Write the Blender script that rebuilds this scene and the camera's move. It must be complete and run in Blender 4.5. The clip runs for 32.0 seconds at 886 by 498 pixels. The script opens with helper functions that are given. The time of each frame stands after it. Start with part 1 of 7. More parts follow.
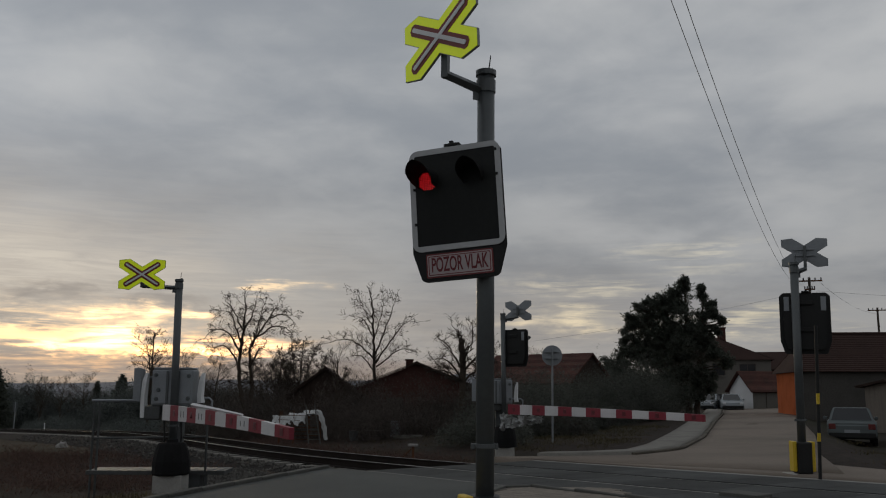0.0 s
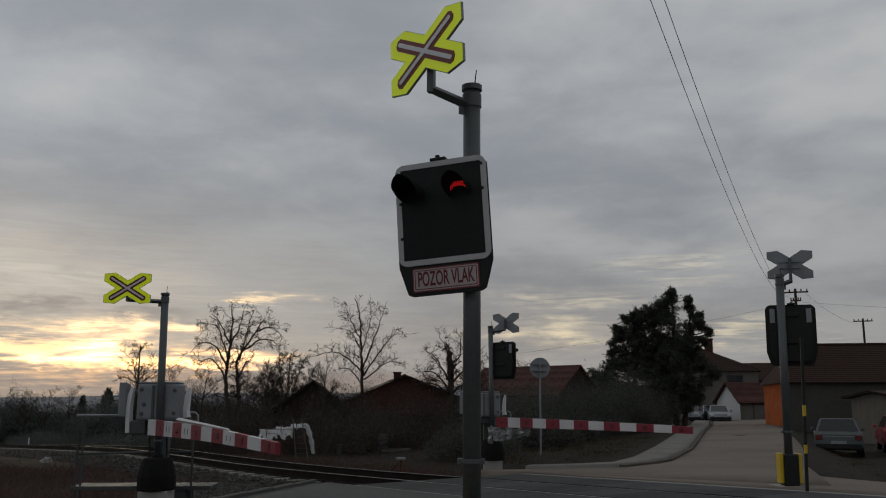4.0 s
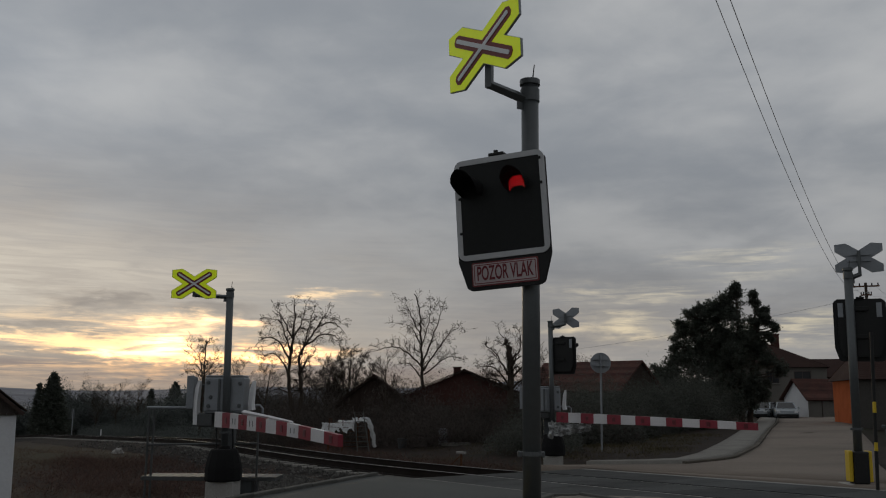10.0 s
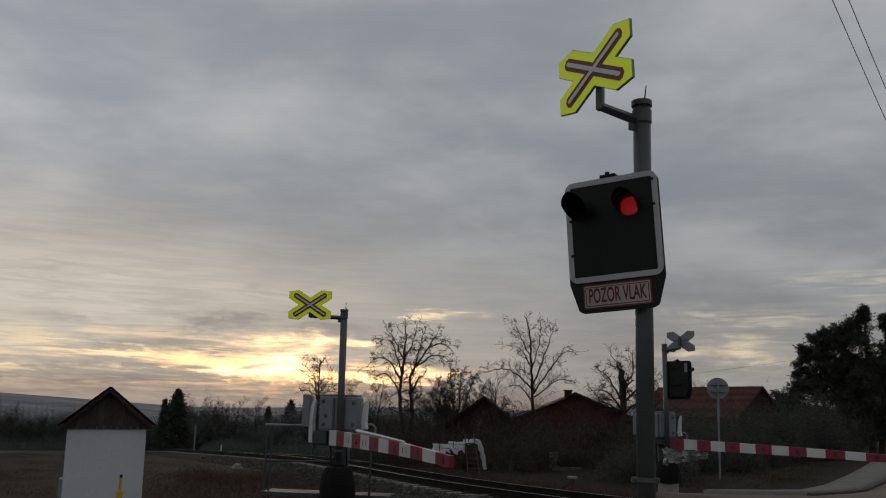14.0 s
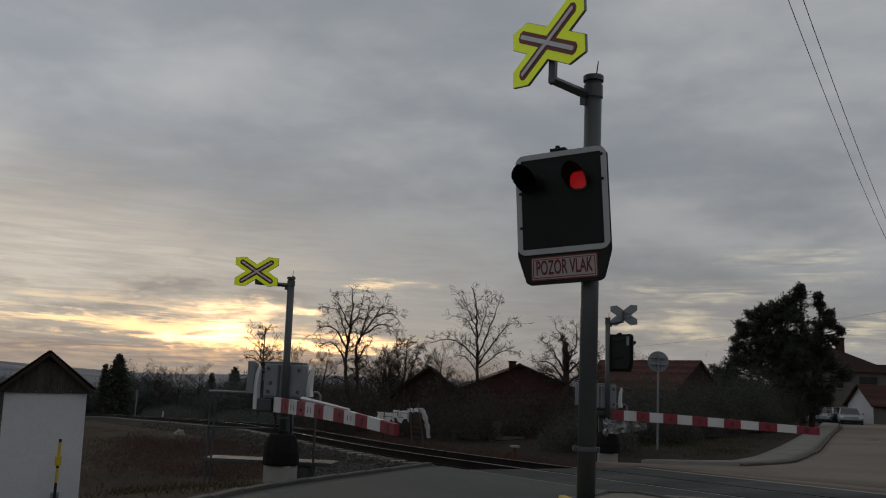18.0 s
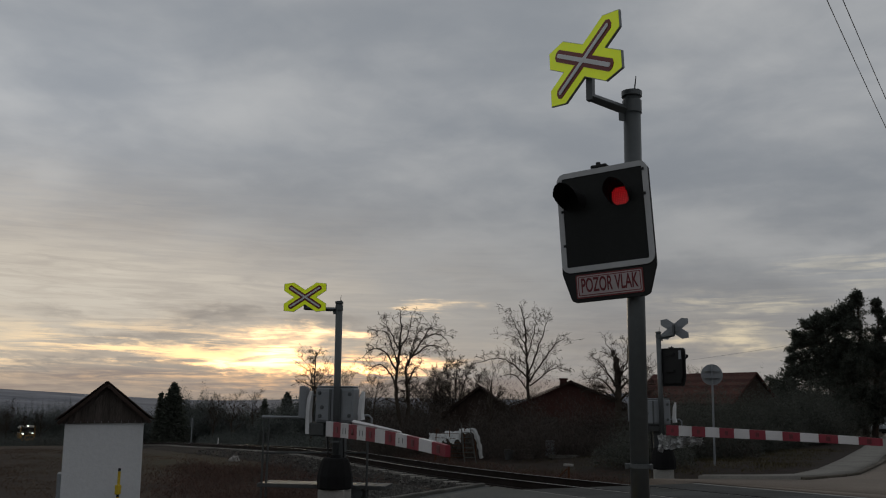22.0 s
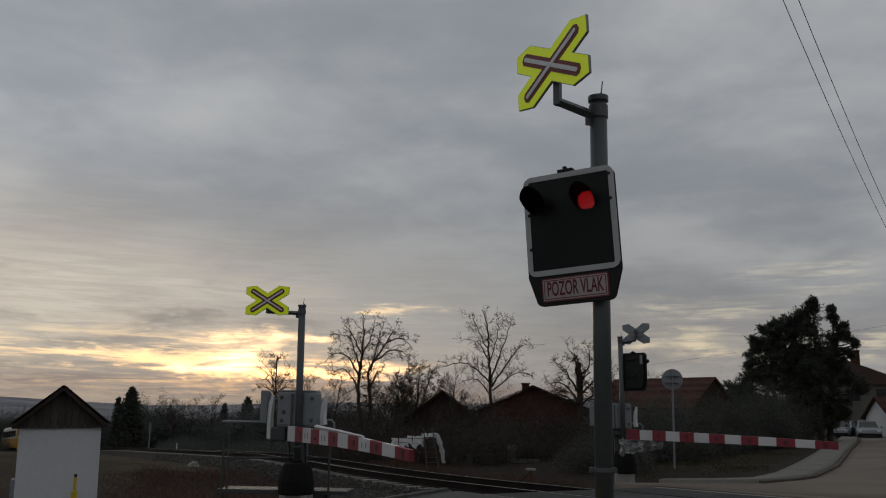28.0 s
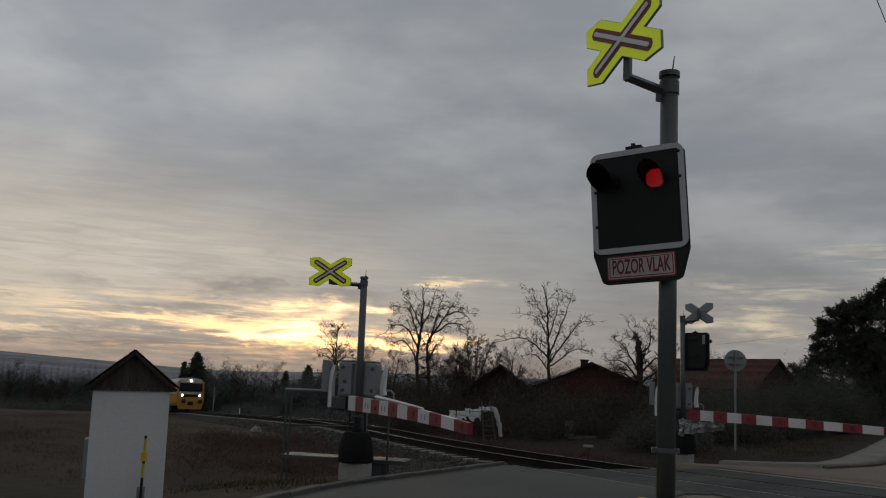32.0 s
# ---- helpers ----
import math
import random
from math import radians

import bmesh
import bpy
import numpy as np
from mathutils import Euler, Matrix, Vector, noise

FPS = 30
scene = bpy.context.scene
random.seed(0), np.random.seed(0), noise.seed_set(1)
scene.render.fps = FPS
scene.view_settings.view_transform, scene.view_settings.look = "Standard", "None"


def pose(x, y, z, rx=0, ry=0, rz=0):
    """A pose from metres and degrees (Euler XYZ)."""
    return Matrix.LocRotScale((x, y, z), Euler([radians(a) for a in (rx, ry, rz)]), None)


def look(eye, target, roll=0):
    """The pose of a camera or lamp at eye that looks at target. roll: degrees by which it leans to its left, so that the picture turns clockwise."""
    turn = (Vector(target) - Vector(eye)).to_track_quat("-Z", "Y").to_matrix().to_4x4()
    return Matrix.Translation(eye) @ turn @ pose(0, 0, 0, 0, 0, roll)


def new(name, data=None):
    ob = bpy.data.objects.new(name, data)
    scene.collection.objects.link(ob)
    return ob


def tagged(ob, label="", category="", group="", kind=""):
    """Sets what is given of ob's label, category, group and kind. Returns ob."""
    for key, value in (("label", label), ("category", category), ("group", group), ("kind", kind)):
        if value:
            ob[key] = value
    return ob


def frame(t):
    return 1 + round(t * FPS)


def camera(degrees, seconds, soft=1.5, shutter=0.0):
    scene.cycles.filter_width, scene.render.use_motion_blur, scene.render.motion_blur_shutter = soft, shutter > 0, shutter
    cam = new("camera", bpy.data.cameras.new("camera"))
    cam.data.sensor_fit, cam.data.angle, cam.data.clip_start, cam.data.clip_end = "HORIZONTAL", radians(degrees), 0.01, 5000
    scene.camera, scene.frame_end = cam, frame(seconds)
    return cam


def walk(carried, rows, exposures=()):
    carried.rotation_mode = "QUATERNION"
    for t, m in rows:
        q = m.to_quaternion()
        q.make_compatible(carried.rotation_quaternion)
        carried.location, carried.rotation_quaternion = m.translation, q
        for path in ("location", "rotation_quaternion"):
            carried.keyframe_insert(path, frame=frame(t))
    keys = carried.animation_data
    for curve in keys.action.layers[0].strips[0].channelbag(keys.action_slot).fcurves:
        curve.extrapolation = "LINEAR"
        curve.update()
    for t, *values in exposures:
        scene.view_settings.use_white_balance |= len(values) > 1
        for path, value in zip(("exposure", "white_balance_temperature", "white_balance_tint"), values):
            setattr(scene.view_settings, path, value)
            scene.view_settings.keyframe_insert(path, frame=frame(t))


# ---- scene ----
cam = camera(54.0, 32.0, soft=1.1)

# seconds, place, then pitch, roll and yaw in degrees
PATH = [
    (0.0, -0.000, 0.000, 1.500, 9.20, -0.30, 0.00),
    (0.5, -0.007, 0.016, 1.526, 9.10, -0.82, -0.26),
    (1.0, -0.004, 0.022, 1.528, 10.23, -0.60, -0.91),
    (1.5, 0.000, 0.007, 1.512, 10.46, -0.50, -0.46),
    (2.0, 0.005, 0.008, 1.511, 10.78, -0.44, -0.41),
    (2.5, 0.004, 0.006, 1.518, 10.20, -0.06, -1.04),
    (4.5, 0.023, -0.004, 1.520, 9.83, -0.02, -0.38),
    (5.0, 0.033, -0.021, 1.510, 8.94, -0.39, 1.08),
    (5.5, 0.038, -0.036, 1.506, 9.26, -0.55, 1.95),
    (6.0, 0.037, -0.062, 1.503, 9.31, -0.24, 3.67),
    (6.5, 0.033, -0.081, 1.500, 9.16, 0.12, 4.49),
    (7.0, 0.038, -0.057, 1.502, 8.50, 0.06, 3.04),
    (7.5, 0.032, -0.037, 1.508, 8.95, -0.07, 2.54),
    (8.0, 0.049, -0.040, 1.510, 9.48, 0.15, 1.42),
    (8.5, 0.039, -0.030, 1.512, 8.44, 0.15, 1.00),
    (9.0, 0.031, -0.040, 1.508, 8.52, -0.03, 2.57),
    (9.5, 0.021, -0.046, 1.503, 9.24, 0.05, 3.33),
    (10.0, 0.015, -0.061, 1.502, 9.67, -0.37, 3.13),
    (10.5, 0.014, -0.105, 1.486, 9.41, -0.75, 6.62),
    (11.0, 0.003, -0.111, 1.492, 7.90, -1.58, 10.60),
    (11.5, 0.018, -0.092, 1.491, 7.60, -1.46, 9.03),
    (12.0, 0.024, -0.110, 1.494, 8.75, -1.63, 8.88),
    (12.5, 0.022, -0.091, 1.492, 10.25, -1.68, 9.18),
    (13.0, 0.021, -0.116, 1.488, 10.77, -2.12, 9.06),
    (13.5, 0.015, -0.129, 1.496, 11.31, -1.41, 10.14),
    (15.5, -0.006, -0.104, 1.500, 9.12, -2.55, 9.69),
    (16.0, -0.008, -0.097, 1.499, 9.50, -3.46, 7.34),
    (16.5, 0.004, -0.141, 1.485, 9.53, -3.20, 6.14),
    (17.0, -0.003, -0.158, 1.491, 9.47, -2.43, 7.28),
    (17.5, 0.000, -0.152, 1.493, 9.15, -2.41, 6.85),
    (18.0, 0.002, -0.144, 1.489, 9.14, -2.27, 6.66),
    (18.5, -0.003, -0.154, 1.491, 8.84, -2.18, 7.92),
    (19.0, 0.006, -0.179, 1.486, 9.74, -2.23, 9.27),
    (19.5, -0.009, -0.154, 1.494, 8.93, -1.56, 10.94),
    (20.0, 0.005, -0.161, 1.493, 9.51, -1.61, 11.01),
    (20.5, 0.005, -0.153, 1.489, 8.71, -1.70, 9.98),
    (21.0, 0.016, -0.163, 1.503, 9.21, -1.65, 9.13),
    (21.5, 0.026, -0.174, 1.495, 10.49, -0.90, 9.82),
    (22.0, 0.027, -0.189, 1.498, 10.33, -0.76, 10.00),
    (22.5, 0.032, -0.182, 1.497, 10.00, -0.45, 9.85),
    (23.0, 0.030, -0.188, 1.494, 10.12, -0.22, 9.75),
    (23.5, 0.032, -0.187, 1.499, 9.78, 0.05, 10.08),
    (24.0, 0.037, -0.190, 1.499, 10.13, 0.81, 9.97),
    (24.5, 0.030, -0.196, 1.495, 10.19, 0.79, 10.29),
    (25.0, 0.023, -0.186, 1.488, 9.78, 0.72, 9.65),
    (25.5, 0.010, -0.174, 1.497, 9.77, -0.03, 9.48),
    (27.5, -0.005, -0.151, 1.488, 10.27, -0.80, 9.58),
    (28.0, -0.006, -0.156, 1.490, 10.67, -0.72, 7.53),
    (28.5, -0.007, -0.161, 1.492, 9.46, -0.93, 9.10),
    (29.0, -0.027, -0.137, 1.499, 9.01, -1.97, 9.87),
    (29.5, -0.022, -0.134, 1.496, 9.02, -2.19, 9.09),
    (30.0, -0.025, -0.149, 1.490, 9.18, -1.84, 9.67),
    (30.5, -0.013, -0.164, 1.488, 10.12, -1.84, 10.12),
    (31.0, -0.017, -0.173, 1.492, 11.02, -2.42, 10.59),
    (31.5, -0.023, -0.174, 1.497, 10.42, -2.69, 11.45),
    (32.0, -0.042, -0.167, 1.503, 8.83, -2.47, 11.24),
]
walk(cam, [(t, pose(x, y, z, 90 + pitch, roll, yaw)) for t, x, y, z, pitch, roll, yaw in PATH],
     exposures=[(0.0, 0.0), (5.0, -0.04), (10.0, -0.09), (14.0, -0.13), (26.0, -0.14), (32.0, -0.17)])

# ---------------------------------------------------------------- sky and sun
SUN_AZ, SUN_EL = -19.0, 3.3


def build_sky():
    """A broken evening overcast over a low sun: a cloud deck seen in perspective, bright round the sun."""
    world = bpy.data.worlds.new("evening_sky")
    scene.world = world
    world.use_nodes = True
    nt = world.node_tree
    n, l = nt.nodes, nt.links
    bg = n["Background"]

    def math_node(op, a, b=None, clamp=False):
        q = n.new("ShaderNodeMath")
        q.operation, q.use_clamp = op, clamp
        for i, v in enumerate((a, b)):
            if v is None:
                continue
            if isinstance(v, (int, float)):
                q.inputs[i].default_value = v
            else:
                l.new(v, q.inputs[i])
        return q.outputs[0]

    def ranged(v, a, b, c, d, kind="LINEAR"):
        q = n.new("ShaderNodeMapRange")
        q.interpolation_type = kind
        for k, x in zip(("From Min", "From Max", "To Min", "To Max"), (a, b, c, d)):
            q.inputs[k].default_value = x
        l.new(v, q.inputs["Value"])
        return q.outputs["Result"]

    def mixed(f, a, b):
        q = n.new("ShaderNodeMix")
        q.data_type = "RGBA"
        for k, v in (("Factor", f), ("A", a), ("B", b)):
            if isinstance(v, tuple):
                q.inputs[k].default_value = (*v, 1)
            elif isinstance(v, (int, float)):
                q.inputs[k].default_value = v
            else:
                l.new(v, q.inputs[k])
        return q.outputs["Result"]

    tc = n.new("ShaderNodeTexCoord")
    sep = n.new("ShaderNodeSeparateXYZ")
    l.new(tc.outputs["Generated"], sep.inputs[0])
    x, y, z = sep.outputs
    h = math_node("ADD", math_node("MAXIMUM", z, 0.0), 0.045)
    deck = n.new("ShaderNodeCombineXYZ")
    l.new(math_node("DIVIDE", x, h), deck.inputs[0])
    l.new(math_node("DIVIDE", y, h), deck.inputs[1])

    h2 = math_node("ADD", math_node("MAXIMUM", z, 0.0), 0.22)
    soft = n.new("ShaderNodeCombineXYZ")
    l.new(math_node("DIVIDE", x, h2), soft.inputs[0])
    l.new(math_node("DIVIDE", y, h2), soft.inputs[1])
    l.new(math_node("MULTIPLY", z, 2.0), soft.inputs[2])

    def clouds(scale, detail, rough, distort, turn, stretch, shift, deck=deck):
        mp = n.new("ShaderNodeMapping")
        mp.inputs["Rotation"].default_value = (0, 0, radians(turn))
        mp.inputs["Scale"].default_value = (stretch, 1, 1)
        mp.inputs["Location"].default_value = shift
        l.new(deck.outputs[0], mp.inputs["Vector"])
        t = n.new("ShaderNodeTexNoise")
        for k, v in (("Scale", scale), ("Detail", detail), ("Roughness", rough), ("Distortion", distort)):
            t.inputs[k].default_value = v
        l.new(mp.outputs["Vector"], t.inputs["Vector"])
        return t.outputs["Fac"]

    big = clouds(1.15, 4, 0.5, 0.2, 25, 0.85, (3.1, 0.4, 0), soft)
    small = clouds(3.0, 6, 0.52, 0.3, 20, 0.85, (1.7, 5.2, 0), soft)
    fleece = clouds(10.0, 6, 0.55, 0.5, -15, 1.3, (4.4, 0.2, 0), soft)
    mass = math_node("ADD", math_node("ADD", math_node("MULTIPLY", big, 0.60), math_node("MULTIPLY", small, 0.33)), math_node("MULTIPLY", fleece, 0.07))

    def lines_fac(across, up, scale, distort):
        mp = n.new("ShaderNodeMapping")
        mp.inputs["Scale"].default_value = (across, across, up)
        l.new(tc.outputs["Generated"], mp.inputs["Vector"])
        t = n.new("ShaderNodeTexNoise")
        for k, v in (("Scale", scale), ("Detail", 7), ("Roughness", 0.6), ("Distortion", distort)):
            t.inputs[k].default_value = v
        l.new(mp.outputs["Vector"], t.inputs["Vector"])
        return t.outputs["Fac"]
    veils = lines_fac(3.2, 30.0, 1.2, 0.4)
    threads = lines_fac(5.0, 60.0, 1.3, 0.6)
    ripples = lines_fac(7.0, 85.0, 1.6, 0.9)
    # bearing and height in degrees, ruffled so that no cloud has a clean edge
    deg = 180 / math.pi
    az = math_node("MULTIPLY", math_node("ARCTAN2", x, y), deg)
    el = math_node("MULTIPLY", math_node("ARCSINE", z), deg)
    az_r = math_node("ADD", az, math_node("MULTIPLY", math_node("SUBTRACT", small, 0.5), 22.0))
    el_r = math_node("ADD", el, math_node("ADD", math_node("MULTIPLY", math_node("SUBTRACT", veils, 0.5), 3.0), math_node("MULTIPLY", math_node("SUBTRACT", fleece, 0.5), 1.6)))

    def bank(a0, e0, wide, high, amount=1.0):
        p = math_node("DIVIDE", math_node("SUBTRACT", az_r, a0), wide)
        q = math_node("DIVIDE", math_node("SUBTRACT", el_r, e0), high)
        r2 = math_node("ADD", math_node("MULTIPLY", p, p), math_node("MULTIPLY", q, q))
        return math_node("MULTIPLY", math_node("EXPONENT", math_node("MULTIPLY", r2, -1.0)), amount)

    def added(*terms):
        out = terms[0]
        for t in terms[1:]:
            out = math_node("ADD", out, t)
        return out

    def scaled(c, f):
        q = n.new("ShaderNodeVectorMath")
        q.operation = "SCALE"
        l.new(c, q.inputs[0])
        l.new(f, q.inputs["Scale"])
        return q.outputs["Vector"]
    sun = n.new("ShaderNodeVectorMath")
    sun.operation = "DOT_PRODUCT"
    l.new(tc.outputs["Generated"], sun.inputs[0])
    a, e = radians(SUN_AZ), radians(SUN_EL)
    sun.inputs[1].default_value = (math.sin(a) * math.cos(e), math.cos(a) * math.cos(e), math.sin(e))
    s = sun.outputs["Value"]
    # grey deck, thin places lighter, dusk already falling on the side away from the sun
    deck_col = mixed(ranged(mass, 0.375, 0.625, 0, 1, "SMOOTHSTEP"), (0.262, 0.283, 0.312), (0.43, 0.44, 0.45))
    thick = added(ranged(z, 0.04, 0.36, 0.70, 1.06, "SMOOTHSTEP"), bank(-38, 13, 16, 12, 0.28), bank(20, 9, 8, 3, 0.10))
    deck_col = scaled(deck_col, math_node("MULTIPLY", thick, ranged(s, -0.5, 0.55, 0.80, 1.0, "SMOOTHSTEP")))
    # warm light low over the horizon, widest to the south of the sun
    thin = math_node("MULTIPLY", ranged(mass, 0.42, 0.60, 0.82, 1.0, "SMOOTHSTEP"), math_node("MULTIPLY", ranged(veils, 0.36, 0.62, 0.72, 1.1), ranged(ripples, 0.36, 0.60, 0.70, 1.12)))
    low = ranged(z, 0.0, 0.27, 1, 0, "SMOOTHSTEP")
    warm = added(bank(-37, 4.6, 18, 6.4, 1.25), bank(-13, 3.0, 12, 4.0, 0.30), bank(8, 4.4, 10, 3.0, 0.18), math_node("MULTIPLY", low, 0.10))
    deck_col = mixed(math_node("MULTIPLY", warm, 0.85, True), deck_col, (0.37, 0.315, 0.272))
    warm_col = mixed(ranged(el_r, 1.0, 6.5, 0, 1), (0.575, 0.48, 0.375), (0.665, 0.605, 0.515))
    col = mixed(math_node("MULTIPLY", warm, thin, True), deck_col, warm_col)
    # mauve haze bank close over the hills, and long lens-shaped clouds before the light
    el_s = math_node("ADD", el, math_node("MULTIPLY", math_node("SUBTRACT", veils, 0.5), 1.3))
    haze = math_node("MULTIPLY", ranged(el_s, 1.5, 2.3, 1, 0, "SMOOTHSTEP"), ranged(s, 0.7, 0.93, 0, 0.86))
    haze = math_node("MULTIPLY", haze, ranged(ripples, 0.40, 0.62, 1.0, 0.62))
    col = mixed(haze, col, mixed(ranged(el, 0.4, 2.0, 0, 1), (0.345, 0.275, 0.225), (0.285, 0.235, 0.215)))
    lens = added(bank(-24.6, 5.5, 2.4, 0.5), bank(-30.0, 3.9, 2.6, 0.3, 0.8), bank(-16.5, 5.4, 3.0, 0.6), bank(-34, 5.6, 2.4, 0.35, 0.6), bank(-27, 2.2, 6, 0.16, 0.7), bank(-36, 2.0, 6, 0.16, 0.7), bank(-21, 1.9, 9, 0.22, 0.6))
    # bright breaks: streaks of clear light between the low clouds
    streak = ranged(math_node("ADD", math_node("MULTIPLY", threads, 0.55), math_node("MULTIPLY", ripples, 0.45)), 0.44, 0.57, 0.0, 1.0, "SMOOTHSTEP")
    breaks = added(bank(-32, 3.2, 8, 1.4, 0.55), bank(-22, 2.8, 7, 1.0, 0.45), bank(-11.0, 6.7, 1.6, 0.35, 0.45), bank(7.7, 4.4, 3.6, 0.6, 0.55), bank(9.5, 6.6, 2.4, 0.6, 0.35), bank(20, 4.2, 3.0, 0.8, 0.45), bank(17, 8.4, 4, 0.7, 0.3))
    core = added(bank(-21.4, 3.2, 3.0, 0.95, 1.1), bank(-18.8, 4.3, 1.5, 0.6, 0.7), bank(-14.6, 2.5, 2.4, 0.45, 0.9))
    amount = math_node("ADD", math_node("MULTIPLY", breaks, streak), math_node("MULTIPLY", core, math_node("ADD", math_node("MULTIPLY", streak, 0.6), 0.45)), True)
    amount = math_node("MULTIPLY", amount, math_node("SUBTRACT", 1.0, math_node("MULTIPLY", lens, 0.85)), True)
    col = mixed(math_node("MULTIPLY", lens, 0.7, True), col, (0.30, 0.27, 0.245))
    sky = n.new("ShaderNodeTexSky")
    sky.sky_type, sky.sun_disc = "NISHITA", False
    sky.sun_elevation, sky.sun_rotation = radians(SUN_EL), radians(SUN_AZ)
    glow = math_node("ADD", math_node("MULTIPLY", core, 0.9), 0.0, True)
    lit = mixed(glow, (0.74, 0.655, 0.49), (1.12, 1.06, 0.90))
    clear = n.new("ShaderNodeVectorMath")
    clear.operation = "MULTIPLY_ADD"
    l.new(sky.outputs["Color"], clear.inputs[0])
    clear.inputs[1].default_value = (0.05, 0.05, 0.05)
    l.new(lit, clear.inputs[2])
    col = mixed(amount, col, clear.outputs["Vector"])
    l.new(col, bg.inputs["Color"])
    bg.inputs["Strength"].default_value = 1.0


build_sky()
sun_data = bpy.data.lights.new("sun", "SUN")
sun_data.energy, sun_data.angle, sun_data.color = 0.3, radians(12), (1.0, 0.78, 0.5)
sun_lamp = new("sun", sun_data)
sun_lamp.matrix_basis = look((-20, 55, 12), (-20 - 60 * math.sin(radians(SUN_AZ)), 55 - 60 * math.cos(radians(SUN_AZ)), 12 - 60 * math.tan(radians(SUN_EL))))


# ---------------------------------------------------------------- small tools
def smooth(a, b, v):
    v = min(max((v - a) / (b - a), 0.0), 1.0)
    return v * v * (3 - 2 * v)


def ground_z(x, y):
    xs, ys = min(max(x, -230), 60), min(max(y, -30), 330)
    z = 0.2 + 0.02 * xs - 0.018 * ys
    z += 0.0145 * max(0.0, min(ys, 90) - 24) * smooth(-4, 16, x)
    z += (0.36 * smooth(20, 42, ys) - 0.55 * smooth(30, 95, ys)) * smooth(4, -14, x)
    z -= 1.3 * smooth(-35, -90, x) * smooth(70, 100, y)
    r = math.hypot(x, y)
    if r > 900:
        az = math.degrees(math.atan2(x, y))
        ridge = 33 + 10 * math.sin(az * 0.11 + 1.0) + 5 * math.sin(az * 0.31) + 26 * smooth(-34, -48, az)
        z += (ridge + 6.5) * smooth(900, 2600, r)
    return z


def U(s, n=11.35):
    """A place by its way s along the straight track and its distance n across."""
    return (0.83 * n + 0.5578 * s, 0.5578 * n - 0.83 * s)


def mesh_of(name, bm, materials, flat=True):
    me = bpy.data.meshes.new(name)
    bm.to_mesh(me)
    bm.free()
    for m in materials if isinstance(materials, (list, tuple)) else [materials]:
        me.materials.append(m)
    if not flat:
        for p in me.polygons:
            p.use_smooth = True
    return me


def part(name, bm, material, parent, label="", loc=(0, 0, 0), rot=(0, 0, 0), flat=True):
    me = bm if isinstance(bm, bpy.types.Mesh) else mesh_of(name, bm, material, flat)
    ob = new(name, me)
    ob.parent = parent
    ob.location, ob.rotation_euler = loc, [radians(a) for a in rot]
    if label:
        tagged(ob, label)
    return ob


def thing(name, label, category, m=None, group="", kind="", data=None):
    ob = new(name, data)
    if data is None:
        ob.empty_display_size = 0.2
    if m is not None:
        ob.matrix_basis = m
    return tagged(ob, label, category, group, kind)


def box(bm, x0, y0, z0, x1, y1, z1, bevel=0.0, m=None, mi=0):
    vs = [bm.verts.new((x, y, z)) for x in (x0, x1) for y in (y0, y1) for z in (z0, z1)]
    fs = [bm.faces.new([vs[i] for i in q]) for q in
          ((0, 1, 3, 2), (4, 6, 7, 5), (0, 4, 5, 1), (2, 3, 7, 6), (0, 2, 6, 4), (1, 5, 7, 3))]
    for f in fs:
        f.material_index = mi
    if bevel:
        es = list({e for f in fs for e in f.edges})
        out = bmesh.ops.bevel(bm, geom=es, offset=bevel, segments=2, affect="EDGES", profile=0.5)
        vs = list({v for f in out["faces"] for v in f.verts} | {v for f in fs if f.is_valid for v in f.verts})
        for f in out["faces"]:
            f.material_index = mi
    if m is not None:
        bmesh.ops.transform(bm, matrix=m, verts=[v for v in vs if v.is_valid])
    return vs


def tube(bm, pts, radii, sides=8, cap=True):
    """A tapered tube along points."""
    rings, n = [], len(pts)
    pts = [Vector(p) for p in pts]
    up = Vector((0.31, 0.12, 0.94))
    for i, p in enumerate(pts):
        d = (pts[min(i + 1, n - 1)] - pts[max(i - 1, 0)]).normalized()
        a = d.cross(up)
        if a.length < 0.05:
            a = d.cross(Vector((1, 0, 0)))
        a.normalize()
        b = d.cross(a)
        rings.append([bm.verts.new(p + (a * math.cos(t) + b * math.sin(t)) * radii[i])
                      for t in (2 * math.pi * k / sides for k in range(sides))])
    for r, q in zip(rings, rings[1:]):
        for k in range(sides):
            bm.faces.new((r[k], r[(k + 1) % sides], q[(k + 1) % sides], q[k]))
    if cap:
        bm.faces.new(rings[0][::-1])
        bm.faces.new(rings[-1])


def cyl(bm, r, z0, z1, x=0, y=0, sides=20, r2=None):
    tube(bm, [(x, y, z0), (x, y, z1)], [r, r if r2 is None else r2], sides)


def prism(bm, outline, y0, y1, bevel=0.0):
    """An outline of (x, z) made thick from y0 to y1."""
    a = [bm.verts.new((x, y0, z)) for x, z in outline]
    b = [bm.verts.new((x, y1, z)) for x, z in outline]
    fs = [bm.faces.new(a), bm.faces.new(b[::-1])]
    n = len(outline)
    for i in range(n):
        fs.append(bm.faces.new((a[i], b[i], b[(i + 1) % n], a[(i + 1) % n])))
    bmesh.ops.recalc_face_normals(bm, faces=fs)
    if bevel:
        bmesh.ops.bevel(bm, geom=list({e for f in fs for e in f.edges}), offset=bevel, segments=2, affect="EDGES")


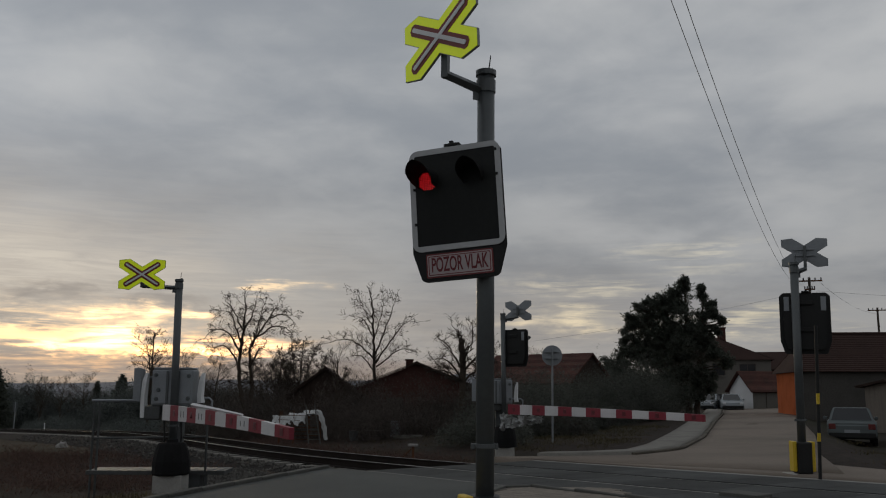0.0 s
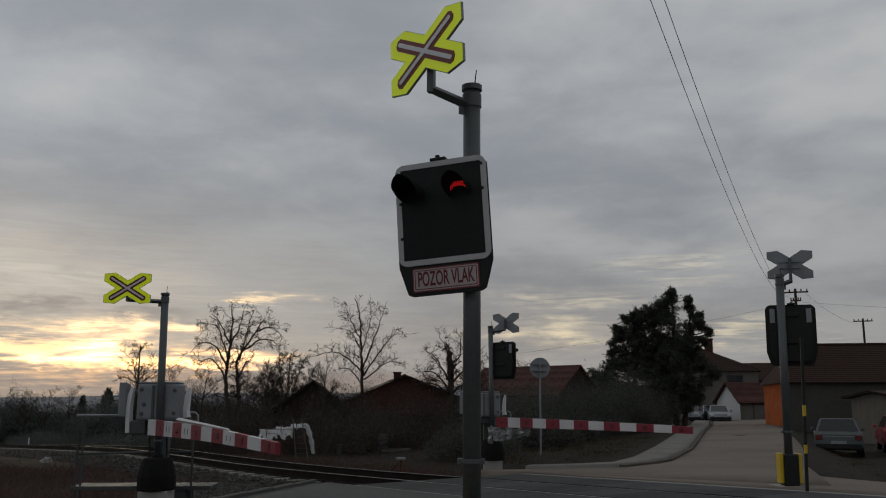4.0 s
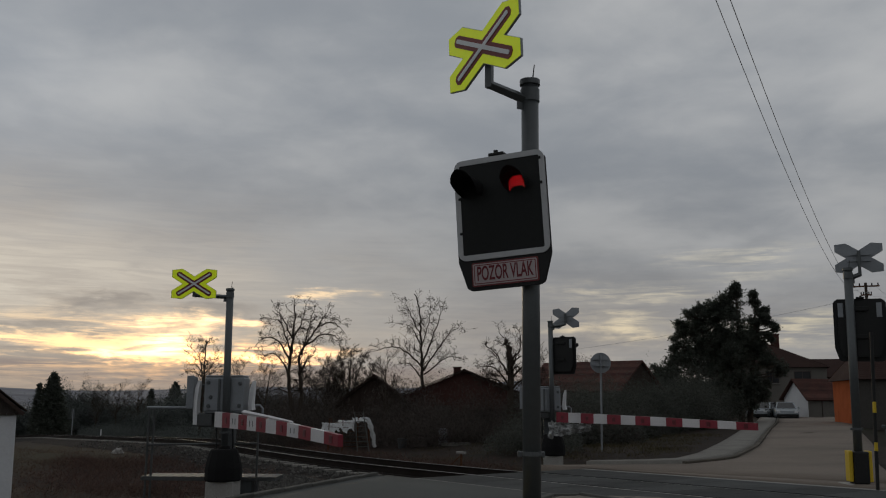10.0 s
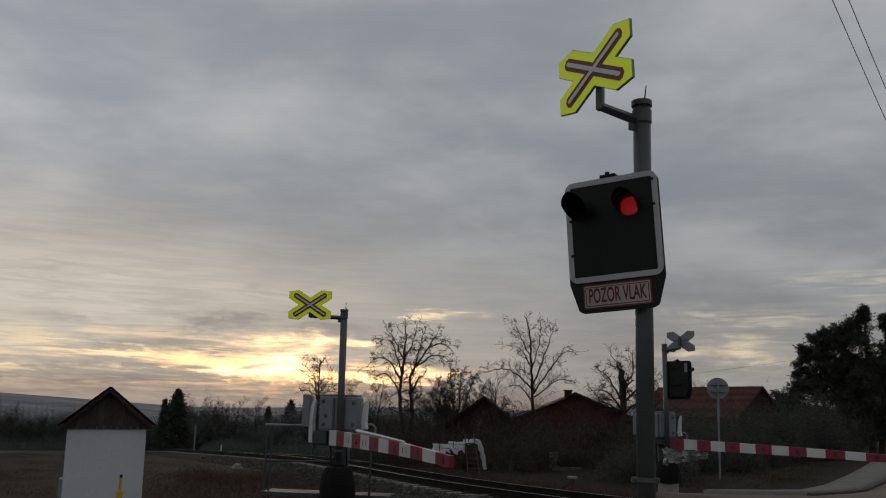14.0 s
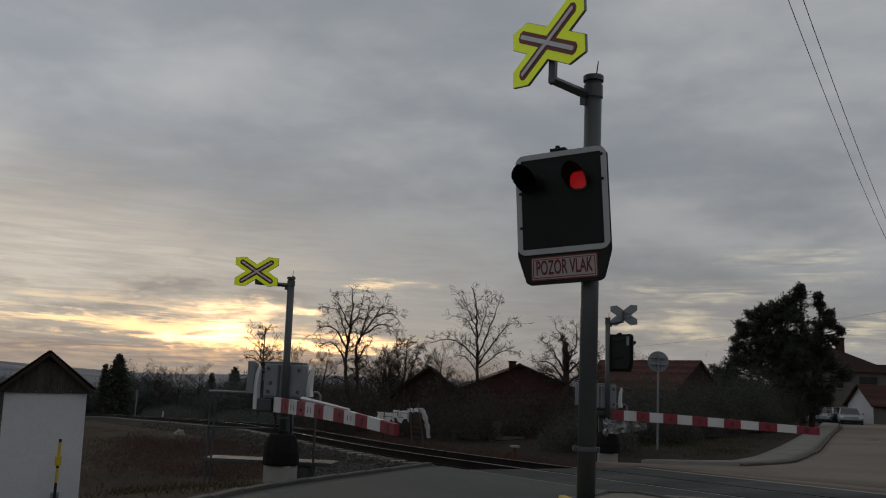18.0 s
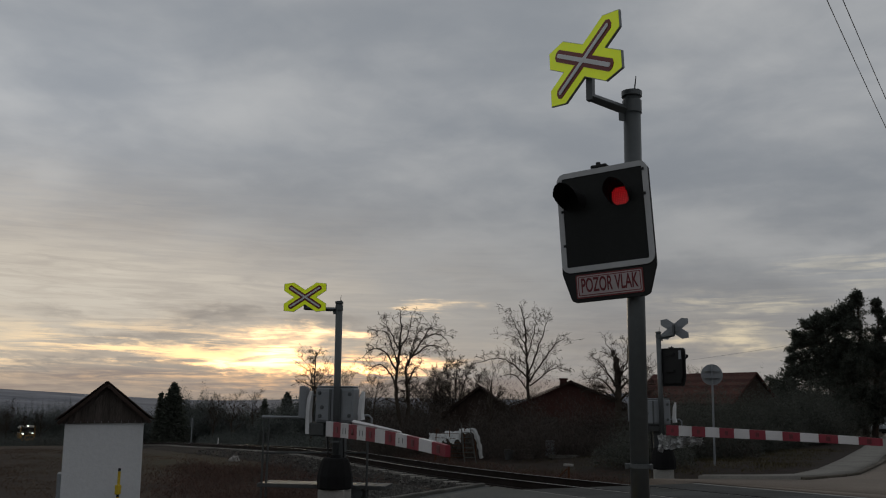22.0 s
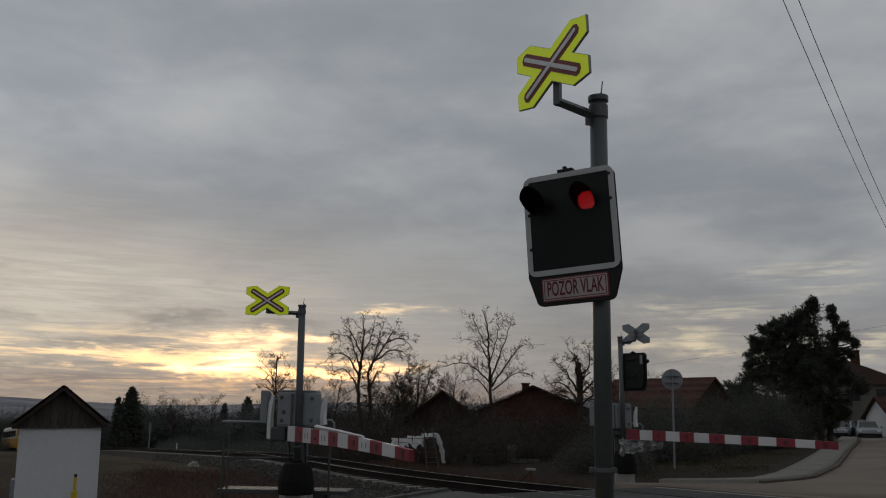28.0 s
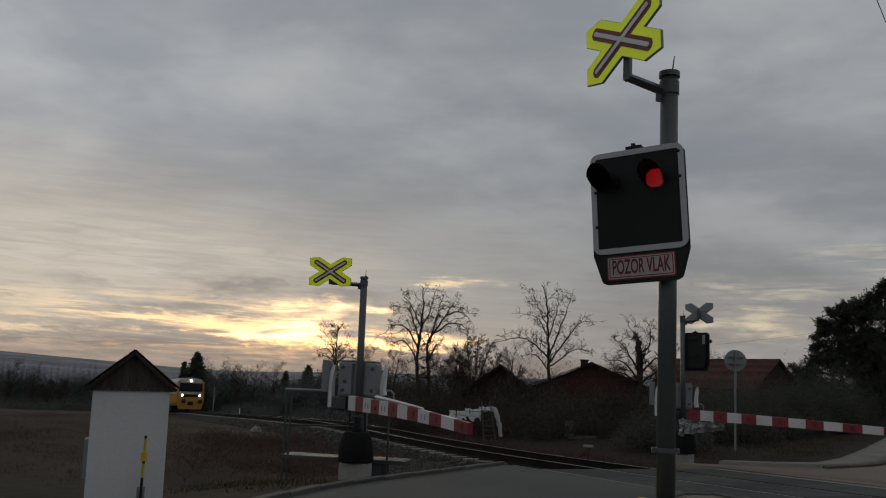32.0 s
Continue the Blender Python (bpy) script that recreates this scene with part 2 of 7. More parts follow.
def rounded(w, h, r, k=5, x=0, z=0):
    """A rectangle with round corners, about (x, z)."""
    out = []
    for cx, cz, a0 in ((w / 2 - r, h / 2 - r, 0), (-w / 2 + r, h / 2 - r, 90), (-w / 2 + r, -h / 2 + r, 180), (w / 2 - r, -h / 2 + r, 270)):
        for i in range(k + 1):
            a = radians(a0 + 90 * i / k)
            out.append((x + cx + r * math.cos(a), z + cz + r * math.sin(a)))
    return out


def ring_prism(bm, outer, inner, y0, y1):
    """A frame between two outlines of equal length, from y0 to y1."""
    n = len(outer)
    v = [[bm.verts.new((x, y, z)) for x, z in o] for o in (outer, inner) for y in (y0, y1)]
    of, ob_, nf, nb = v
    for i in range(n):
        j = (i + 1) % n
        for a, b in ((of, nf), (ob_, nb), (of, ob_), (nf, nb)):
            bm.faces.new((a[i], a[j], b[j], b[i]))
    bmesh.ops.recalc_face_normals(bm, faces=bm.faces)


def curve_points(ctrl, step):
    """Even points along a smooth line through the control points."""
    c = [Vector(p) for p in ctrl]
    c = [2 * c[0] - c[1]] + c + [2 * c[-1] - c[-2]]
    fine = []
    for i in range(1, len(c) - 2):
        for k in range(24):
            t = k / 24
            p0, p1, p2, p3 = c[i - 1:i + 3]
            fine.append(0.5 * ((2 * p1) + (p2 - p0) * t + (2 * p0 - 5 * p1 + 4 * p2 - p3) * t * t + (3 * p1 - p0 - 3 * p2 + p3) * t ** 3))
    fine.append(c[-2])
    out, run = [fine[0]], 0.0
    for a, b in zip(fine, fine[1:]):
        run += (b - a).length
        if run >= step:
            out.append(b)
            run = 0.0
    out.append(fine[-1])
    return out


def sheet(bm, left, right, lift, cols=6, thick=0.0, mi=0):
    """A strip of ground between two lines of (x, y), laid over the terrain."""
    rows = []
    for a, b in zip(left, right):
        row = []
        for k in range(cols + 1):
            x, y = a[0] + (b[0] - a[0]) * k / cols, a[1] + (b[1] - a[1]) * k / cols
            row.append(bm.verts.new((x, y, ground_z(x, y) + lift)))
        rows.append(row)
    for r, q in zip(rows, rows[1:]):
        for k in range(cols):
            f = bm.faces.new((r[k], r[k + 1], q[k + 1], q[k]))
            f.material_index = mi
    bmesh.ops.recalc_face_normals(bm, faces=bm.faces)
    for f in list(bm.faces)[:1]:
        if f.normal.z < 0:
            bmesh.ops.reverse_faces(bm, faces=bm.faces)
    if thick:
        edge = [e for e in bm.edges if e.is_boundary]
        out = bmesh.ops.extrude_edge_only(bm, edges=edge)
        for v in out["geom"]:
            if isinstance(v, bmesh.types.BMVert):
                v.co.z -= thick


def resample(line, n):
    pts = [Vector(p) for p in line]
    lens = [0.0]
    for a, b in zip(pts, pts[1:]):
        lens.append(lens[-1] + (b - a).length)
    out = []
    for i in range(n + 1):
        d = lens[-1] * i / n
        k = max(j for j in range(len(lens)) if lens[j] <= d + 1e-9)
        k = min(k, len(pts) - 2)
        f = (d - lens[k]) / max(lens[k + 1] - lens[k], 1e-9)
        out.append(pts[k].lerp(pts[k + 1], f))
    return out


# ---------------------------------------------------------------- materials
def material(name, colour, rough=0.7, metal=0.0, vary=0.25, scale=8.0, bump=0.15, stain=None, stain_amount=0.45,
             stain_scale=1.2, emit=0.0, emit_colour=None, island=0.0, spec=0.5, stretch=(1, 1, 1), bump_scale=None, thin=0.0):
    """A procedural surface: colour with fine grain, broad stains and a fine relief."""
    m = bpy.data.materials.new(name)
    m.use_nodes = True
    nt = m.node_tree
    n, l = nt.nodes, nt.links
    b = n["Principled BSDF"]
    b.inputs["Roughness"].default_value, b.inputs["Metallic"].default_value = rough, metal
    b.inputs["Specular IOR Level"].default_value = spec if rough < 0.8 else min(spec, 0.1)
    tc = n.new("ShaderNodeTexCoord")
    mp = n.new("ShaderNodeMapping")
    mp.inputs["Scale"].default_value = stretch
    l.new(tc.outputs["Object"], mp.inputs["Vector"])
    fine = n.new("ShaderNodeTexNoise")
    fine.inputs["Scale"].default_value, fine.inputs["Detail"].default_value, fine.inputs["Roughness"].default_value = scale * 4, 6, 0.65
    broad = n.new("ShaderNodeTexNoise")
    broad.inputs["Scale"].default_value, broad.inputs["Detail"].default_value = stain_scale, 5
    for t in (fine, broad):
        l.new(mp.outputs["Vector"], t.inputs["Vector"])
    rng = n.new("ShaderNodeMapRange")
    rng.inputs["From Min"].default_value, rng.inputs["From Max"].default_value = 0.25, 0.75
    rng.inputs["To Min"].default_value, rng.inputs["To Max"].default_value = 1 - vary, 1 + vary
    l.new(fine.outputs["Fac"], rng.inputs["Value"])
    mul = n.new("ShaderNodeVectorMath")
    mul.operation = "SCALE"
    mul.inputs[0].default_value = colour[:3]
    l.new(rng.outputs["Result"], mul.inputs["Scale"])
    mix = n.new("ShaderNodeMix")
    mix.data_type = "RGBA"
    ramp = n.new("ShaderNodeMapRange")
    ramp.inputs["From Min"].default_value, ramp.inputs["From Max"].default_value = 0.45, 0.7
    ramp.inputs["To Max"].default_value = stain_amount
    l.new(broad.outputs["Fac"], ramp.inputs["Value"])
    l.new(ramp.outputs["Result"], mix.inputs["Factor"])
    l.new(mul.outputs["Vector"], mix.inputs["A"])
    st = stain or [c * 0.55 for c in colour[:3]]
    mix.inputs["B"].default_value = (*st[:3], 1)
    last = mix.outputs["Result"]
    if island:
        geo = n.new("ShaderNodeNewGeometry")
        obi = n.new("ShaderNodeObjectInfo")
        ad = n.new("ShaderNodeMath")
        ad.operation = "ADD"
        l.new(geo.outputs["Random Per Island"], ad.inputs[0])
        l.new(obi.outputs["Random"], ad.inputs[1])
        fr = n.new("ShaderNodeMath")
        fr.operation = "FRACT"
        l.new(ad.outputs[0], fr.inputs[0])
        ir = n.new("ShaderNodeMapRange")
        ir.inputs["To Min"].default_value, ir.inputs["To Max"].default_value = 1 - island, 1 + island
        l.new(fr.outputs[0], ir.inputs["Value"])
        sc = n.new("ShaderNodeVectorMath")
        sc.operation = "SCALE"
        l.new(last, sc.inputs[0])
        l.new(ir.outputs["Result"], sc.inputs["Scale"])
        last = sc.outputs["Vector"]
    l.new(last, b.inputs["Base Color"])
    rr = n.new("ShaderNodeMapRange")
    rr.inputs["To Min"].default_value, rr.inputs["To Max"].default_value = max(rough - 0.12, 0.03), min(rough + 0.12, 1)
    l.new(broad.outputs["Fac"], rr.inputs["Value"])
    l.new(rr.outputs["Result"], b.inputs["Roughness"])
    if bump:
        bp = n.new("ShaderNodeBump")
        bp.inputs["Strength"].default_value, bp.inputs["Distance"].default_value = bump, 0.02
        src = fine
        if bump_scale:
            src = n.new("ShaderNodeTexNoise")
            src.inputs["Scale"].default_value, src.inputs["Detail"].default_value = bump_scale, 4
            l.new(mp.outputs["Vector"], src.inputs["Vector"])
        l.new(src.outputs["Fac"], bp.inputs["Height"])
        l.new(bp.outputs["Normal"], b.inputs["Normal"])
    if thin:
        # leaves and twigs let part of the light through
        tl = n.new("ShaderNodeBsdfTranslucent")
        l.new(last, tl.inputs["Color"])
        both = n.new("ShaderNodeMixShader")
        both.inputs["Fac"].default_value = thin
        l.new(b.outputs["BSDF"], both.inputs[1])
        l.new(tl.outputs["BSDF"], both.inputs[2])
        l.new(both.outputs["Shader"], n["Material Output"].inputs["Surface"])
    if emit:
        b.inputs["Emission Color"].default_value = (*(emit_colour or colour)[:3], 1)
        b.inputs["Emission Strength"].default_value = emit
    return m


ASPHALT = material("asphalt", (0.096, 0.101, 0.097), 0.82, vary=0.35, scale=14, bump=0.5, stain=(0.066, 0.070, 0.068), stain_scale=0.35)
OLD_ASPHALT = material("worn_asphalt", (0.222, 0.188, 0.158), 0.88, vary=0.3, scale=12, bump=0.4, stain=(0.14, 0.12, 0.102), stain_scale=0.25, stain_amount=0.7)
RUBBER = material("crossing_rubber", (0.066, 0.069, 0.068), 0.82, vary=0.3, scale=9, bump=0.3, island=0.2)
KERB = material("concrete_kerb", (0.105, 0.104, 0.096), 0.85, vary=0.25, scale=9, bump=0.35, island=0.2, stain=(0.075, 0.078, 0.068))
OLD_KERB = material("old_dirty_kerb", (0.10, 0.09, 0.075), 0.9, vary=0.3, scale=8, bump=0.5, island=0.3, stain=(0.05, 0.045, 0.038), stain_scale=2.0)
CONCRETE = material("concrete", (0.29, 0.28, 0.265), 0.85, vary=0.2, scale=7, bump=0.35, stain=(0.17, 0.165, 0.15))
BLOCK = material("cast_concrete_block", (0.40, 0.39, 0.365), 0.88, vary=0.2, scale=7, bump=0.35, stain=(0.22, 0.21, 0.19))
PAVER = material("paving_block", (0.225, 0.20, 0.17), 0.85, vary=0.15, scale=10, bump=0.2, island=0.12)
SAND = material("paving_sand", (0.17, 0.15, 0.125), 0.95, vary=0.3, scale=20, bump=0.3)
SOIL = material("field_soil", (0.032, 0.0245, 0.020), 0.97, vary=0.5, scale=0.7, bump=0.8, stain=(0.030, 0.033, 0.020), stain_scale=0.07, stain_amount=0.85, bump_scale=2.5)
BALLAST = material("ballast_stone", (0.092, 0.088, 0.081), 0.9, vary=0.3, scale=10, bump=0.4, island=0.45)
BALLAST_BED = material("ballast_bed", (0.024, 0.021, 0.019), 0.95, vary=0.5, scale=6, bump=0.8)
# near-black instead of rust brown: the rail sides' shade is in the colour
RAIL = material("shaded_rusty_rail", (0.021, 0.0165, 0.0145), 0.85, vary=0.3, scale=8)
RAIL_TOP = material("polished_rail_head", (0.26, 0.245, 0.23), 0.5, 1.0, vary=0.1, scale=6, bump=0.05)
SLEEPER = material("sleeper_concrete", (0.22, 0.21, 0.19), 0.9, vary=0.25, scale=8, bump=0.4, island=0.2)
POLE_GREY = material("painted_grey_steel", (0.105, 0.115, 0.118), 0.45, 0.3, vary=0.1, scale=5, bump=0.06, stain=(0.075, 0.085, 0.09), stain_amount=0.3)
GALV = material("galvanised_steel", (0.27, 0.29, 0.31), 0.5, 0.3, vary=0.12, scale=9, bump=0.06, stain=(0.15, 0.16, 0.17))
SIGN_BACK = material("grey_sign_back", (0.27, 0.29, 0.31), 0.5, 0.2, vary=0.1, scale=6, bump=0.05, stain=(0.17, 0.18, 0.19))
BLACK = material("black_plastic", (0.016, 0.0165, 0.0165), 0.55, vary=0.2, scale=7, bump=0.08, spec=0.3)
SCREEN = material("matt_black_screen", (0.012, 0.0135, 0.013), 0.55, vary=0.2, scale=5, bump=0.04, spec=0.25)
WHITE = material("white_reflective_film", (0.78, 0.79, 0.80), 0.4, vary=0.05, scale=6, bump=0.03, stain=(0.5, 0.5, 0.5), stain_amount=0.3)
BOOM_WHITE = material("white_boom_film", (0.66, 0.65, 0.66), 0.5, vary=0.08, scale=6, bump=0.03, stain=(0.42, 0.41, 0.41))
BOOM_RED = material("red_boom_film", (0.235, 0.016, 0.034), 0.5, vary=0.12, scale=6, bump=0.03, stain=(0.17, 0.015, 0.025))
SIGN_RED = material("dark_red_film", (0.21, 0.032, 0.032), 0.5, vary=0.08, scale=6, bump=0.02)
# emission added to brighten the film; the cross is no lamp
FLUO = material("fluorescent_yellow_glow_film", (0.76, 0.86, 0.02), 0.42, vary=0.05, scale=5, bump=0.02, stain=(0.66, 0.76, 0.02), emit=0.16, emit_colour=(0.72, 0.9, 0.01))
PLATE = material("dull_pinkish_film", (0.47, 0.41, 0.41), 0.6, vary=0.08, scale=6, bump=0.02, stain=(0.38, 0.32, 0.32))
LETTER = material("red_lettering", (0.15, 0.016, 0.022), 0.5, vary=0.05, bump=0)
YELLOW = material("yellow_paint", (0.62, 0.43, 0.02), 0.5, vary=0.12, scale=7, bump=0.08, stain=(0.35, 0.25, 0.03))
HOOD = material("matt_black_hood", (0.017, 0.017, 0.0175), 0.85, vary=0.2, bump=0.05)
DARK_STEEL = material("weathered_dark_steel", (0.09, 0.095, 0.095), 0.6, 0.4, vary=0.2, scale=8, bump=0.1)
LENS_RED = material("lit_red_diodes", (0.4, 0.006, 0.008), 0.4, vary=0.4, scale=12, emit=0.52, emit_colour=(1.0, 0.022, 0.028))
LENS_DARK = material("unlit_lens", (0.02, 0.004, 0.004), 0.3, vary=0.1, bump=0)
PLASTER = material("white_plaster", (0.67, 0.68, 0.695), 0.9, vary=0.06, scale=6, bump=0.25, stain=(0.50, 0.505, 0.515), stain_scale=0.9)
# darkened base colour: it holds the shade of the trees over the barn
BARN_WOOD = material("shaded_barn_board", (0.052, 0.038, 0.032), 0.9, vary=0.35, scale=5, bump=0.4, stretch=(6, 6, 0.7))
OLD_WOOD = material("weathered_board", (0.092, 0.078, 0.070), 0.88, vary=0.45, scale=5, bump=0.4, island=0.12, stretch=(6, 6, 0.7))
ROOF_DARK = material("dark_roof_tile", (0.060, 0.042, 0.036), 0.85, vary=0.3, scale=5, bump=0.4, island=0.25)
ROOF_RED = material("red_roof_tile", (0.088, 0.042, 0.035), 0.85, vary=0.45, scale=3, bump=0.4, island=0.25, stain=(0.05, 0.036, 0.032), stain_amount=0.6)
ROOF_BROWN = material("brown_roof_sheet", (0.050, 0.030, 0.026), 0.88, vary=0.3, scale=3, bump=0.3, stain=(0.036, 0.025, 0.023), stain_scale=0.5)
# brick colour lowered as well for that tree shade
BRICK = material("old_brick", (0.078, 0.037, 0.031), 0.92, vary=0.35, scale=6, bump=0.4, stain=(0.055, 0.030, 0.026))
ORANGE = material("orange_render", (0.42, 0.10, 0.03), 0.9, vary=0.1, scale=4, bump=0.25)
GREY_WALL = material("grey_render", (0.165, 0.155, 0.14), 0.92, vary=0.2, scale=3, bump=0.3, stain=(0.12, 0.12, 0.11))
# darker copy of the grey render; the farmhouse wall's shade is in the colour
DARK_WALL = material("shaded_grey_plaster", (0.085, 0.080, 0.074), 0.92, vary=0.25, scale=3, bump=0.3, stain=(0.06, 0.058, 0.054))
SHED_WALL = material("pale_shed_boards", (0.20, 0.175, 0.15), 0.9, vary=0.25, scale=3, bump=0.3, stain=(0.12, 0.11, 0.10), stretch=(6, 6, 0.7))
WINDOW = material("dark_window_glass", (0.02, 0.022, 0.025), 0.08, vary=0.05, bump=0)
BARK = material("bark", (0.07, 0.057, 0.046), 0.95, vary=0.4, scale=8, bump=0.6)
TWIG = material("twigs", (0.06, 0.048, 0.04), 0.95, vary=0.3, scale=5, bump=0)
NEEDLE = material("conifer_needles", (0.092, 0.103, 0.085), 0.9, vary=0.35, scale=2, bump=0, island=0.25, thin=0.35)
# own leaf tone for the hedge, set against how brightly it is lit
EVERGREEN = material("hedge_leaves", (0.104, 0.109, 0.094), 0.9, vary=0.35, scale=2, bump=0, island=0.25, thin=0.35)
HEDGE = material("bare_shrub", (0.090, 0.076, 0.067), 0.95, vary=0.4, scale=2, bump=0, island=0.3, thin=0.2)
GRASS = material("dry_grass", (0.085, 0.072, 0.040), 0.95, vary=0.35, scale=3, bump=0, island=0.45)
TARP = material("white_plastic_sheet", (0.46, 0.47, 0.47), 0.6, vary=0.2, scale=4, bump=0.5, bump_scale=9, stain=(0.24, 0.235, 0.225), stain_amount=0.7)
RUST = material("rusty_iron", (0.12, 0.055, 0.03), 0.85, 0.3, vary=0.4, scale=8, bump=0.4)
CAR_SILVER = material("silver_car_paint", (0.30, 0.33, 0.35), 0.3, 0.6, vary=0.05, bump=0)
CAR_GREY = material("grey_green_car_paint", (0.10, 0.118, 0.12), 0.35, 0.4, vary=0.05, bump=0)
CAR_RED = material("faded_red_car_paint", (0.30, 0.035, 0.045), 0.35, 0.2, vary=0.06, bump=0)
TYRE = material("tyre_rubber", (0.015, 0.015, 0.016), 0.85, vary=0.2, bump=0.2)
TRAIN_YELLOW = material("yellow_train_paint", (0.50, 0.255, 0.03), 0.4, vary=0.1, scale=3, bump=0.05, stain=(0.35, 0.18, 0.03))
TRAIN_WHITE = material("cream_train_paint", (0.52, 0.51, 0.46), 0.45, vary=0.1, scale=3, bump=0.05)
HEADLIGHT = material("train_headlight_glow", (1, 1, 1), 0.3, vary=0.0, bump=0, emit=9.0, emit_colour=(1.0, 0.97, 0.9))
LAMP_GLASS = material("lamp_glass", (0.13, 0.02, 0.018), 0.25, vary=0.05, bump=0)
WIRE = material("weathered_cable", (0.26, 0.265, 0.27), 0.6, 0.2, vary=0.1, bump=0)
# haze of the distance is put into this bluish-grey base colour
HILL = material("hazy_distant_woods", (0.150, 0.160, 0.188), 1.0, vary=0.45, scale=0.007, bump=0, stain=(0.29, 0.295, 0.315), stain_scale=0.004, stain_amount=0.9)
BORDER = material("dull_white_border_film", (0.47, 0.48, 0.49), 0.5, vary=0.06, scale=6, bump=0.03, stain=(0.38, 0.39, 0.39), stain_amount=0.4)
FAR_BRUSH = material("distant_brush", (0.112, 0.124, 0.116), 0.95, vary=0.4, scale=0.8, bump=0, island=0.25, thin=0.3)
BRAMBLE = material("bramble_stems", (0.100, 0.064, 0.054), 0.95, vary=0.4, scale=2, bump=0, island=0.35, thin=0.3)
DEEP_RED = material("dark_red_reflector", (0.11, 0.008, 0.016), 0.3, vary=0.1, bump=0)
WEED = material("dead_weeds", (0.098, 0.068, 0.050), 0.97, vary=0.4, scale=2, bump=0, island=0.35, thin=0.3)

# ---------------------------------------------------------------- ground
def surf_z(x, y):
    """Height of the bare ground, with its ruts, the low strip along the track and the sunken field."""
    z = ground_z(x, y) - 0.03
    r = math.hypot(x, y)
    n_along = 0.83 * x + 0.5578 * y
    if r < 900:
        z += 0.10 * noise.noise(Vector((x * 0.35, y * 0.35, 0))) * smooth(10, 20, r)
    z -= (0.32 if n_along < 11.35 else 0.4) * smooth(9.5, 5.0, abs(n_along - 11.35)) * smooth(160, 120, r)
    if n_along < 11:
        z -= 0.25 * smooth(-5.2, -7.5, x) * smooth(160, 120, r)
    # the verge right of the village road lies lower
    z -= 0.52 * smooth(0.3, 1.6, x - 9.4 - 0.366 * (y - 20.9)) * smooth(17, 22, y) * smooth(60, 45, y)
    return z


def build_ground():
    def steps(lo, hi):
        v, out = 0.0, [0.0]
        while v < hi:
            v += max(1.2, v * 0.055)
            out.append(min(v, hi))
        w = 0.0
        while w > lo:
            w -= max(1.2, -w * 0.055)
            out.insert(0, max(w, lo))
        return out
    xs, ys = steps(-3300, 3300), steps(-3300, 3300)
    bm = bmesh.new()
    grid = []
    for y in ys:
        row = []
        for x in xs:
            z = surf_z(x, y)
            row.append(bm.verts.new((x, y, z)))
        grid.append(row)
    far = []
    for j in range(len(ys) - 1):
        for i in range(len(xs) - 1):
            f = bm.faces.new((grid[j][i], grid[j][i + 1], grid[j + 1][i + 1], grid[j + 1][i]))
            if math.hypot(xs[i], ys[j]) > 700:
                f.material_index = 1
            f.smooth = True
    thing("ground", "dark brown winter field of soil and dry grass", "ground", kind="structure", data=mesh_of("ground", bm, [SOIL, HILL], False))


ROAD_L = [(-8.0, -25), (-5.8, -8), (-5.2, 3), (-4.58, 9.0), (-4.28, 12.6), (-3.84, 14.5), (-2.5, 19.3)]
ROAD_R = [(-2.6, -25), (-1.9, -8), (-1.5, 3), (-0.45, 10.2), (0.1, 11.6), (0.6, 12.9), (1.14, 14.3)]
FAR_L = [(1.2, 22.5), (4.8, 22.4), (6.5, 24.4), (9.0, 30.7), (13.5, 44), (18.2, 57.5), (21.9, 69), (27, 88)]
FAR_R = [(7.1, 15.8), (7.85, 17.9), (9.0, 21.2), (13.0, 31), (18.0, 44.5), (22.6, 57), (26.2, 68), (31, 87)]


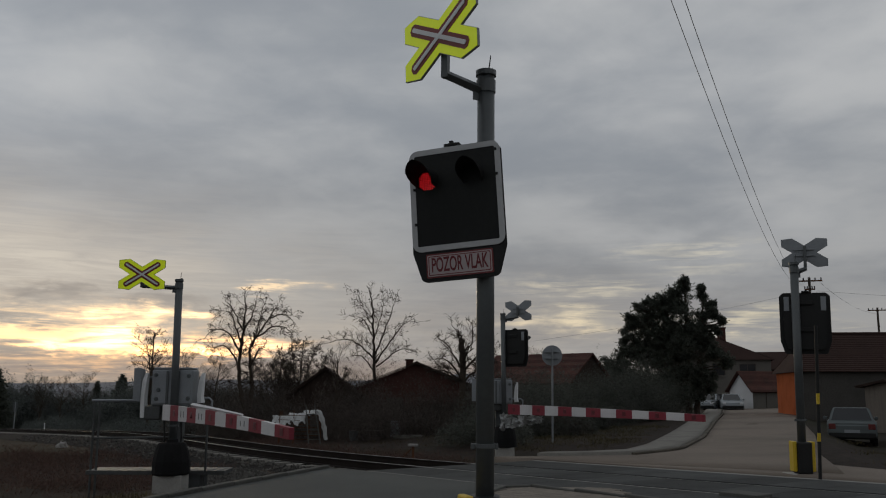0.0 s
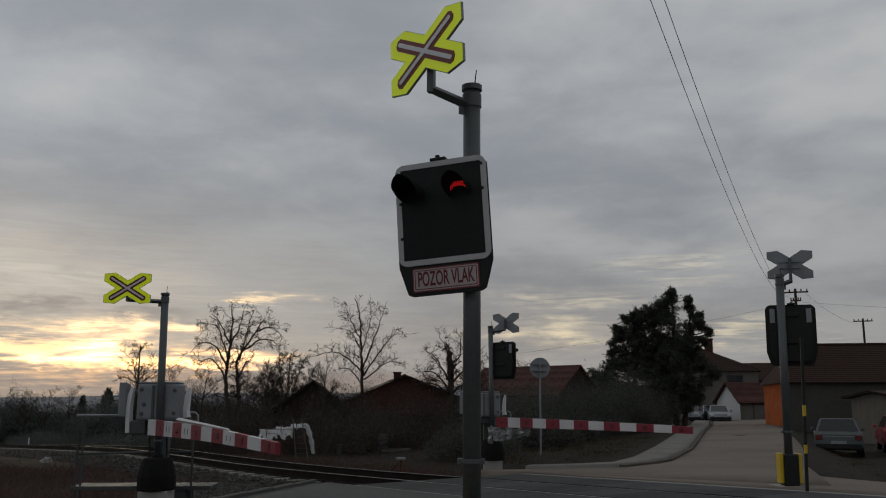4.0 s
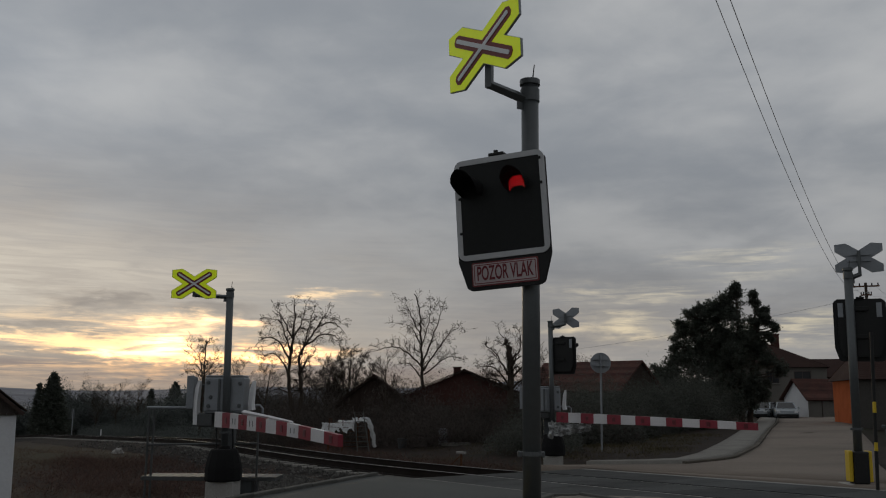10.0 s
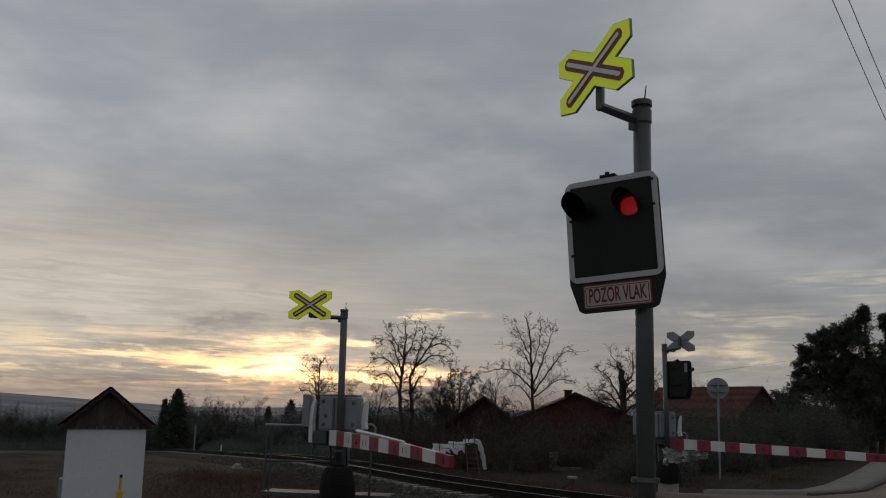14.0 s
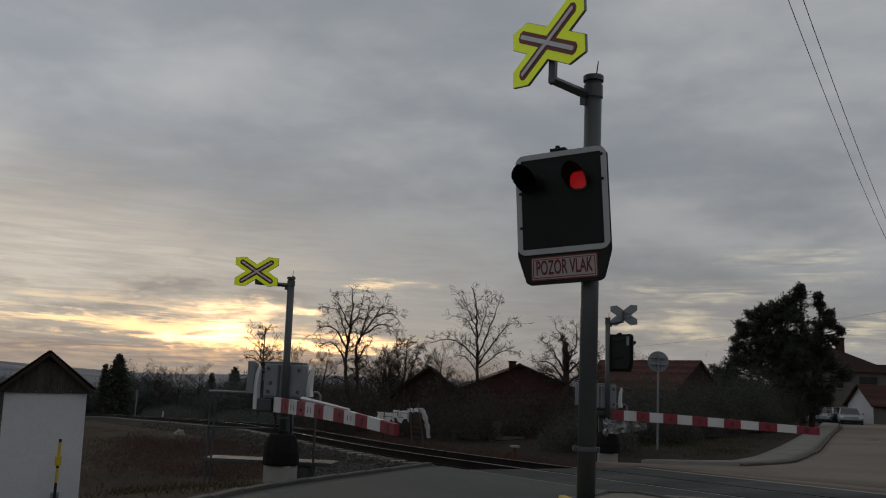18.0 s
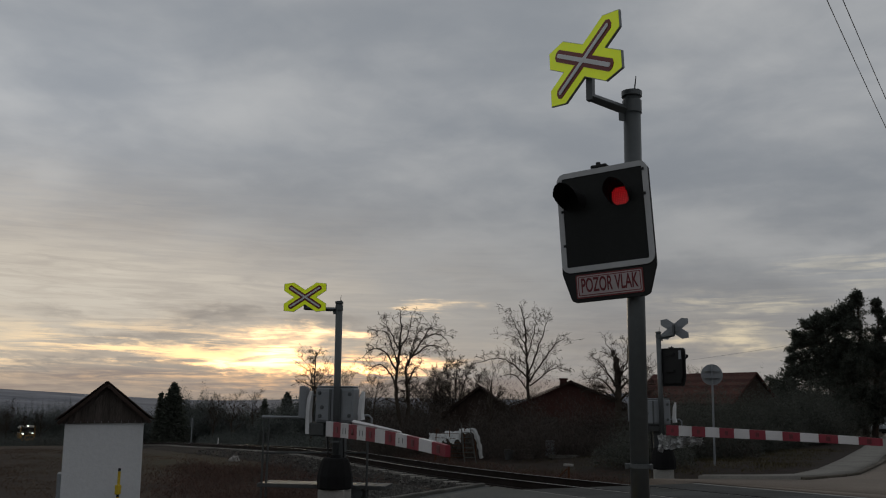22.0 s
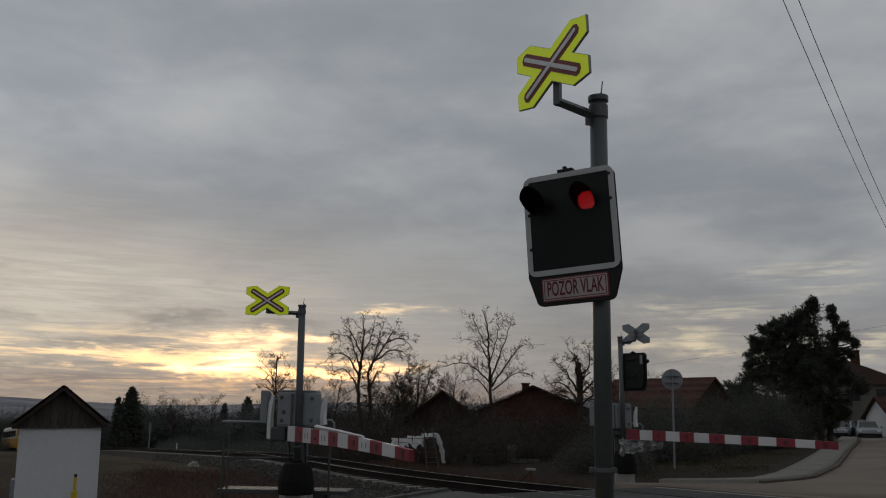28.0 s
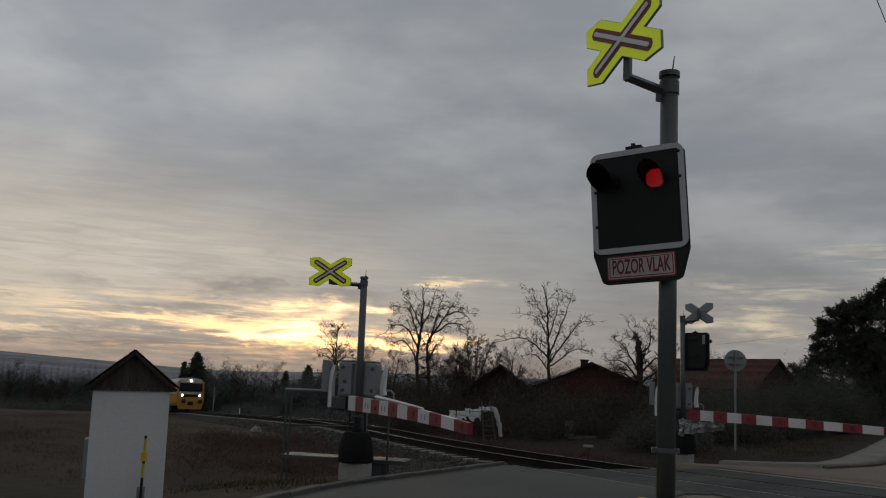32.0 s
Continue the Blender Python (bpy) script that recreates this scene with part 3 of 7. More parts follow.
def build_roads():
    bm = bmesh.new()
    sheet(bm, resample(ROAD_L, 30), resample(ROAD_R, 30), 0.02, 8, 0.5)
    thing("road_near", "grey asphalt road up to the level crossing", "road", kind="structure", data=mesh_of("road_near", bm, ASPHALT, False))
    bm = bmesh.new()
    sheet(bm, resample(FAR_L, 40), resample(FAR_R, 40), 0.02, 8, 0.5)
    thing("road_far", "worn pale asphalt village road beyond the crossing", "road", kind="structure", data=mesh_of("road_far", bm, OLD_ASPHALT, False))
    # asphalt wedges between the rails' panels and both roads
    bm = bmesh.new()
    sheet(bm, [U(s, 8.95) for s in (-17.3, -14, -11.5, -9.5)], [(-3.95, 14.5), (-1.9, 14.6), (0.4, 14.1), (1.14, 14.25)], 0.012, 6, 0.5)
    thing("road_apron", "dark asphalt apron at the crossing edge", "road", kind="structure", data=mesh_of("road_apron", bm, ASPHALT, False))
    bm = bmesh.new()
    sheet(bm, [U(s, 13.75) for s in (-17.5, -12, -7, -2.5)], [(1.2, 22.5), (4.8, 22.4), (7.6, 20.4), (7.9, 18.0)], 0.012, 8, 0.5)
    thing("road_apron_far", "worn asphalt apron on the village side of the crossing", "road", kind="structure", data=mesh_of("road_apron_far", bm, OLD_ASPHALT, False))
    # pavement of small blocks at the signal, and the village pavement
    bm = bmesh.new()
    sheet(bm, [(1.2, 14.2), (0.7, 12.9), (-0.35, 10.2), (-1.35, 3), (-1.75, -8)], [(3.0, 11.4), (3.6, 9.8), (3.8, 7), (4.0, 2), (4.2, -8)], 0.035, 5, 0.5)
    pave = thing("pavement", "sand joints under tan concrete block paving beside the road", "pavement", kind="structure", data=mesh_of("pavement", bm, SAND))
    side_l = [(2.6, 23.2), (4.7, 23.4), (6.0, 26.2), (8.2, 32.4), (12.5, 45), (17.2, 58.5), (20.9, 70)]
    side_r = [(2.4, 22.6), (4.7, 22.5), (6.4, 24.5), (8.9, 30.8), (13.4, 44.1), (18.1, 57.6), (21.8, 69.1)]
    bm = bmesh.new()
    sheet(bm, resample(side_l, 40), resample(side_r, 40), 0.09, 3, 0.6)
    thing("pavement_village", "pale concrete pavement rising along the village road", "pavement", kind="structure", data=mesh_of("pavement_village", bm, SLEEPER, False))
    return pave


def kerb_run(name, label, line, lift, width=0.14, height=0.16, step=1.0, mat=None):
    """Kerb stones laid one by one along a line."""
    root = thing(name, label, "kerb", kind="structure")
    pts = resample(line, max(2, int(sum((Vector(b) - Vector(a)).length for a, b in zip(line, line[1:])) / step)))
    bm = bmesh.new()
    box(bm, -0.49 * step, -width / 2, -0.14, 0.49 * step, width / 2, height * 0.5, 0.015)
    me = mesh_of("kerb_stone", bm, mat or KERB)
    for a, b in zip(pts, pts[1:]):
        c, d = (a + b) / 2, b - a
        o = part("kerb_stone", me, None, root)
        o.location = (c.x, c.y, ground_z(c.x, c.y) + lift)
        o.rotation_euler = (0, 0, math.atan2(d.y, d.x))
        o.scale = (d.length / step, 1, 1)
    return root


# ---------------------------------------------------------------- railway
TRACK = [U(s) for s in (60, 40, 20, 0, -20, -40, -60, -78)] + [(-43.2, 84.5), (-55, 95.5), (-68.5, 107), (-84, 126), (-101.5, 148.5),
         (-121.3, 172.3), (-142.0, 200.5), (-165, 236), (-205, 300), (-260, 390), (-330, 500)]
LINE = curve_points([(x, y, 0) for x, y in TRACK], 0.6)


def rail_z(x, y):
    return ground_z(x, y) - 0.02


def build_track():
    root = thing("railway_track", "single railway track with rusty rails on ballast", "railway track", kind="structure")
    n = len(LINE)
    way = [(LINE[min(i + 1, n - 1)] - LINE[max(i - 1, 0)]).normalized() for i in range(n)]

    def strip(bm, off, prof, lo=0, hi=n, step=1):
        rows = []
        for i in range(lo, hi, step):
            p, d = LINE[i], way[i]
            side = Vector((-d.y, d.x, 0))
            z = rail_z(p.x, p.y)
            rows.append([bm.verts.new((p.x + side.x * (off + a), p.y + side.y * (off + a), z + b)) for a, b in prof])
        for r, q in zip(rows, rows[1:]):
            for k in range(len(prof) - 1):
                bm.faces.new((r[k], r[k + 1], q[k + 1], q[k]))
        bmesh.ops.recalc_face_normals(bm, faces=bm.faces)
    rail_prof = [(-0.075, -0.20), (-0.075, -0.18), (-0.012, -0.16), (-0.012, -0.03), (-0.036, -0.02), (-0.036, 0.0)]
    rail_prof = rail_prof + [(-a, b) for a, b in rail_prof[::-1]]
    for off in (0.7525, -0.7525):
        bm = bmesh.new()
        strip(bm, off, rail_prof)
        r = part("rail", bm, RAIL, root)
        bm = bmesh.new()
        strip(bm, off, [(-0.03, 0.003), (-0.02, 0.006), (0.02, 0.006), (0.03, 0.003)])
        part("rail_head", bm, RAIL_TOP, r, "polished running surface")
    bm = bmesh.new()
    strip(bm, 0, [(-3.2, -0.85), (-2.6, -0.53), (-1.65, -0.27), (-0.9, -0.255), (0.9, -0.255), (1.65, -0.27), (2.6, -0.53), (3.2, -0.85)], 0, n, 2)
    part("ballast_bed", bm, BALLAST_BED, root)
    # sleepers, those beside the crossing one by one
    bm = bmesh.new()
    box(bm, -0.13, -1.3, -0.36, 0.13, 1.3, -0.2, 0.02)
    me = mesh_of("sleeper", bm, SLEEPER)
    for i in range(0, n):
        p, d = LINE[i], way[i]
        if not (-48 < p.x < 22):
            continue
        if -16.2 < (p.y - 6.33) / -0.83 < -2.5:
            continue
        o = part("sleeper", me, None, root)
        o.location = (p.x, p.y, rail_z(p.x, p.y))
        o.rotation_euler = (0, 0, math.atan2(d.y, d.x))
    # loose stones
    rnd = random.Random(4)
    verts, faces = [], []
    for i in range(0, n):
        p, d = LINE[i], way[i]
        dist = math.hypot(p.x, p.y)
        if dist > 62 or -16.5 < (p.y - 6.33) / -0.83 < -2.2:
            continue
        side = Vector((-d.y, d.x, 0))
        for _ in range(int(170 if dist < 27 else 90 if dist < 45 else 40)):
            off = rnd.uniform(-2.6, 2.6)
            if abs(abs(off) - 0.75) < 0.1:
                continue
            z = -0.26 - max(0, abs(off) - 1.65) * 0.27
            q = p + side * off + d * rnd.uniform(-0.3, 0.3)
            s = rnd.uniform(0.03, 0.07)
            c = Vector((q.x, q.y, rail_z(q.x, q.y) + z + s * 0.3))
            k = len(verts)
            for v in ((1, 0, 0), (-1, 0, 0), (0, 1, 0), (0, -1, 0), (0, 0, 1), (0, 0, -1)):
                verts.append(c + Vector([a * s * rnd.uniform(0.6, 1.3) for a in v]) + Vector((rnd.uniform(-s, s) * 0.4, rnd.uniform(-s, s) * 0.4, 0)))
            for a, b, e in ((0, 2, 4), (2, 1, 4), (1, 3, 4), (3, 0, 4), (2, 0, 5), (1, 2, 5), (3, 1, 5), (0, 3, 5)):
                faces.append((k + a, k + b, k + e))
    for _ in range(9000):
        along, across = rnd.uniform(-34, -16.4), rnd.uniform(6.3, 9.0)
        if rnd.random() > smooth(6.3, 8.4, across) + 0.05:
            continue
        qx, qy = U(along, across)
        s = rnd.uniform(0.025, 0.06)
        c = Vector((qx, qy, surf_z(qx, qy) + s * 0.3))
        k = len(verts)
        for v in ((1, 0, 0), (-1, 0, 0), (0, 1, 0), (0, -1, 0), (0, 0, 1), (0, 0, -1)):
            verts.append(c + Vector([a * s * rnd.uniform(0.6, 1.3) for a in v]))
        for a, b, e in ((0, 2, 4), (2, 1, 4), (1, 3, 4), (3, 0, 4)):
            faces.append((k + a, k + b, k + e))
    me = bpy.data.meshes.new("ballast_stones")
    me.from_pydata(verts, [], faces)
    me.materials.append(BALLAST)
    tagged(part("ballast_stones", me, None, root), "loose grey ballast stones", kind="stuff")
    # rubber panels of the crossing, with grooves beside the rails
    deck = thing("crossing_deck", "black rubber panels laid between and beside the rails", "level crossing", kind="structure")

    def panel(s0, s1, n0, n1, name, mat):
        bm = bmesh.new()
        cs = [U(s0, n0), U(s1, n0), U(s1, n1), U(s0, n1)]
        top = [bm.verts.new((x, y, rail_z(x, y) + 0.012)) for x, y in cs]
        low = [bm.verts.new((x, y, rail_z(x, y) - 0.2)) for x, y in cs]
        bm.faces.new(top)
        for i in range(4):
            bm.faces.new((top[i], low[i], low[(i + 1) % 4], top[(i + 1) % 4]))
        bmesh.ops.recalc_face_normals(bm, faces=bm.faces)
        part(name, bm, mat, deck)
    for k in range(15):
        s0 = -16.4 + k * 0.93
        panel(s0, s0 + 0.918, 10.7, 12.0, "inner_panel", RUBBER)
        panel(s0, s0 + 0.918, 9.15, 10.52, "outer_panel", RUBBER)
        panel(s0, s0 + 0.918, 12.18, 13.55, "outer_panel", RUBBER)
        panel(s0, s0 + 0.922, 8.97, 9.135, "edge_beam", CONCRETE)
        panel(s0, s0 + 0.922, 13.565, 13.73, "edge_beam", CONCRETE)


# ---------------------------------------------------------------- signals
def arm_outline(length, width, cut, slope):
    """One arm of a warning cross: a bar with bevelled ends, turned by slope."""
    l, w, c = length / 2, width / 2, cut
    pts = [(-l, -w + c), (-l, w - c), (-l + c, w), (l - c, w), (l, w - c), (l, -w + c), (l - c, -w), (-l + c, -w)]
    ca, sa = math.cos(radians(slope)), math.sin(radians(slope))
    return [(x * ca - z * sa, x * sa + z * ca) for x, z in pts]


def cross_outline(length, width, slope, cut):
    """The outline of both arms together."""
    l, w = length / 2, width / 2
    a = radians(slope)
    side = w / math.sin(a)           # where the arms' edges meet left and right
    top = w / math.cos(a)            # and above and below
    out = []
    u, v = Vector((math.cos(a), math.sin(a))), Vector((-math.sin(a), math.cos(a)))
    for sx, sz in ((1, 1), (-1, 1), (-1, -1), (1, -1)):
        inner = u * (l * 0.97) - v * w
        tip = [inner, inner + Vector((0, w * 1.15)), u * (l - cut) + v * w]
        tip = [(p.x * sx, p.y * sz) for p in tip]
        if sx * sz < 0:
            tip = tip[::-1]
        out += tip
        out.append({(1, 1): (0, top), (-1, 1): (-side, 0), (-1, -1): (0, -top), (1, -1): (side, 0)}[(sx, sz)])
    return out


def warning_cross(parent, loc, rot, slope=33):
    root = new("warning_cross")
    root.empty_display_size = 0.1
    root.parent, root.location, root.rotation_euler = parent, loc, [radians(a) for a in rot]
    bm = bmesh.new()
    prism(bm, cross_outline(0.95, 0.265, slope, 0.1), 0, 0.022)
    part("backing", bm, SIGN_BACK, root)
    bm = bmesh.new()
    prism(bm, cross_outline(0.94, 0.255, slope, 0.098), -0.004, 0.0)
    part("yellow_face", bm, FLUO, root, "fluorescent yellow face with added glow")
    for k, sl in enumerate((slope, -slope)):
        bm = bmesh.new()
        prism(bm, arm_outline(0.83, 0.108, 0.03, sl), -0.008 - 0.002 * k, -0.004)
        part("red_bar", bm, SIGN_RED, root)
    for k, sl in enumerate((slope, -slope)):
        bm = bmesh.new()
        prism(bm, arm_outline(0.77, 0.038, 0.01, sl), -0.014 - 0.002 * k, -0.011)
        part("white_bar", bm, WHITE, root)
    bm = bmesh.new()
    box(bm, -0.22, 0.024, 0.05, 0.22, 0.05, 0.08)
    box(bm, -0.22, 0.024, -0.08, 0.22, 0.05, -0.05)
    part("back_rails", bm, GALV, root)
    return root


def text_part(parent, words, size, loc, width):
    cu = bpy.data.curves.new("lettering", "FONT")
    cu.offset = 0.003
    cu.body, cu.size, cu.extrude, cu.align_x, cu.align_y = words, size, 0.001, "CENTER", "CENTER"
    tmp = new("lettering_source", cu)
    me = bpy.data.meshes.new_from_object(tmp.evaluated_get(bpy.context.evaluated_depsgraph_get()))
    bpy.data.objects.remove(tmp)
    me.materials.append(LETTER)
    xs = [v.co.x for v in me.vertices]
    k = width / (max(xs) - min(xs))
    me.transform(Matrix.Diagonal((k, 1, 1, 1)))
    o = part("lettering", me, None, parent)
    o.location, o.rotation_euler = loc, (radians(90), 0, 0)
    return o


def signal_post(label, m, height, box_yaw, cross_yaw, with_box=True, arm=(-0.36, -0.1), cross_z=0.18, block=0.0, stripes=(0,), uz=2.97, shift=-0.185, bell=False, W=0.83, roll=0.0, slope=33, lean=0.0, size=1.0):
    """A crossing signal: grey post in a black foot guard, warning cross on an arm, light unit."""
    root = thing("crossing_signal", label, "crossing signal", m, group="signals at the crossing")
    bm = bmesh.new()
    cyl(bm, 0.074, 0.45, height, sides=24)
    part("post", bm, POLE_GREY, root, flat=False)
    bm = bmesh.new()
    cyl(bm, 0.088, height - 0.02, height + 0.025, sides=24)
    cyl(bm, 0.083, height - 0.17, height - 0.06, sides=24)
    cyl(bm, 0.012, height + 0.02, height + 0.05, x=0.05, sides=8)
    part("cap", bm, POLE_GREY, root)
    bm = bmesh.new()
    tube(bm, [(0.02, 0, height), (0.04, 0, height + 0.17)], [0.007, 0.004], 6)
    part("aerial", bm, BLACK, root)
    bm = bmesh.new()
    if bell:
        tube(bm, [(0, 0, 0), (0, 0, 0.03), (0, 0, 0.26), (0, 0, 0.44), (0, 0, 0.59), (0, 0, 0.62)], [0.35, 0.37, 0.365, 0.325, 0.275, 0.25], 12)
        tube(bm, [(0, 0, 0.615), (0, 0, 0.68)], [0.12, 0.11], 12)
    else:
        box(bm, -0.13, -0.15, 0.0, 0.13, 0.15, 0.56, 0.03)
    part("foot_guard", bm, HOOD if bell else BLACK, root, "black foot guard")
    for a in () if bell else stripes:
        bm = bmesh.new()
        box(bm, -0.2, -0.1, 0.04, -0.132, 0.1, 0.57, 0.015)
        part("yellow_stripe", bm, YELLOW, root, rot=(0, 0, a))
    bm = bmesh.new()
    cyl(bm, 0.084, 0.93, 0.965, sides=24)
    box(bm, 0.08, -0.02, 0.92, 0.105, 0.02, 0.965, 0.005)
    box(bm, -0.115, -0.02, 0.92, -0.08, 0.02, 0.965, 0.005)
    part("clamp", bm, POLE_GREY, root)
    bm = bmesh.new()
    k = 0.28
    box(bm, -k, -0.28, -0.15 - block, k, 0.28, 0.0, 0.02)
    part("base_block", bm, BLOCK, root)
    # arm for the cross: out from the post, then up
    ax, ay = arm
    bm = bmesh.new()
    za = height - 0.15
    d = Vector((ax, ay, 0))
    q = d.normalized()
    ang = math.atan2(d.y, d.x)
    rise = 0.07 if with_box else 0.03
    tube(bm, [(0, 0, za), q * 0.06 + Vector((0, 0, za)), d + Vector((0, 0, za + rise))], [0.045, 0.045, 0.04], 4)
    tube(bm, [d + Vector((0, 0, za + rise - 0.03)), d + Vector((0, 0, height + cross_z + 0.12))], [0.04, 0.04], 4)
    part("cross_arm", bm, POLE_GREY, root)
    ca = radians(cross_yaw)
    off = Vector((math.sin(ca), -math.cos(ca), 0)) * 0.07
    warning_cross(root, d + off + Vector((0, 0, height + cross_z)), (0, lean, cross_yaw), slope).scale = (size, 1, size)
    bm = bmesh.new()
    prism(bm, [(0.0, za - 0.1), (-0.13, za - 0.1), (-0.13, za - 0.02), (0.0, za + 0.02)], -0.004, 0.004)
    part("gusset", bm, POLE_GREY, root, rot=(0, 0, math.degrees(ang) + 180))
    if not with_box:
        return root
    unit = new("light_unit")
    unit.empty_display_size = 0.1
    unit.parent = root
    by = radians(box_yaw)
    unit.location, unit.rotation_euler = Vector((math.sin(by), -math.cos(by), 0)) * 0.17 + Vector((shift * math.cos(by), shift * math.sin(by), uz)), (0, radians(roll), by)
    H = 0.885
    # body: black shell with a narrower foot for the plate
    bm = bmesh.new()
    shell = [(-W / 2, H / 2 - 0.07), (-W / 2 + 0.07, H / 2), (W / 2 - 0.07, H / 2), (W / 2, H / 2 - 0.07), (W / 2, -H / 2),
             (W / 2 - 0.07, -H / 2 - 0.23), (W / 2 - 0.11, -H / 2 - 0.25), (-W / 2 + 0.11, -H / 2 - 0.25), (-W / 2 + 0.07, -H / 2 - 0.23), (-W / 2, -H / 2)]
    prism(bm, shell, 0.0, 0.028, 0.006)
    prism(bm, [(x * 0.84, z * 0.88) for x, z in shell], 0.03, 0.11)
    part("shell", bm, BLACK, unit)
    bm = bmesh.new()
    outer, inner = rounded(W - 0.012, H - 0.012, 0.075), rounded(W - 0.105, H - 0.105, 0.012)
    ring_prism(bm, outer, inner, -0.012, 0.004)
    part("white_border", bm, BORDER, unit, "white reflective border")
    # black screen with two lamp openings
    bm = bmesh.new()
    sw, sh, lz, lr = W - 0.1, H - 0.1, 0.165, 0.086
    xl, xr = -sw / 2 + 0.112, 0.155
    cells_x = [-sw / 2, xl - lr, xl + lr, xr - lr, xr + lr, sw / 2]
    cells_z = [-sh / 2, lz - lr, lz + lr, sh / 2]
    for i in range(5):
        for j in range(3):
            if j == 1 and i in (1, 3):
                cx = xl if i == 1 else xr
                k = 24
                circ = [(cx + lr * 0.98 * math.cos(2 * math.pi * q / k + math.pi / 4), lz + lr * 0.98 * math.sin(2 * math.pi * q / k + math.pi / 4)) for q in range(k)]
                sq = []
                for q in range(k):
                    a = 2 * math.pi * q / k + math.pi / 4
                    s = lr / max(abs(math.cos(a)), abs(math.sin(a)))
                    sq.append((cx + s * math.cos(a), lz + s * math.sin(a)))
                vc, vs_ = [bm.verts.new((x, -0.008, z)) for x, z in circ], [bm.verts.new((x, -0.008, z)) for x, z in sq]
                vb = [bm.verts.new((x, 0.06, z)) for x, z in circ]
                for q in range(k):
                    w = (q + 1) % k
                    bm.faces.new((vc[q], vc[w], vs_[w], vs_[q]))
                    bm.faces.new((vc[q], vb[q], vb[w], vc[w]))
            else:
                bm.faces.new([bm.verts.new((x, -0.008, z)) for x, z in ((cells_x[i], cells_z[j]), (cells_x[i + 1], cells_z[j]), (cells_x[i + 1], cells_z[j + 1]), (cells_x[i], cells_z[j + 1]))])
    part("screen", bm, SCREEN, unit)
    blink_covers = []
    for cx in (xl, xr):
        bm = bmesh.new()
        ring = [(cx + 0.083 * math.cos(2 * math.pi * q / 24), lz + 0.083 * math.sin(2 * math.pi * q / 24)) for q in range(24)]
        prism(bm, ring, -0.002, -0.0005)
        lamp = part("lamp", bm, LENS_DARK, unit)
        bm = bmesh.new()
        for q in range(14):
            for w in range(14):
                x, z = -0.0975 + 0.015 * q, -0.0975 + 0.015 * w
                if math.hypot(x, z) < 0.078:
                    box(bm, cx + x - 0.0037, -0.0048, lz + z - 0.0037, cx + x + 0.0037, -0.0022, lz + z + 0.0037)
        part("diodes", bm, LENS_RED, lamp, "red diodes of the lamp")
        # half-tube hood over the lamp
        bm = bmesh.new()
        rows = []
        for r, depth0 in ((0.098, 0), (0.093, 1)):
            row = []
            for q in range(17):
                a = radians(-38 + 256 * q / 16)
                reach = (0.37 if cx < 0 else 0.28) - 0.15 * abs(q - 8) / 8 - 0.10 * max(0, abs(q - 8) - 5) / 3
                row.append((bm.verts.new((cx + r * math.cos(a), -0.008, lz + r * math.sin(a))), bm.verts.new((cx + r * math.cos(a), -reach, lz + r * math.sin(a)))))
            rows.append(row)
        for row in rows:
            for a, b in zip(row, row[1:]):
                bm.faces.new((a[0], b[0], b[1], a[1]))
        for a, b, c, d_ in zip(rows[0], rows[0][1:], rows[1], rows[1][1:]):
            bm.faces.new((a[1], b[1], d_[1], c[1]))
        part("hood", bm, HOOD, unit)
        # made-up shutter, no part of a real signal: hides the lamp to imitate blinking
        bm = bmesh.new()
        prism(bm, rounded(0.168, 0.168, 0.083, 6), -0.0066, -0.0058)
        sh_ = part("shutter", bm, SCREEN, unit)
        sh_.location = (cx, 0, lz)
        blink_covers.append(sh_)
    bm = bmesh.new()
    prism(bm, rounded(0.575, 0.20, 0.012, 3, 0, -H / 2 - 0.118), -0.008, 0.0)
    plate = part("warning_plate", bm, SIGN_RED, unit, "red-bordered white plate with red lettering")
    bm = bmesh.new()
    prism(bm, rounded(0.553, 0.178, 0.01, 3, 0, -H / 2 - 0.118), -0.011, -0.0085)
    part("plate_field", bm, PLATE, plate)
    bm = bmesh.new()
    ring_prism(bm, rounded(0.535, 0.16, 0.008, 3, 0, -H / 2 - 0.118), rounded(0.521, 0.146, 0.006, 3, 0, -H / 2 - 0.118), -0.013, -0.0115)
    part("plate_line", bm, SIGN_RED, plate)
    text_part(plate, "POZOR VLAK", 0.168, (0, -0.0135, -H / 2 - 0.118), 0.485)
    bm = bmesh.new()
    box(bm, -0.09, 0.0, H / 2, 0.05, 0.09, H / 2 + 0.03, 0.01)
    cyl(bm, 0.02, H / 2 + 0.02, H / 2 + 0.055, -0.03, 0.04, 10)
    part("bell", bm, BLACK, unit)
    for z in (0.25, -0.25):
        bm = bmesh.new()
        box(bm, -0.14, 0.10, z - 0.04, 0.14, 0.15, z + 0.04, 0.008)
        part("bracket", bm, BLACK, unit)
    # windows in flat pale grey: the sky's reflection is put in as colour
    for x in (-W * 0.36, W * 0.36):
        bm = bmesh.new()
        box(bm, x - 0.045, 0.106, 0.10, x + 0.045, 0.118, 0.36, 0.003)
        part("side_window", bm, SIGN_BACK, unit)
    for x, z in ((-0.36, 0.1), (0.36, 0.15), (0.36, 0.36), (-0.36, -0.2)):
        bm = bmesh.new()
        box(bm, x - 0.012, -0.02, z - 0.012, x + 0.012, -0.012, z + 0.012, 0.004)
        part("screw", bm, BLACK, unit)
    return root, blink_covers


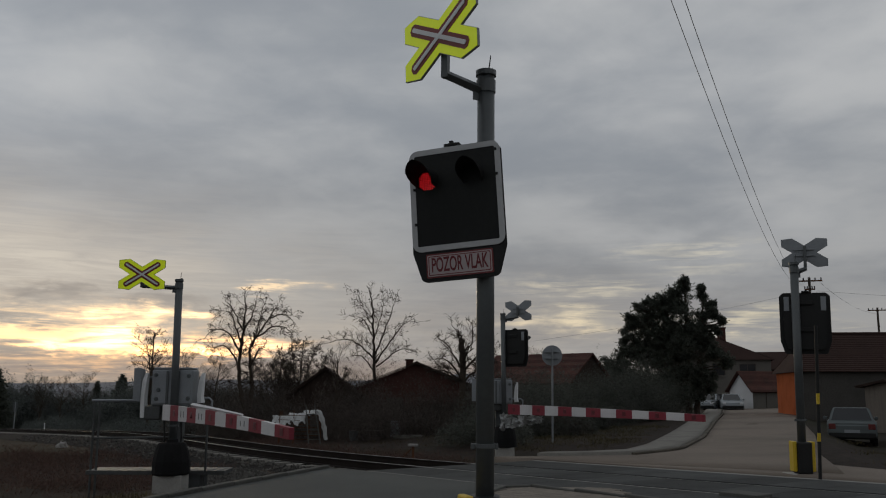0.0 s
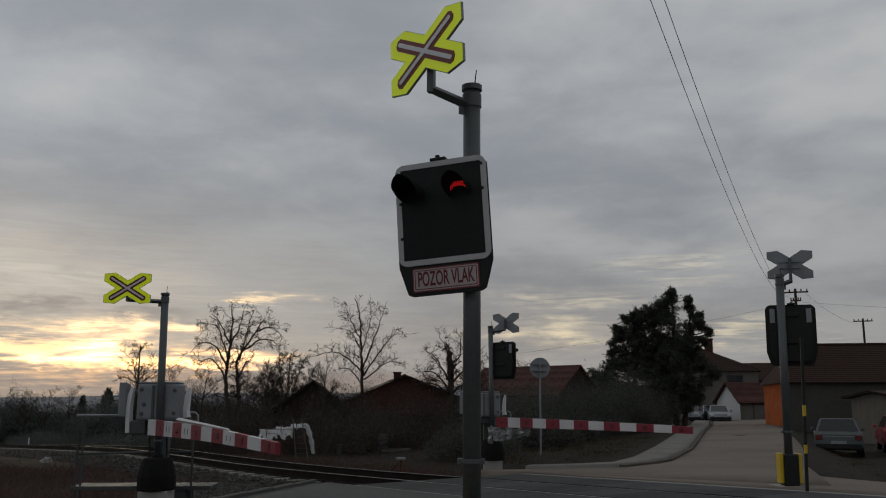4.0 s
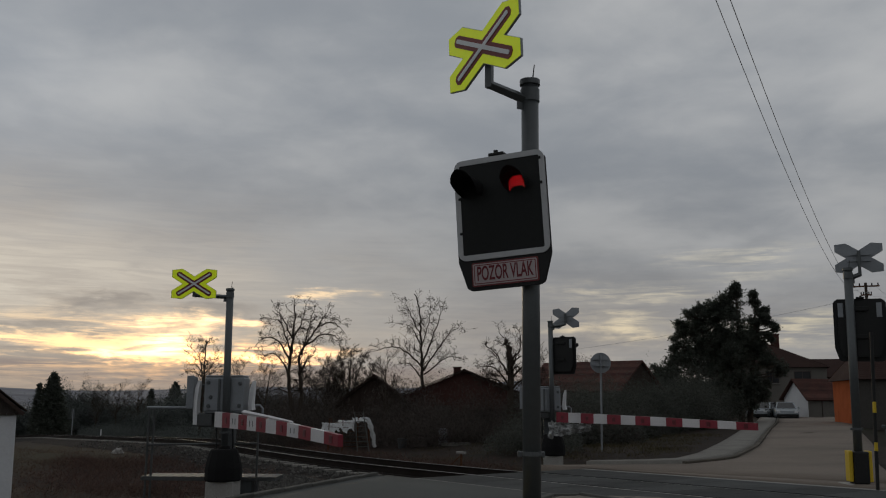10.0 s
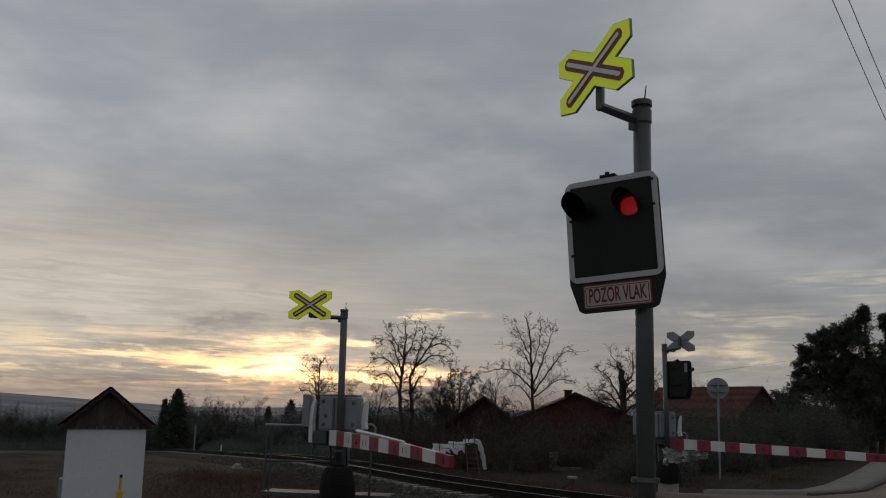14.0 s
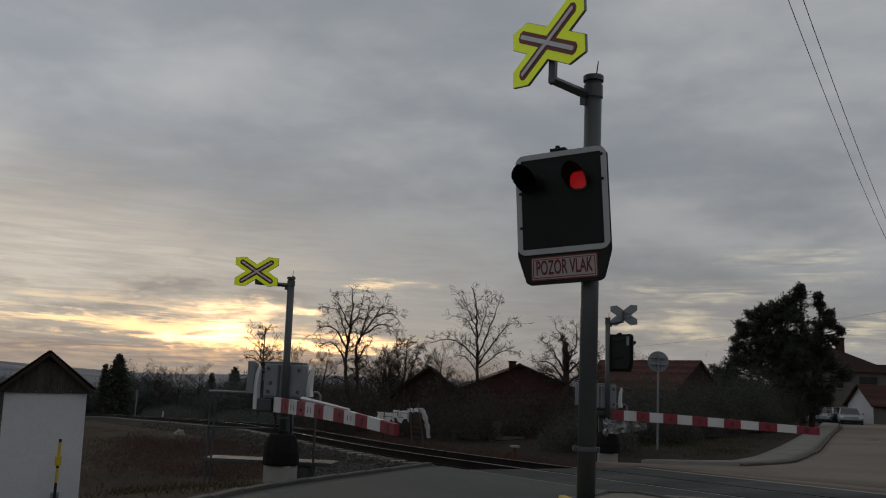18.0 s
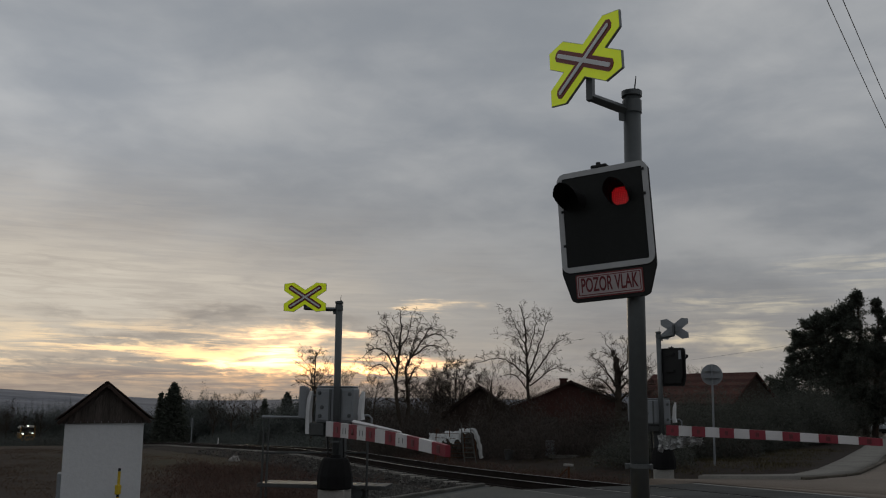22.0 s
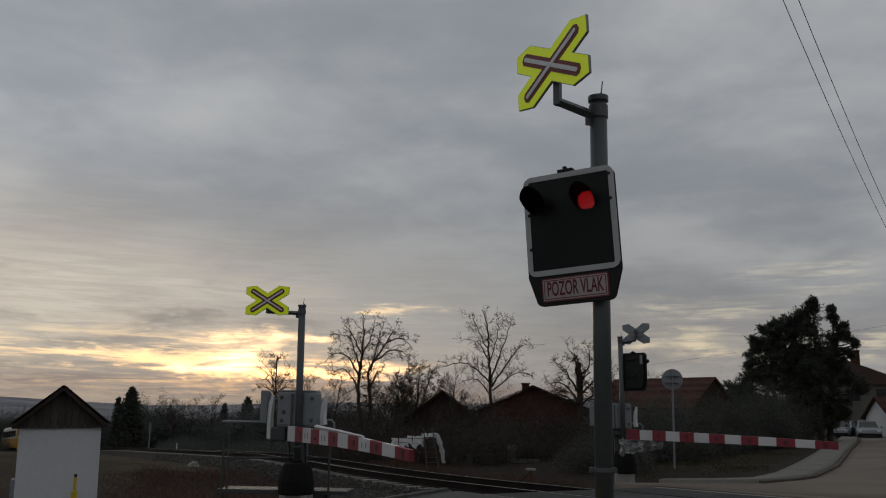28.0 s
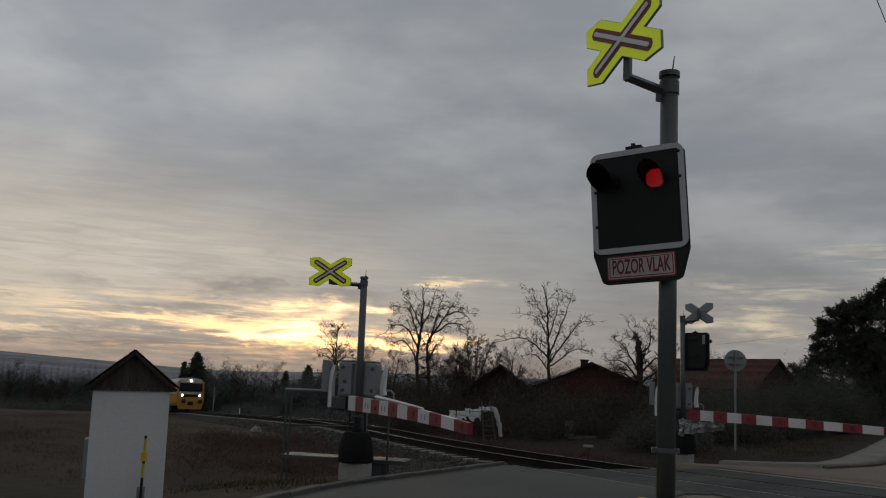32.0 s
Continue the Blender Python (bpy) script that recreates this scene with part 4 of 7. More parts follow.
def barrier(label, m, boom_yaw, length, droop, n=12, reds_first=False, boom_z=0.95, boom_at=(-0.22, -0.5)):
    """A barrier drive on its stand: grey cabinet, two white counterweight arms, striped tapering boom."""
    root = thing("level_crossing_barrier", label, "barrier", m, group="barriers of the crossing")
    bm = bmesh.new()
    box(bm, -0.12, 0.1, 0.0, 0.12, 0.3, 1.02, 0.02)
    part("stand", bm, POLE_GREY, root)
    bm = bmesh.new()
    box(bm, -0.45, -0.22, 1.10, 0.38, 0.24, 1.83, 0.035)
    cab = part("cabinet", bm, GALV, root, "grey drive cabinet")
    bm = bmesh.new()
    box(bm, -0.41, -0.243, 1.15, -0.02, -0.222, 1.76, 0.012)
    box(bm, 0.02, -0.243, 1.15, 0.35, -0.222, 1.78, 0.012)
    part("door", bm, GALV, cab)
    bm = bmesh.new()
    box(bm, -0.43, -0.20, 1.832, 0.36, 0.22, 1.87, 0.015)
    part("lid", bm, SIGN_BACK, cab, "pale lid with dirt along its edge")
    for x, z in ((-0.36, 1.72), (-0.30, 1.42), (-0.34, 1.24), (0.30, 1.7), (0.30, 1.25)):
        bm = bmesh.new()
        tube(bm, [(x, -0.28, z), (x, -0.243, z)], [0.03, 0.045], 10)
        part("bolt", bm, POLE_GREY, cab)
    for x in (-0.12, 0.10):
        bm = bmesh.new()
        box(bm, x - 0.025, -0.27, 1.12, x + 0.025, -0.245, 1.8, 0.006)
        part("rib", bm, POLE_GREY, cab)
    # curved counterweight arms left and right of the cabinet
    for x, low in ((-0.60, 0.86), (0.55, 1.16)):
        bm = bmesh.new()
        pts = [(x - 0.03, -0.04, low), (x - 0.05, -0.04, 1.3), (x - 0.03, -0.04, 1.6), (x, -0.04, 1.76)]
        tube(bm, pts, [0.075, 0.07, 0.065, 0.04], 4)
        part("counterweight_arm", bm, WHITE, root, "white counterweight arm")
        bm = bmesh.new()
        tube(bm, [(x - 0.04, 0.02, 1.66), (x + 0.1 * (1 if x < 0 else -1), 0.02, 1.66)], [0.035, 0.035], 8)
        part("arm_pivot", bm, DARK_STEEL, root)
    for k in range(4):
        bm = bmesh.new()
        box(bm, -0.86 + 0.005 * k, -0.10 + 0.07 * k, 1.18, -0.71, -0.05 + 0.07 * k, 1.86 - 0.01 * k, 0.008)
        part("counterweight_plate", bm, SIGN_BACK if k % 2 else GALV, root)
    bm = bmesh.new()
    box(bm, -0.58, -0.2, 0.82, -0.26, 0.2, 1.1, 0.03)
    box(bm, -0.26, -0.12, 0.9, 0.2, 0.12, 1.09, 0.02)
    part("gear_box", bm, DARK_STEEL, root)
    bm = bmesh.new()
    tube(bm, [(0.40, 0.05, 1.26), (0.66, 0.05, 1.26), (0.72, 0.05, 1.2), (0.72, 0.05, 0.9)], [0.022] * 4, 8)
    part("hook_tube", bm, GALV, root)
    for x in (-0.2, 0.14):
        bm = bmesh.new()
        tube(bm, [(x, -0.05, 0.0), (x + 0.03, -0.1, 0.5), (x, -0.1, 0.95)], [0.018] * 3, 6)
        part("cable", bm, BLACK, root)
    # boom: red and white lengths, thinner towards the tip, sagging a little
    boom = new("boom")
    boom.empty_display_size = 0.1
    boom.parent = root
    boom.location, boom.rotation_euler = (*boom_at, boom_z), (0, 0, radians(boom_yaw))
    for k in range(n):
        x0, x1 = 0.17 + k * length / n, 0.17 + (k + 1) * length / n
        f0, f1 = k / n, (k + 1) / n

        def sag(f):
            return droop * max(0.0, f) ** 2.2
        h0, h1 = 0.15 - 0.068 * f0, 0.15 - 0.068 * f1
        bm = bmesh.new()
        vs = []
        for x, h, f in ((x0, h0, f0), (x1 - 0.004, h1, f1)):
            z = -sag(f)
            vs.append([bm.verts.new((x, y, z + q)) for y, q in ((-0.04, -h), (0.04, -h), (0.04, h), (-0.04, h))])
        for a in range(4):
            b = (a + 1) % 4
            bm.faces.new((vs[0][a], vs[0][b], vs[1][b], vs[1][a]))
        bm.faces.new(vs[0])
        bm.faces.new(vs[1][::-1])
        bmesh.ops.recalc_face_normals(bm, faces=bm.faces)
        red = (k % 2 == 0) == reds_first
        seg = part("boom_stripe", bm, BOOM_RED if red else BOOM_WHITE, boom)
        xm, zm = (x0 + x1) / 2, -sag((f0 + f1) / 2)
        if red:
            bm = bmesh.new()
            box(bm, xm - 0.06, -0.047, zm - 0.055, xm + 0.06, -0.0405, zm + 0.055, 0.003)
            part("reflector", bm, DEEP_RED, seg, "dark red reflector")
        elif k in (2, 4, 8):
            for q in (-0.09, 0.07):
                bm = bmesh.new()
                box(bm, xm + q - 0.012, -0.044, zm - h1 * 0.45, xm + q + 0.012, -0.0405, zm + h1 * 0.4)
                part("black_mark", bm, POLE_GREY, seg)
    if reds_first:
        return root
    bm = bmesh.new()
    for f0, f1, w in ((0.28, 0.5, 0.045), (0.5, 0.69, 0.03)):
        za = [0.15 - 0.068 * f - droop * f ** 2.2 for f in (f0, f1)]
        tube(bm, [(0.17 + length * f0, 0.0, za[0] + w), (0.17 + length * f1, 0.0, za[1] + w * 0.7)], [w, w * 0.6], 4)
    part("stay", bm, BOOM_WHITE, boom, "white stay along the boom's upper edge")
    return root


# ---------------------------------------------------------------- hut, gate, small things by the track
def build_hut():
    m = pose(-7.07, 11.74, -0.36, 0, -1.0, 31)
    root = thing("relay_hut", "small white plastered hut with a wooden gable and tiled roof", "hut", m)
    w, d, h, top = 0.515, 0.65, 1.62, 0.495
    bm = bmesh.new()
    box(bm, -w, -d, -0.2, w, d, h, 0.012)
    part("wall", bm, PLASTER, root, "white plastered wall")
    bm = bmesh.new()
    prism(bm, [(-w - 0.04, h - 0.01), (w + 0.04, h - 0.01), (0, h + top - 0.02)], -d - 0.006, d)
    part("gable_backing", bm, OLD_WOOD, root)
    n = 13
    for k in range(n):
        x0, x1 = -w - 0.06 + (2 * w + 0.12) * k / n, -w - 0.06 + (2 * w + 0.12) * (k + 1) / n - 0.006
        e = w + 0.10
        t0, t1 = top * (1 - abs(x0) / e) + 0.0, top * (1 - abs(x1) / e)
        bm = bmesh.new()
        pts = [(x0, h - 0.04), (x1, h - 0.04), (x1, h + t1)]
        if x0 < 0 < x1:
            pts.append((0, h + top))
        pts.append((x0, h + t0))
        prism(bm, pts, -d - 0.03, -d - 0.008)
        part("gable_board", bm, OLD_WOOD, root)
    for sx in (-1, 1):
        bm = bmesh.new()
        e = w + 0.085
        ang = math.atan2(top + 0.03, e)
        ln = math.hypot(e, top + 0.03)
        for r in range(8):
            q0, q1 = ln * r / 8, ln * (r + 1.25) / 8
            for c in range(9):
                y0 = -d - 0.14 + (2 * d + 0.28) * c / 9
                y1 = y0 + (2 * d + 0.28) / 9 - 0.006
                mm = Matrix.Translation((0, 0, h + top + 0.035)) @ Matrix.Rotation(ang * sx, 4, "Y") @ Matrix.Rotation(radians(-1.5 * sx), 4, "Y")
                a, b = (q0, q1) if sx > 0 else (-q1, -q0)
                box(bm, a, y0, 0.0, b, y1, 0.014, 0, mm)
        part("roof_slope", bm, ROOF_DARK, root, "dark weathered tiles")
        bm = bmesh.new()
        mm = Matrix.Translation((0, 0, h + top + 0.0)) @ Matrix.Rotation(ang * sx, 4, "Y")
        a, b = (0, ln) if sx > 0 else (-ln, 0)
        box(bm, a, -d - 0.13, -0.025, b, -d - 0.10, 0.02, 0, mm)
        box(bm, a, -d - 0.10, 0.0, b, d + 0.1, 0.02, 0, mm)
        part("barge_board", bm, ROOF_DARK, root)
    bm = bmesh.new()
    box(bm, 0.16, -d - 0.012, 0.10, 0.27, -d - 0.002, 0.26, 0.003)
    plate = part("notice_plate", bm, SIGN_BACK, root, "small grey notice plate")
    for q in range(4):
        bm = bmesh.new()
        box(bm, 0.175, -d - 0.015, 0.125 + 0.03 * q, 0.255, -d - 0.0125, 0.138 + 0.03 * q)
        part("text_bar", bm, POLE_GREY, plate)
    bm = bmesh.new()
    box(bm, -w - 0.06, -0.45, 0.35, -w - 0.005, -0.1, 0.9, 0.01)
    part("meter_box", bm, GALV, root)
    bm = bmesh.new()
    box(bm, -1.35, -0.9, -0.22, -0.62, 0.3, -0.02, 0.02)
    slab = thing("concrete_slab", "pale concrete slab beside the hut", "slab", m, data=mesh_of("concrete_slab", bm, CONCRETE))
    # striped marker post before the hut
    p = (-6.1, 10.5, -0.1)
    mk = thing("marker_post", "thin yellow and black striped marker post", "marker post", pose(p[0], p[1], p[2] - 0.1))
    z = 0.0
    for k, (hh, mt) in enumerate(((0.33, BLACK), (0.18, YELLOW), (0.05, BLACK), (0.27, YELLOW), (0.04, BLACK))):
        bm = bmesh.new()
        cyl(bm, 0.018, z, z + hh - 0.002, sides=12)
        part("band", bm, mt, mk)
        z += hh
    bm = bmesh.new()
    box(bm, -0.032, -0.03, 0.54, 0.032, 0.025, 0.66, 0.008)
    part("tag", bm, YELLOW, mk)


def build_platform():
    """The service platform with its handrail beside the drive."""
    x, y = -5.95, 18.55
    root = thing("service_platform", "galvanised grating platform with a tube handrail", "platform", pose(x, y, ground_z(x, y), 0, 0, 2))
    bm = bmesh.new()
    box(bm, -1.3, -0.4, 0.02, 1.5, 0.4, 0.10, 0.005)
    part("grating", bm, DARK_STEEL, root)
    for k in range(14):
        bm = bmesh.new()
        box(bm, -1.26 + 0.2 * k, -0.39, 0.101, -1.18 + 0.2 * k, 0.39, 0.106)
        part("grating_bar", bm, DARK_STEEL, root)
    for px, py, h in ((-1.22, -0.35, 1.5), (-1.12, -0.33, 1.5), (1.1, -0.38, 1.42)):
        bm = bmesh.new()
        cyl(bm, 0.024, -0.5, h, px, py, 10)
        part("post", bm, DARK_STEEL, root)
    bm = bmesh.new()
    tube(bm, [(-1.27, -0.35, 1.5), (-0.2, -0.33, 1.5)], [0.03, 0.026], 10)
    part("handrail", bm, GALV, root)
    bm = bmesh.new()
    tube(bm, [(-1.24, -0.35, 0.74), (1.1, -0.38, 0.78)], [0.022, 0.022], 10)
    part("knee_rail", bm, DARK_STEEL, root)
    bm = bmesh.new()
    box(bm, 0.45, -0.36, -0.42, 1.0, 0.3, 0.018, 0.01)
    part("plinth", bm, POLE_GREY, root, "dark plinth under the grating")


def back_layer(bm, gap=0.006):
    """The back of a thin sheet, a few millimetres behind its face."""
    out = bmesh.ops.duplicate(bm, geom=list(bm.verts) + list(bm.edges) + list(bm.faces))["geom"]
    bmesh.ops.translate(bm, vec=(0, gap, -gap), verts=[v for v in out if isinstance(v, bmesh.types.BMVert)])


def build_small():
    # points lever beside the track
    x, y = -0.75, 22.6
    root = thing("trackside_marker", "low iron trackside stand with a pale cap", "trackside stand", pose(x, y, ground_z(x, y), 0, 0, -30))
    bm = bmesh.new()
    tube(bm, [(0, 0, 0), (0, 0, 0.30)], [0.03, 0.025], 8)
    part("post", bm, RUST, root)
    bm = bmesh.new()
    tube(bm, [(-0.3, 0, 0.02), (-0.05, 0, 0.24)], [0.015, 0.015], 6)
    part("strut", bm, RUST, root)
    bm = bmesh.new()
    box(bm, -0.13, -0.06, 0.30, 0.12, 0.06, 0.36, 0.015)
    part("cap", bm, CONCRETE, root)
    # round sign seen from behind
    x, y = 3.83, 31.0
    root = thing("round_road_sign", "round road sign on a grey post, seen from behind", "road sign", pose(x, y, ground_z(x, y) - 0.25, 0, 0.6, 0))
    bm = bmesh.new()
    cyl(bm, 0.035, 0, 3.55, sides=12)
    part("post", bm, GALV, root)
    bm = bmesh.new()
    prism(bm, [(0.36 * math.cos(2 * math.pi * k / 40), 3.22 + 0.36 * math.sin(2 * math.pi * k / 40)) for k in range(40)], 0.045, 0.06)
    part("disc", bm, SIGN_BACK, root)
    bm = bmesh.new()
    box(bm, -0.25, -0.045, 3.33, 0.25, -0.03 + 0.07, 3.36)
    box(bm, -0.25, -0.045, 3.1, 0.25, -0.03 + 0.07, 3.13)
    part("clips", bm, GALV, root)
    # torn white sheet over a rusty frame, beyond the track
    x, y = -5.0, 31.2
    root = thing("covered_frame", "rusty wire cage half covered by a torn white plastic sheet", "covered cage", pose(x, y, ground_z(x, y), 0, 0, 8))
    rnd = random.Random(11)
    for px in (-0.75, -0.25, 0.3, 0.7):
        for py in (-0.35, 0.35):
            bm = bmesh.new()
            tube(bm, [(px, py, 0), (px * 0.94 + rnd.uniform(-0.04, 0.04), py, 1.1 + rnd.uniform(-0.08, 0.1))], [0.016, 0.014], 6)
            part("upright", bm, RUST, root)
    for k in range(7):
        bm = bmesh.new()
        z = 0.12 + 0.14 * k
        tube(bm, [(-0.78, -0.36, z), (0.0, -0.38, z + rnd.uniform(-0.03, 0.03)), (0.74, -0.36, z)], [0.008] * 3, 5)
        part("wire", bm, RUST, root)
    for q, (x0, x1, y0, y1, z, hang) in enumerate(((-0.98, -0.35, -0.5, 0.4, 0.92, 0.9), (-0.42, 0.16, -0.48, 0.45, 1.0, 1.0), (0.1, 0.66, -0.46, 0.4, 1.09, 0.3))):
        bm = bmesh.new()
        nx, ny = 22, 16
        g = []
        for j in range(ny + 1):
            row = []
            for i in range(nx + 1):
                u, v = i / nx, j / ny
                w = Vector((u * 5 + q * 3, v * 5, q))
                px = x0 + (x1 - x0) * u + 0.06 * noise.noise(w)
                py = y0 + (y1 - y0) * v + 0.05 * noise.noise(w + Vector((7, 0, 0)))
                pz = z + 0.08 * noise.noise(w * 0.8) + 0.05 * noise.noise(w * 2.3)
                if v < 0.35:
                    pz -= (0.35 - v) * hang * (0.9 + 0.45 * noise.noise(Vector((u * 3, q, 9))))
                row.append(bm.verts.new((px, py, pz)))
            g.append(row)
        for j in range(ny):
            for i in range(nx):
                if noise.noise(Vector((i * 0.3, j * 0.3, 20 + q))) > 0.62:
                    continue
                bm.faces.new((g[j][i], g[j][i + 1], g[j + 1][i + 1], g[j + 1][i]))
        bmesh.ops.delete(bm, geom=[v for v in bm.verts if not v.link_faces], context="VERTS")
        back_layer(bm)
        part("plastic_sheet", bm, TARP, root, "torn white plastic sheet")
    # one torn length hangs down aslant beside the ladder
    bm = bmesh.new()
    rows = []
    for k in range(25):
        f = k / 24
        c = Vector((0.54 + 0.36 * f ** 0.55, -0.46 - 0.1 * f, 1.13 - 1.0 * f ** 1.15))
        wid = 0.10 - 0.03 * f + 0.035 * noise.noise(Vector((f * 7, 2, 5)))
        c.x += 0.03 * noise.noise(Vector((f * 5, 8, 1)))
        a, b = c + Vector((-wid, 0.03 * noise.noise(Vector((f * 6, 0, 0))), 0)), c + Vector((wid * 0.8, 0.05 * noise.noise(Vector((f * 6, 4, 0))), 0.03))
        back = Vector((0, 0.012, 0))
        rows.append([bm.verts.new(v) for v in (a, c - Vector((0, 0.03, 0)), b, b + back, c + back, a + back)])
    for r, q in zip(rows, rows[1:]):
        for k in range(6):
            bm.faces.new((r[k], r[(k + 1) % 6], q[(k + 1) % 6], q[k]))
    bm.faces.new(rows[0])
    bm.faces.new(rows[-1][::-1])
    bmesh.ops.recalc_face_normals(bm, faces=bm.faces)
    part("plastic_sheet", bm, TARP, root, "torn white plastic sheet")
    for k, (lx, lean) in enumerate(((0.30, 0.14), (0.70, 0.24))):
        bm = bmesh.new()
        tube(bm, [(lx, -0.55, 0), (lx - lean, -0.42, 1.34)], [0.022, 0.02], 6)
        part("ladder_rail", bm, KERB, root)
    for k in range(6):
        bm = bmesh.new()
        z = 0.15 + 0.17 * k
        tube(bm, [(0.28 - 0.1 * z, -0.54 + 0.1 * z, z), (0.74 - 0.2 * z, -0.54 + 0.1 * z, z)], [0.016, 0.016], 5)
        part("ladder_rung", bm, KERB, root)
    # small posts beside the track
    for x, y, z, h, r, nm, lb in ((-32.8, 73.0, -1.95, 0.75, 0.045, "white_post", "short white lineside post"), (-40.5, 83.7, -1.95, 2.7, 0.05, "lineside_sign", "small grey lineside sign on a thin post")):
        root = thing(nm, lb, "lineside post", pose(x, y, min(z, ground_z(x, y) - 0.3)))
        bm = bmesh.new()
        cyl(bm, r, 0, h, sides=10)
        part("post", bm, WHITE if nm == "white_post" else GALV, root)
        if h > 1:
            bm = bmesh.new()
            box(bm, -0.2, -0.03, h - 0.9, 0.2, 0.0, h, 0.02)
            part("plate", bm, POLE_GREY, root)
    bm = bmesh.new()
    bmesh.ops.create_icosphere(bm, subdivisions=3, radius=0.3)
    for v in bm.verts:
        v.co *= 0.85 + 0.35 * noise.noise(v.co * 6)
        v.co.z *= 1.1
    x, y = -16.9, 39.5
    thing("marker_stone", "pale rough stone half hidden in the field", "stone", pose(x, y, surf_z(x, y) - 0.02), data=mesh_of("marker_stone", bm, CONCRETE))
    # crumpled sheet hanging at the far barrier
    x, y = 2.15, 26.6
    bm = bmesh.new()
    g = []
    nx, ny = 46, 16
    for j in range(ny + 1):
        row = []
        for i in range(nx + 1):
            u, v = i / nx, j / ny
            w = Vector((u * 7, v * 3, 3))
            px = -0.40 + 1.25 * u + 0.07 * noise.noise(w * 1.6)
            pz = 1.02 - v * (0.46 - 0.30 * u) * (1 + 0.7 * noise.noise(Vector((u * 6, 2, 2)))) - 0.06 * u + 0.08 * noise.noise(w) + 0.05 * noise.noise(w * 2.9)
            py = -0.38 + 0.16 * v + 0.16 * noise.noise(w + Vector((9, 0, 0))) + 0.08 * noise.noise(w * 2.6)
            row.append(bm.verts.new((px, py, pz)))
        g.append(row)
    for j in range(ny):
        for i in range(nx):
            if noise.noise(Vector((i * 0.28, j * 0.4, 31))) > 0.30 + 0.25 * (1 - j / ny):
                continue
            bm.faces.new((g[j][i], g[j][i + 1], g[j + 1][i + 1], g[j + 1][i]))
    bmesh.ops.delete(bm, geom=[v for v in bm.verts if not v.link_faces], context="VERTS")
    back_layer(bm)
    thing("plastic_sheet", "crumpled torn white plastic sheet hung on the barrier stand", "plastic sheet", pose(x, y, ground_z(x, y), 0, 0, -10), data=mesh_of("plastic_sheet", bm, TARP))
    # garden clutter beyond the track
    for k, (x, y, w, d, h, lb, mt, nm) in enumerate(((-3.0, 38.6, 0.8, 0.5, 0.4, "low weathered wooden crate in the garden", OLD_WOOD, "crate"), (-2.1, 39.2, 0.4, 0.35, 0.7, "pale upright box in the garden", SIGN_BACK, "garden_box"),
                                                  (-1.5, 38.2, 1.2, 0.5, 0.14, "pale boards stacked on the grass", SLEEPER, "board_stack"), (-3.9, 39.0, 0.5, 0.5, 0.5, "dull grey bucket in the garden", DARK_STEEL, "bucket"))):
        root = thing(nm, lb, nm.replace("_", " "), pose(x, y, surf_z(x, y) - 0.03, 0, 0, 20 * k - 25))
        if nm == "bucket":
            bm = bmesh.new()
            tube(bm, [(0, 0, 0), (0, 0, 0.46), (0, 0, 0.46), (0, 0, 0.06)], [0.17, 0.23, 0.215, 0.16], 16, False)
            part("body", bm, mt, root)
            continue
        n = 2 if nm == "garden_box" else 4
        for q in range(n):
            bm = bmesh.new()
            z0, z1 = h * q / n, h * (q + 1) / n - 0.012
            box(bm, -w / 2 + 0.01 * (q % 2), -d / 2, z0, w / 2 - 0.02 * (q % 3), d / 2, z1, 0.008)
            part("board", bm, mt, root)
    # striped post by the village-side signal
    x, y = 6.24, 14.95
    mk = thing("marker_post", "thin yellow and black striped marker post by the signal", "marker post", pose(x + 0.07, y, ground_z(x, y), 0, 1.9, 0))
    z = 0.0
    for hh, mt in ((0.62, BLACK), (0.14, YELLOW), (0.48, BLACK), (0.18, YELLOW), (1.15, BLACK)):
        bm = bmesh.new()
        cyl(bm, 0.03, z, z + hh - 0.002, sides=12)
        part("band", bm, mt, mk)
        z += hh
    # cable box between rails and road
    x, y = 4.25, 12.6
    bm = bmesh.new()
    box(bm, -0.3, -0.2, -0.3, 0.3, 0.2, 0.03, 0.01)
    thing("cable_cover", "pale concrete cable cover plate", "cable cover", pose(x, y, ground_z(x, y) + 0.01, 0, 0, -52), data=mesh_of("cable_cover", bm, KERB))


# ---------------------------------------------------------------- trees
def stick(verts, faces, pts, radii):
    """A thin three-sided twig through pts, added to plain lists."""
    base = len(verts)
    for i, (p, r) in enumerate(zip(pts, radii)):
        d = (Vector(pts[min(i + 1, len(pts) - 1)]) - Vector(pts[max(i - 1, 0)])).normalized()
        a = d.orthogonal().normalized()
        b = d.cross(a)
        for k in range(3):
            w = 2 * math.pi * k / 3
            verts.append(Vector(p) + (a * math.cos(w) + b * math.sin(w)) * r)
    for i in range(len(pts) - 1):
        for k in range(3):
            q, w = base + 3 * i + k, base + 3 * i + (k + 1) % 3
            faces.append((q, w, w + 3, q + 3))


def stick_mesh(name, verts, faces, mat):
    me = bpy.data.meshes.new(name)
    me.from_pydata(verts, [], faces)
    me.materials.append(mat)
    return me


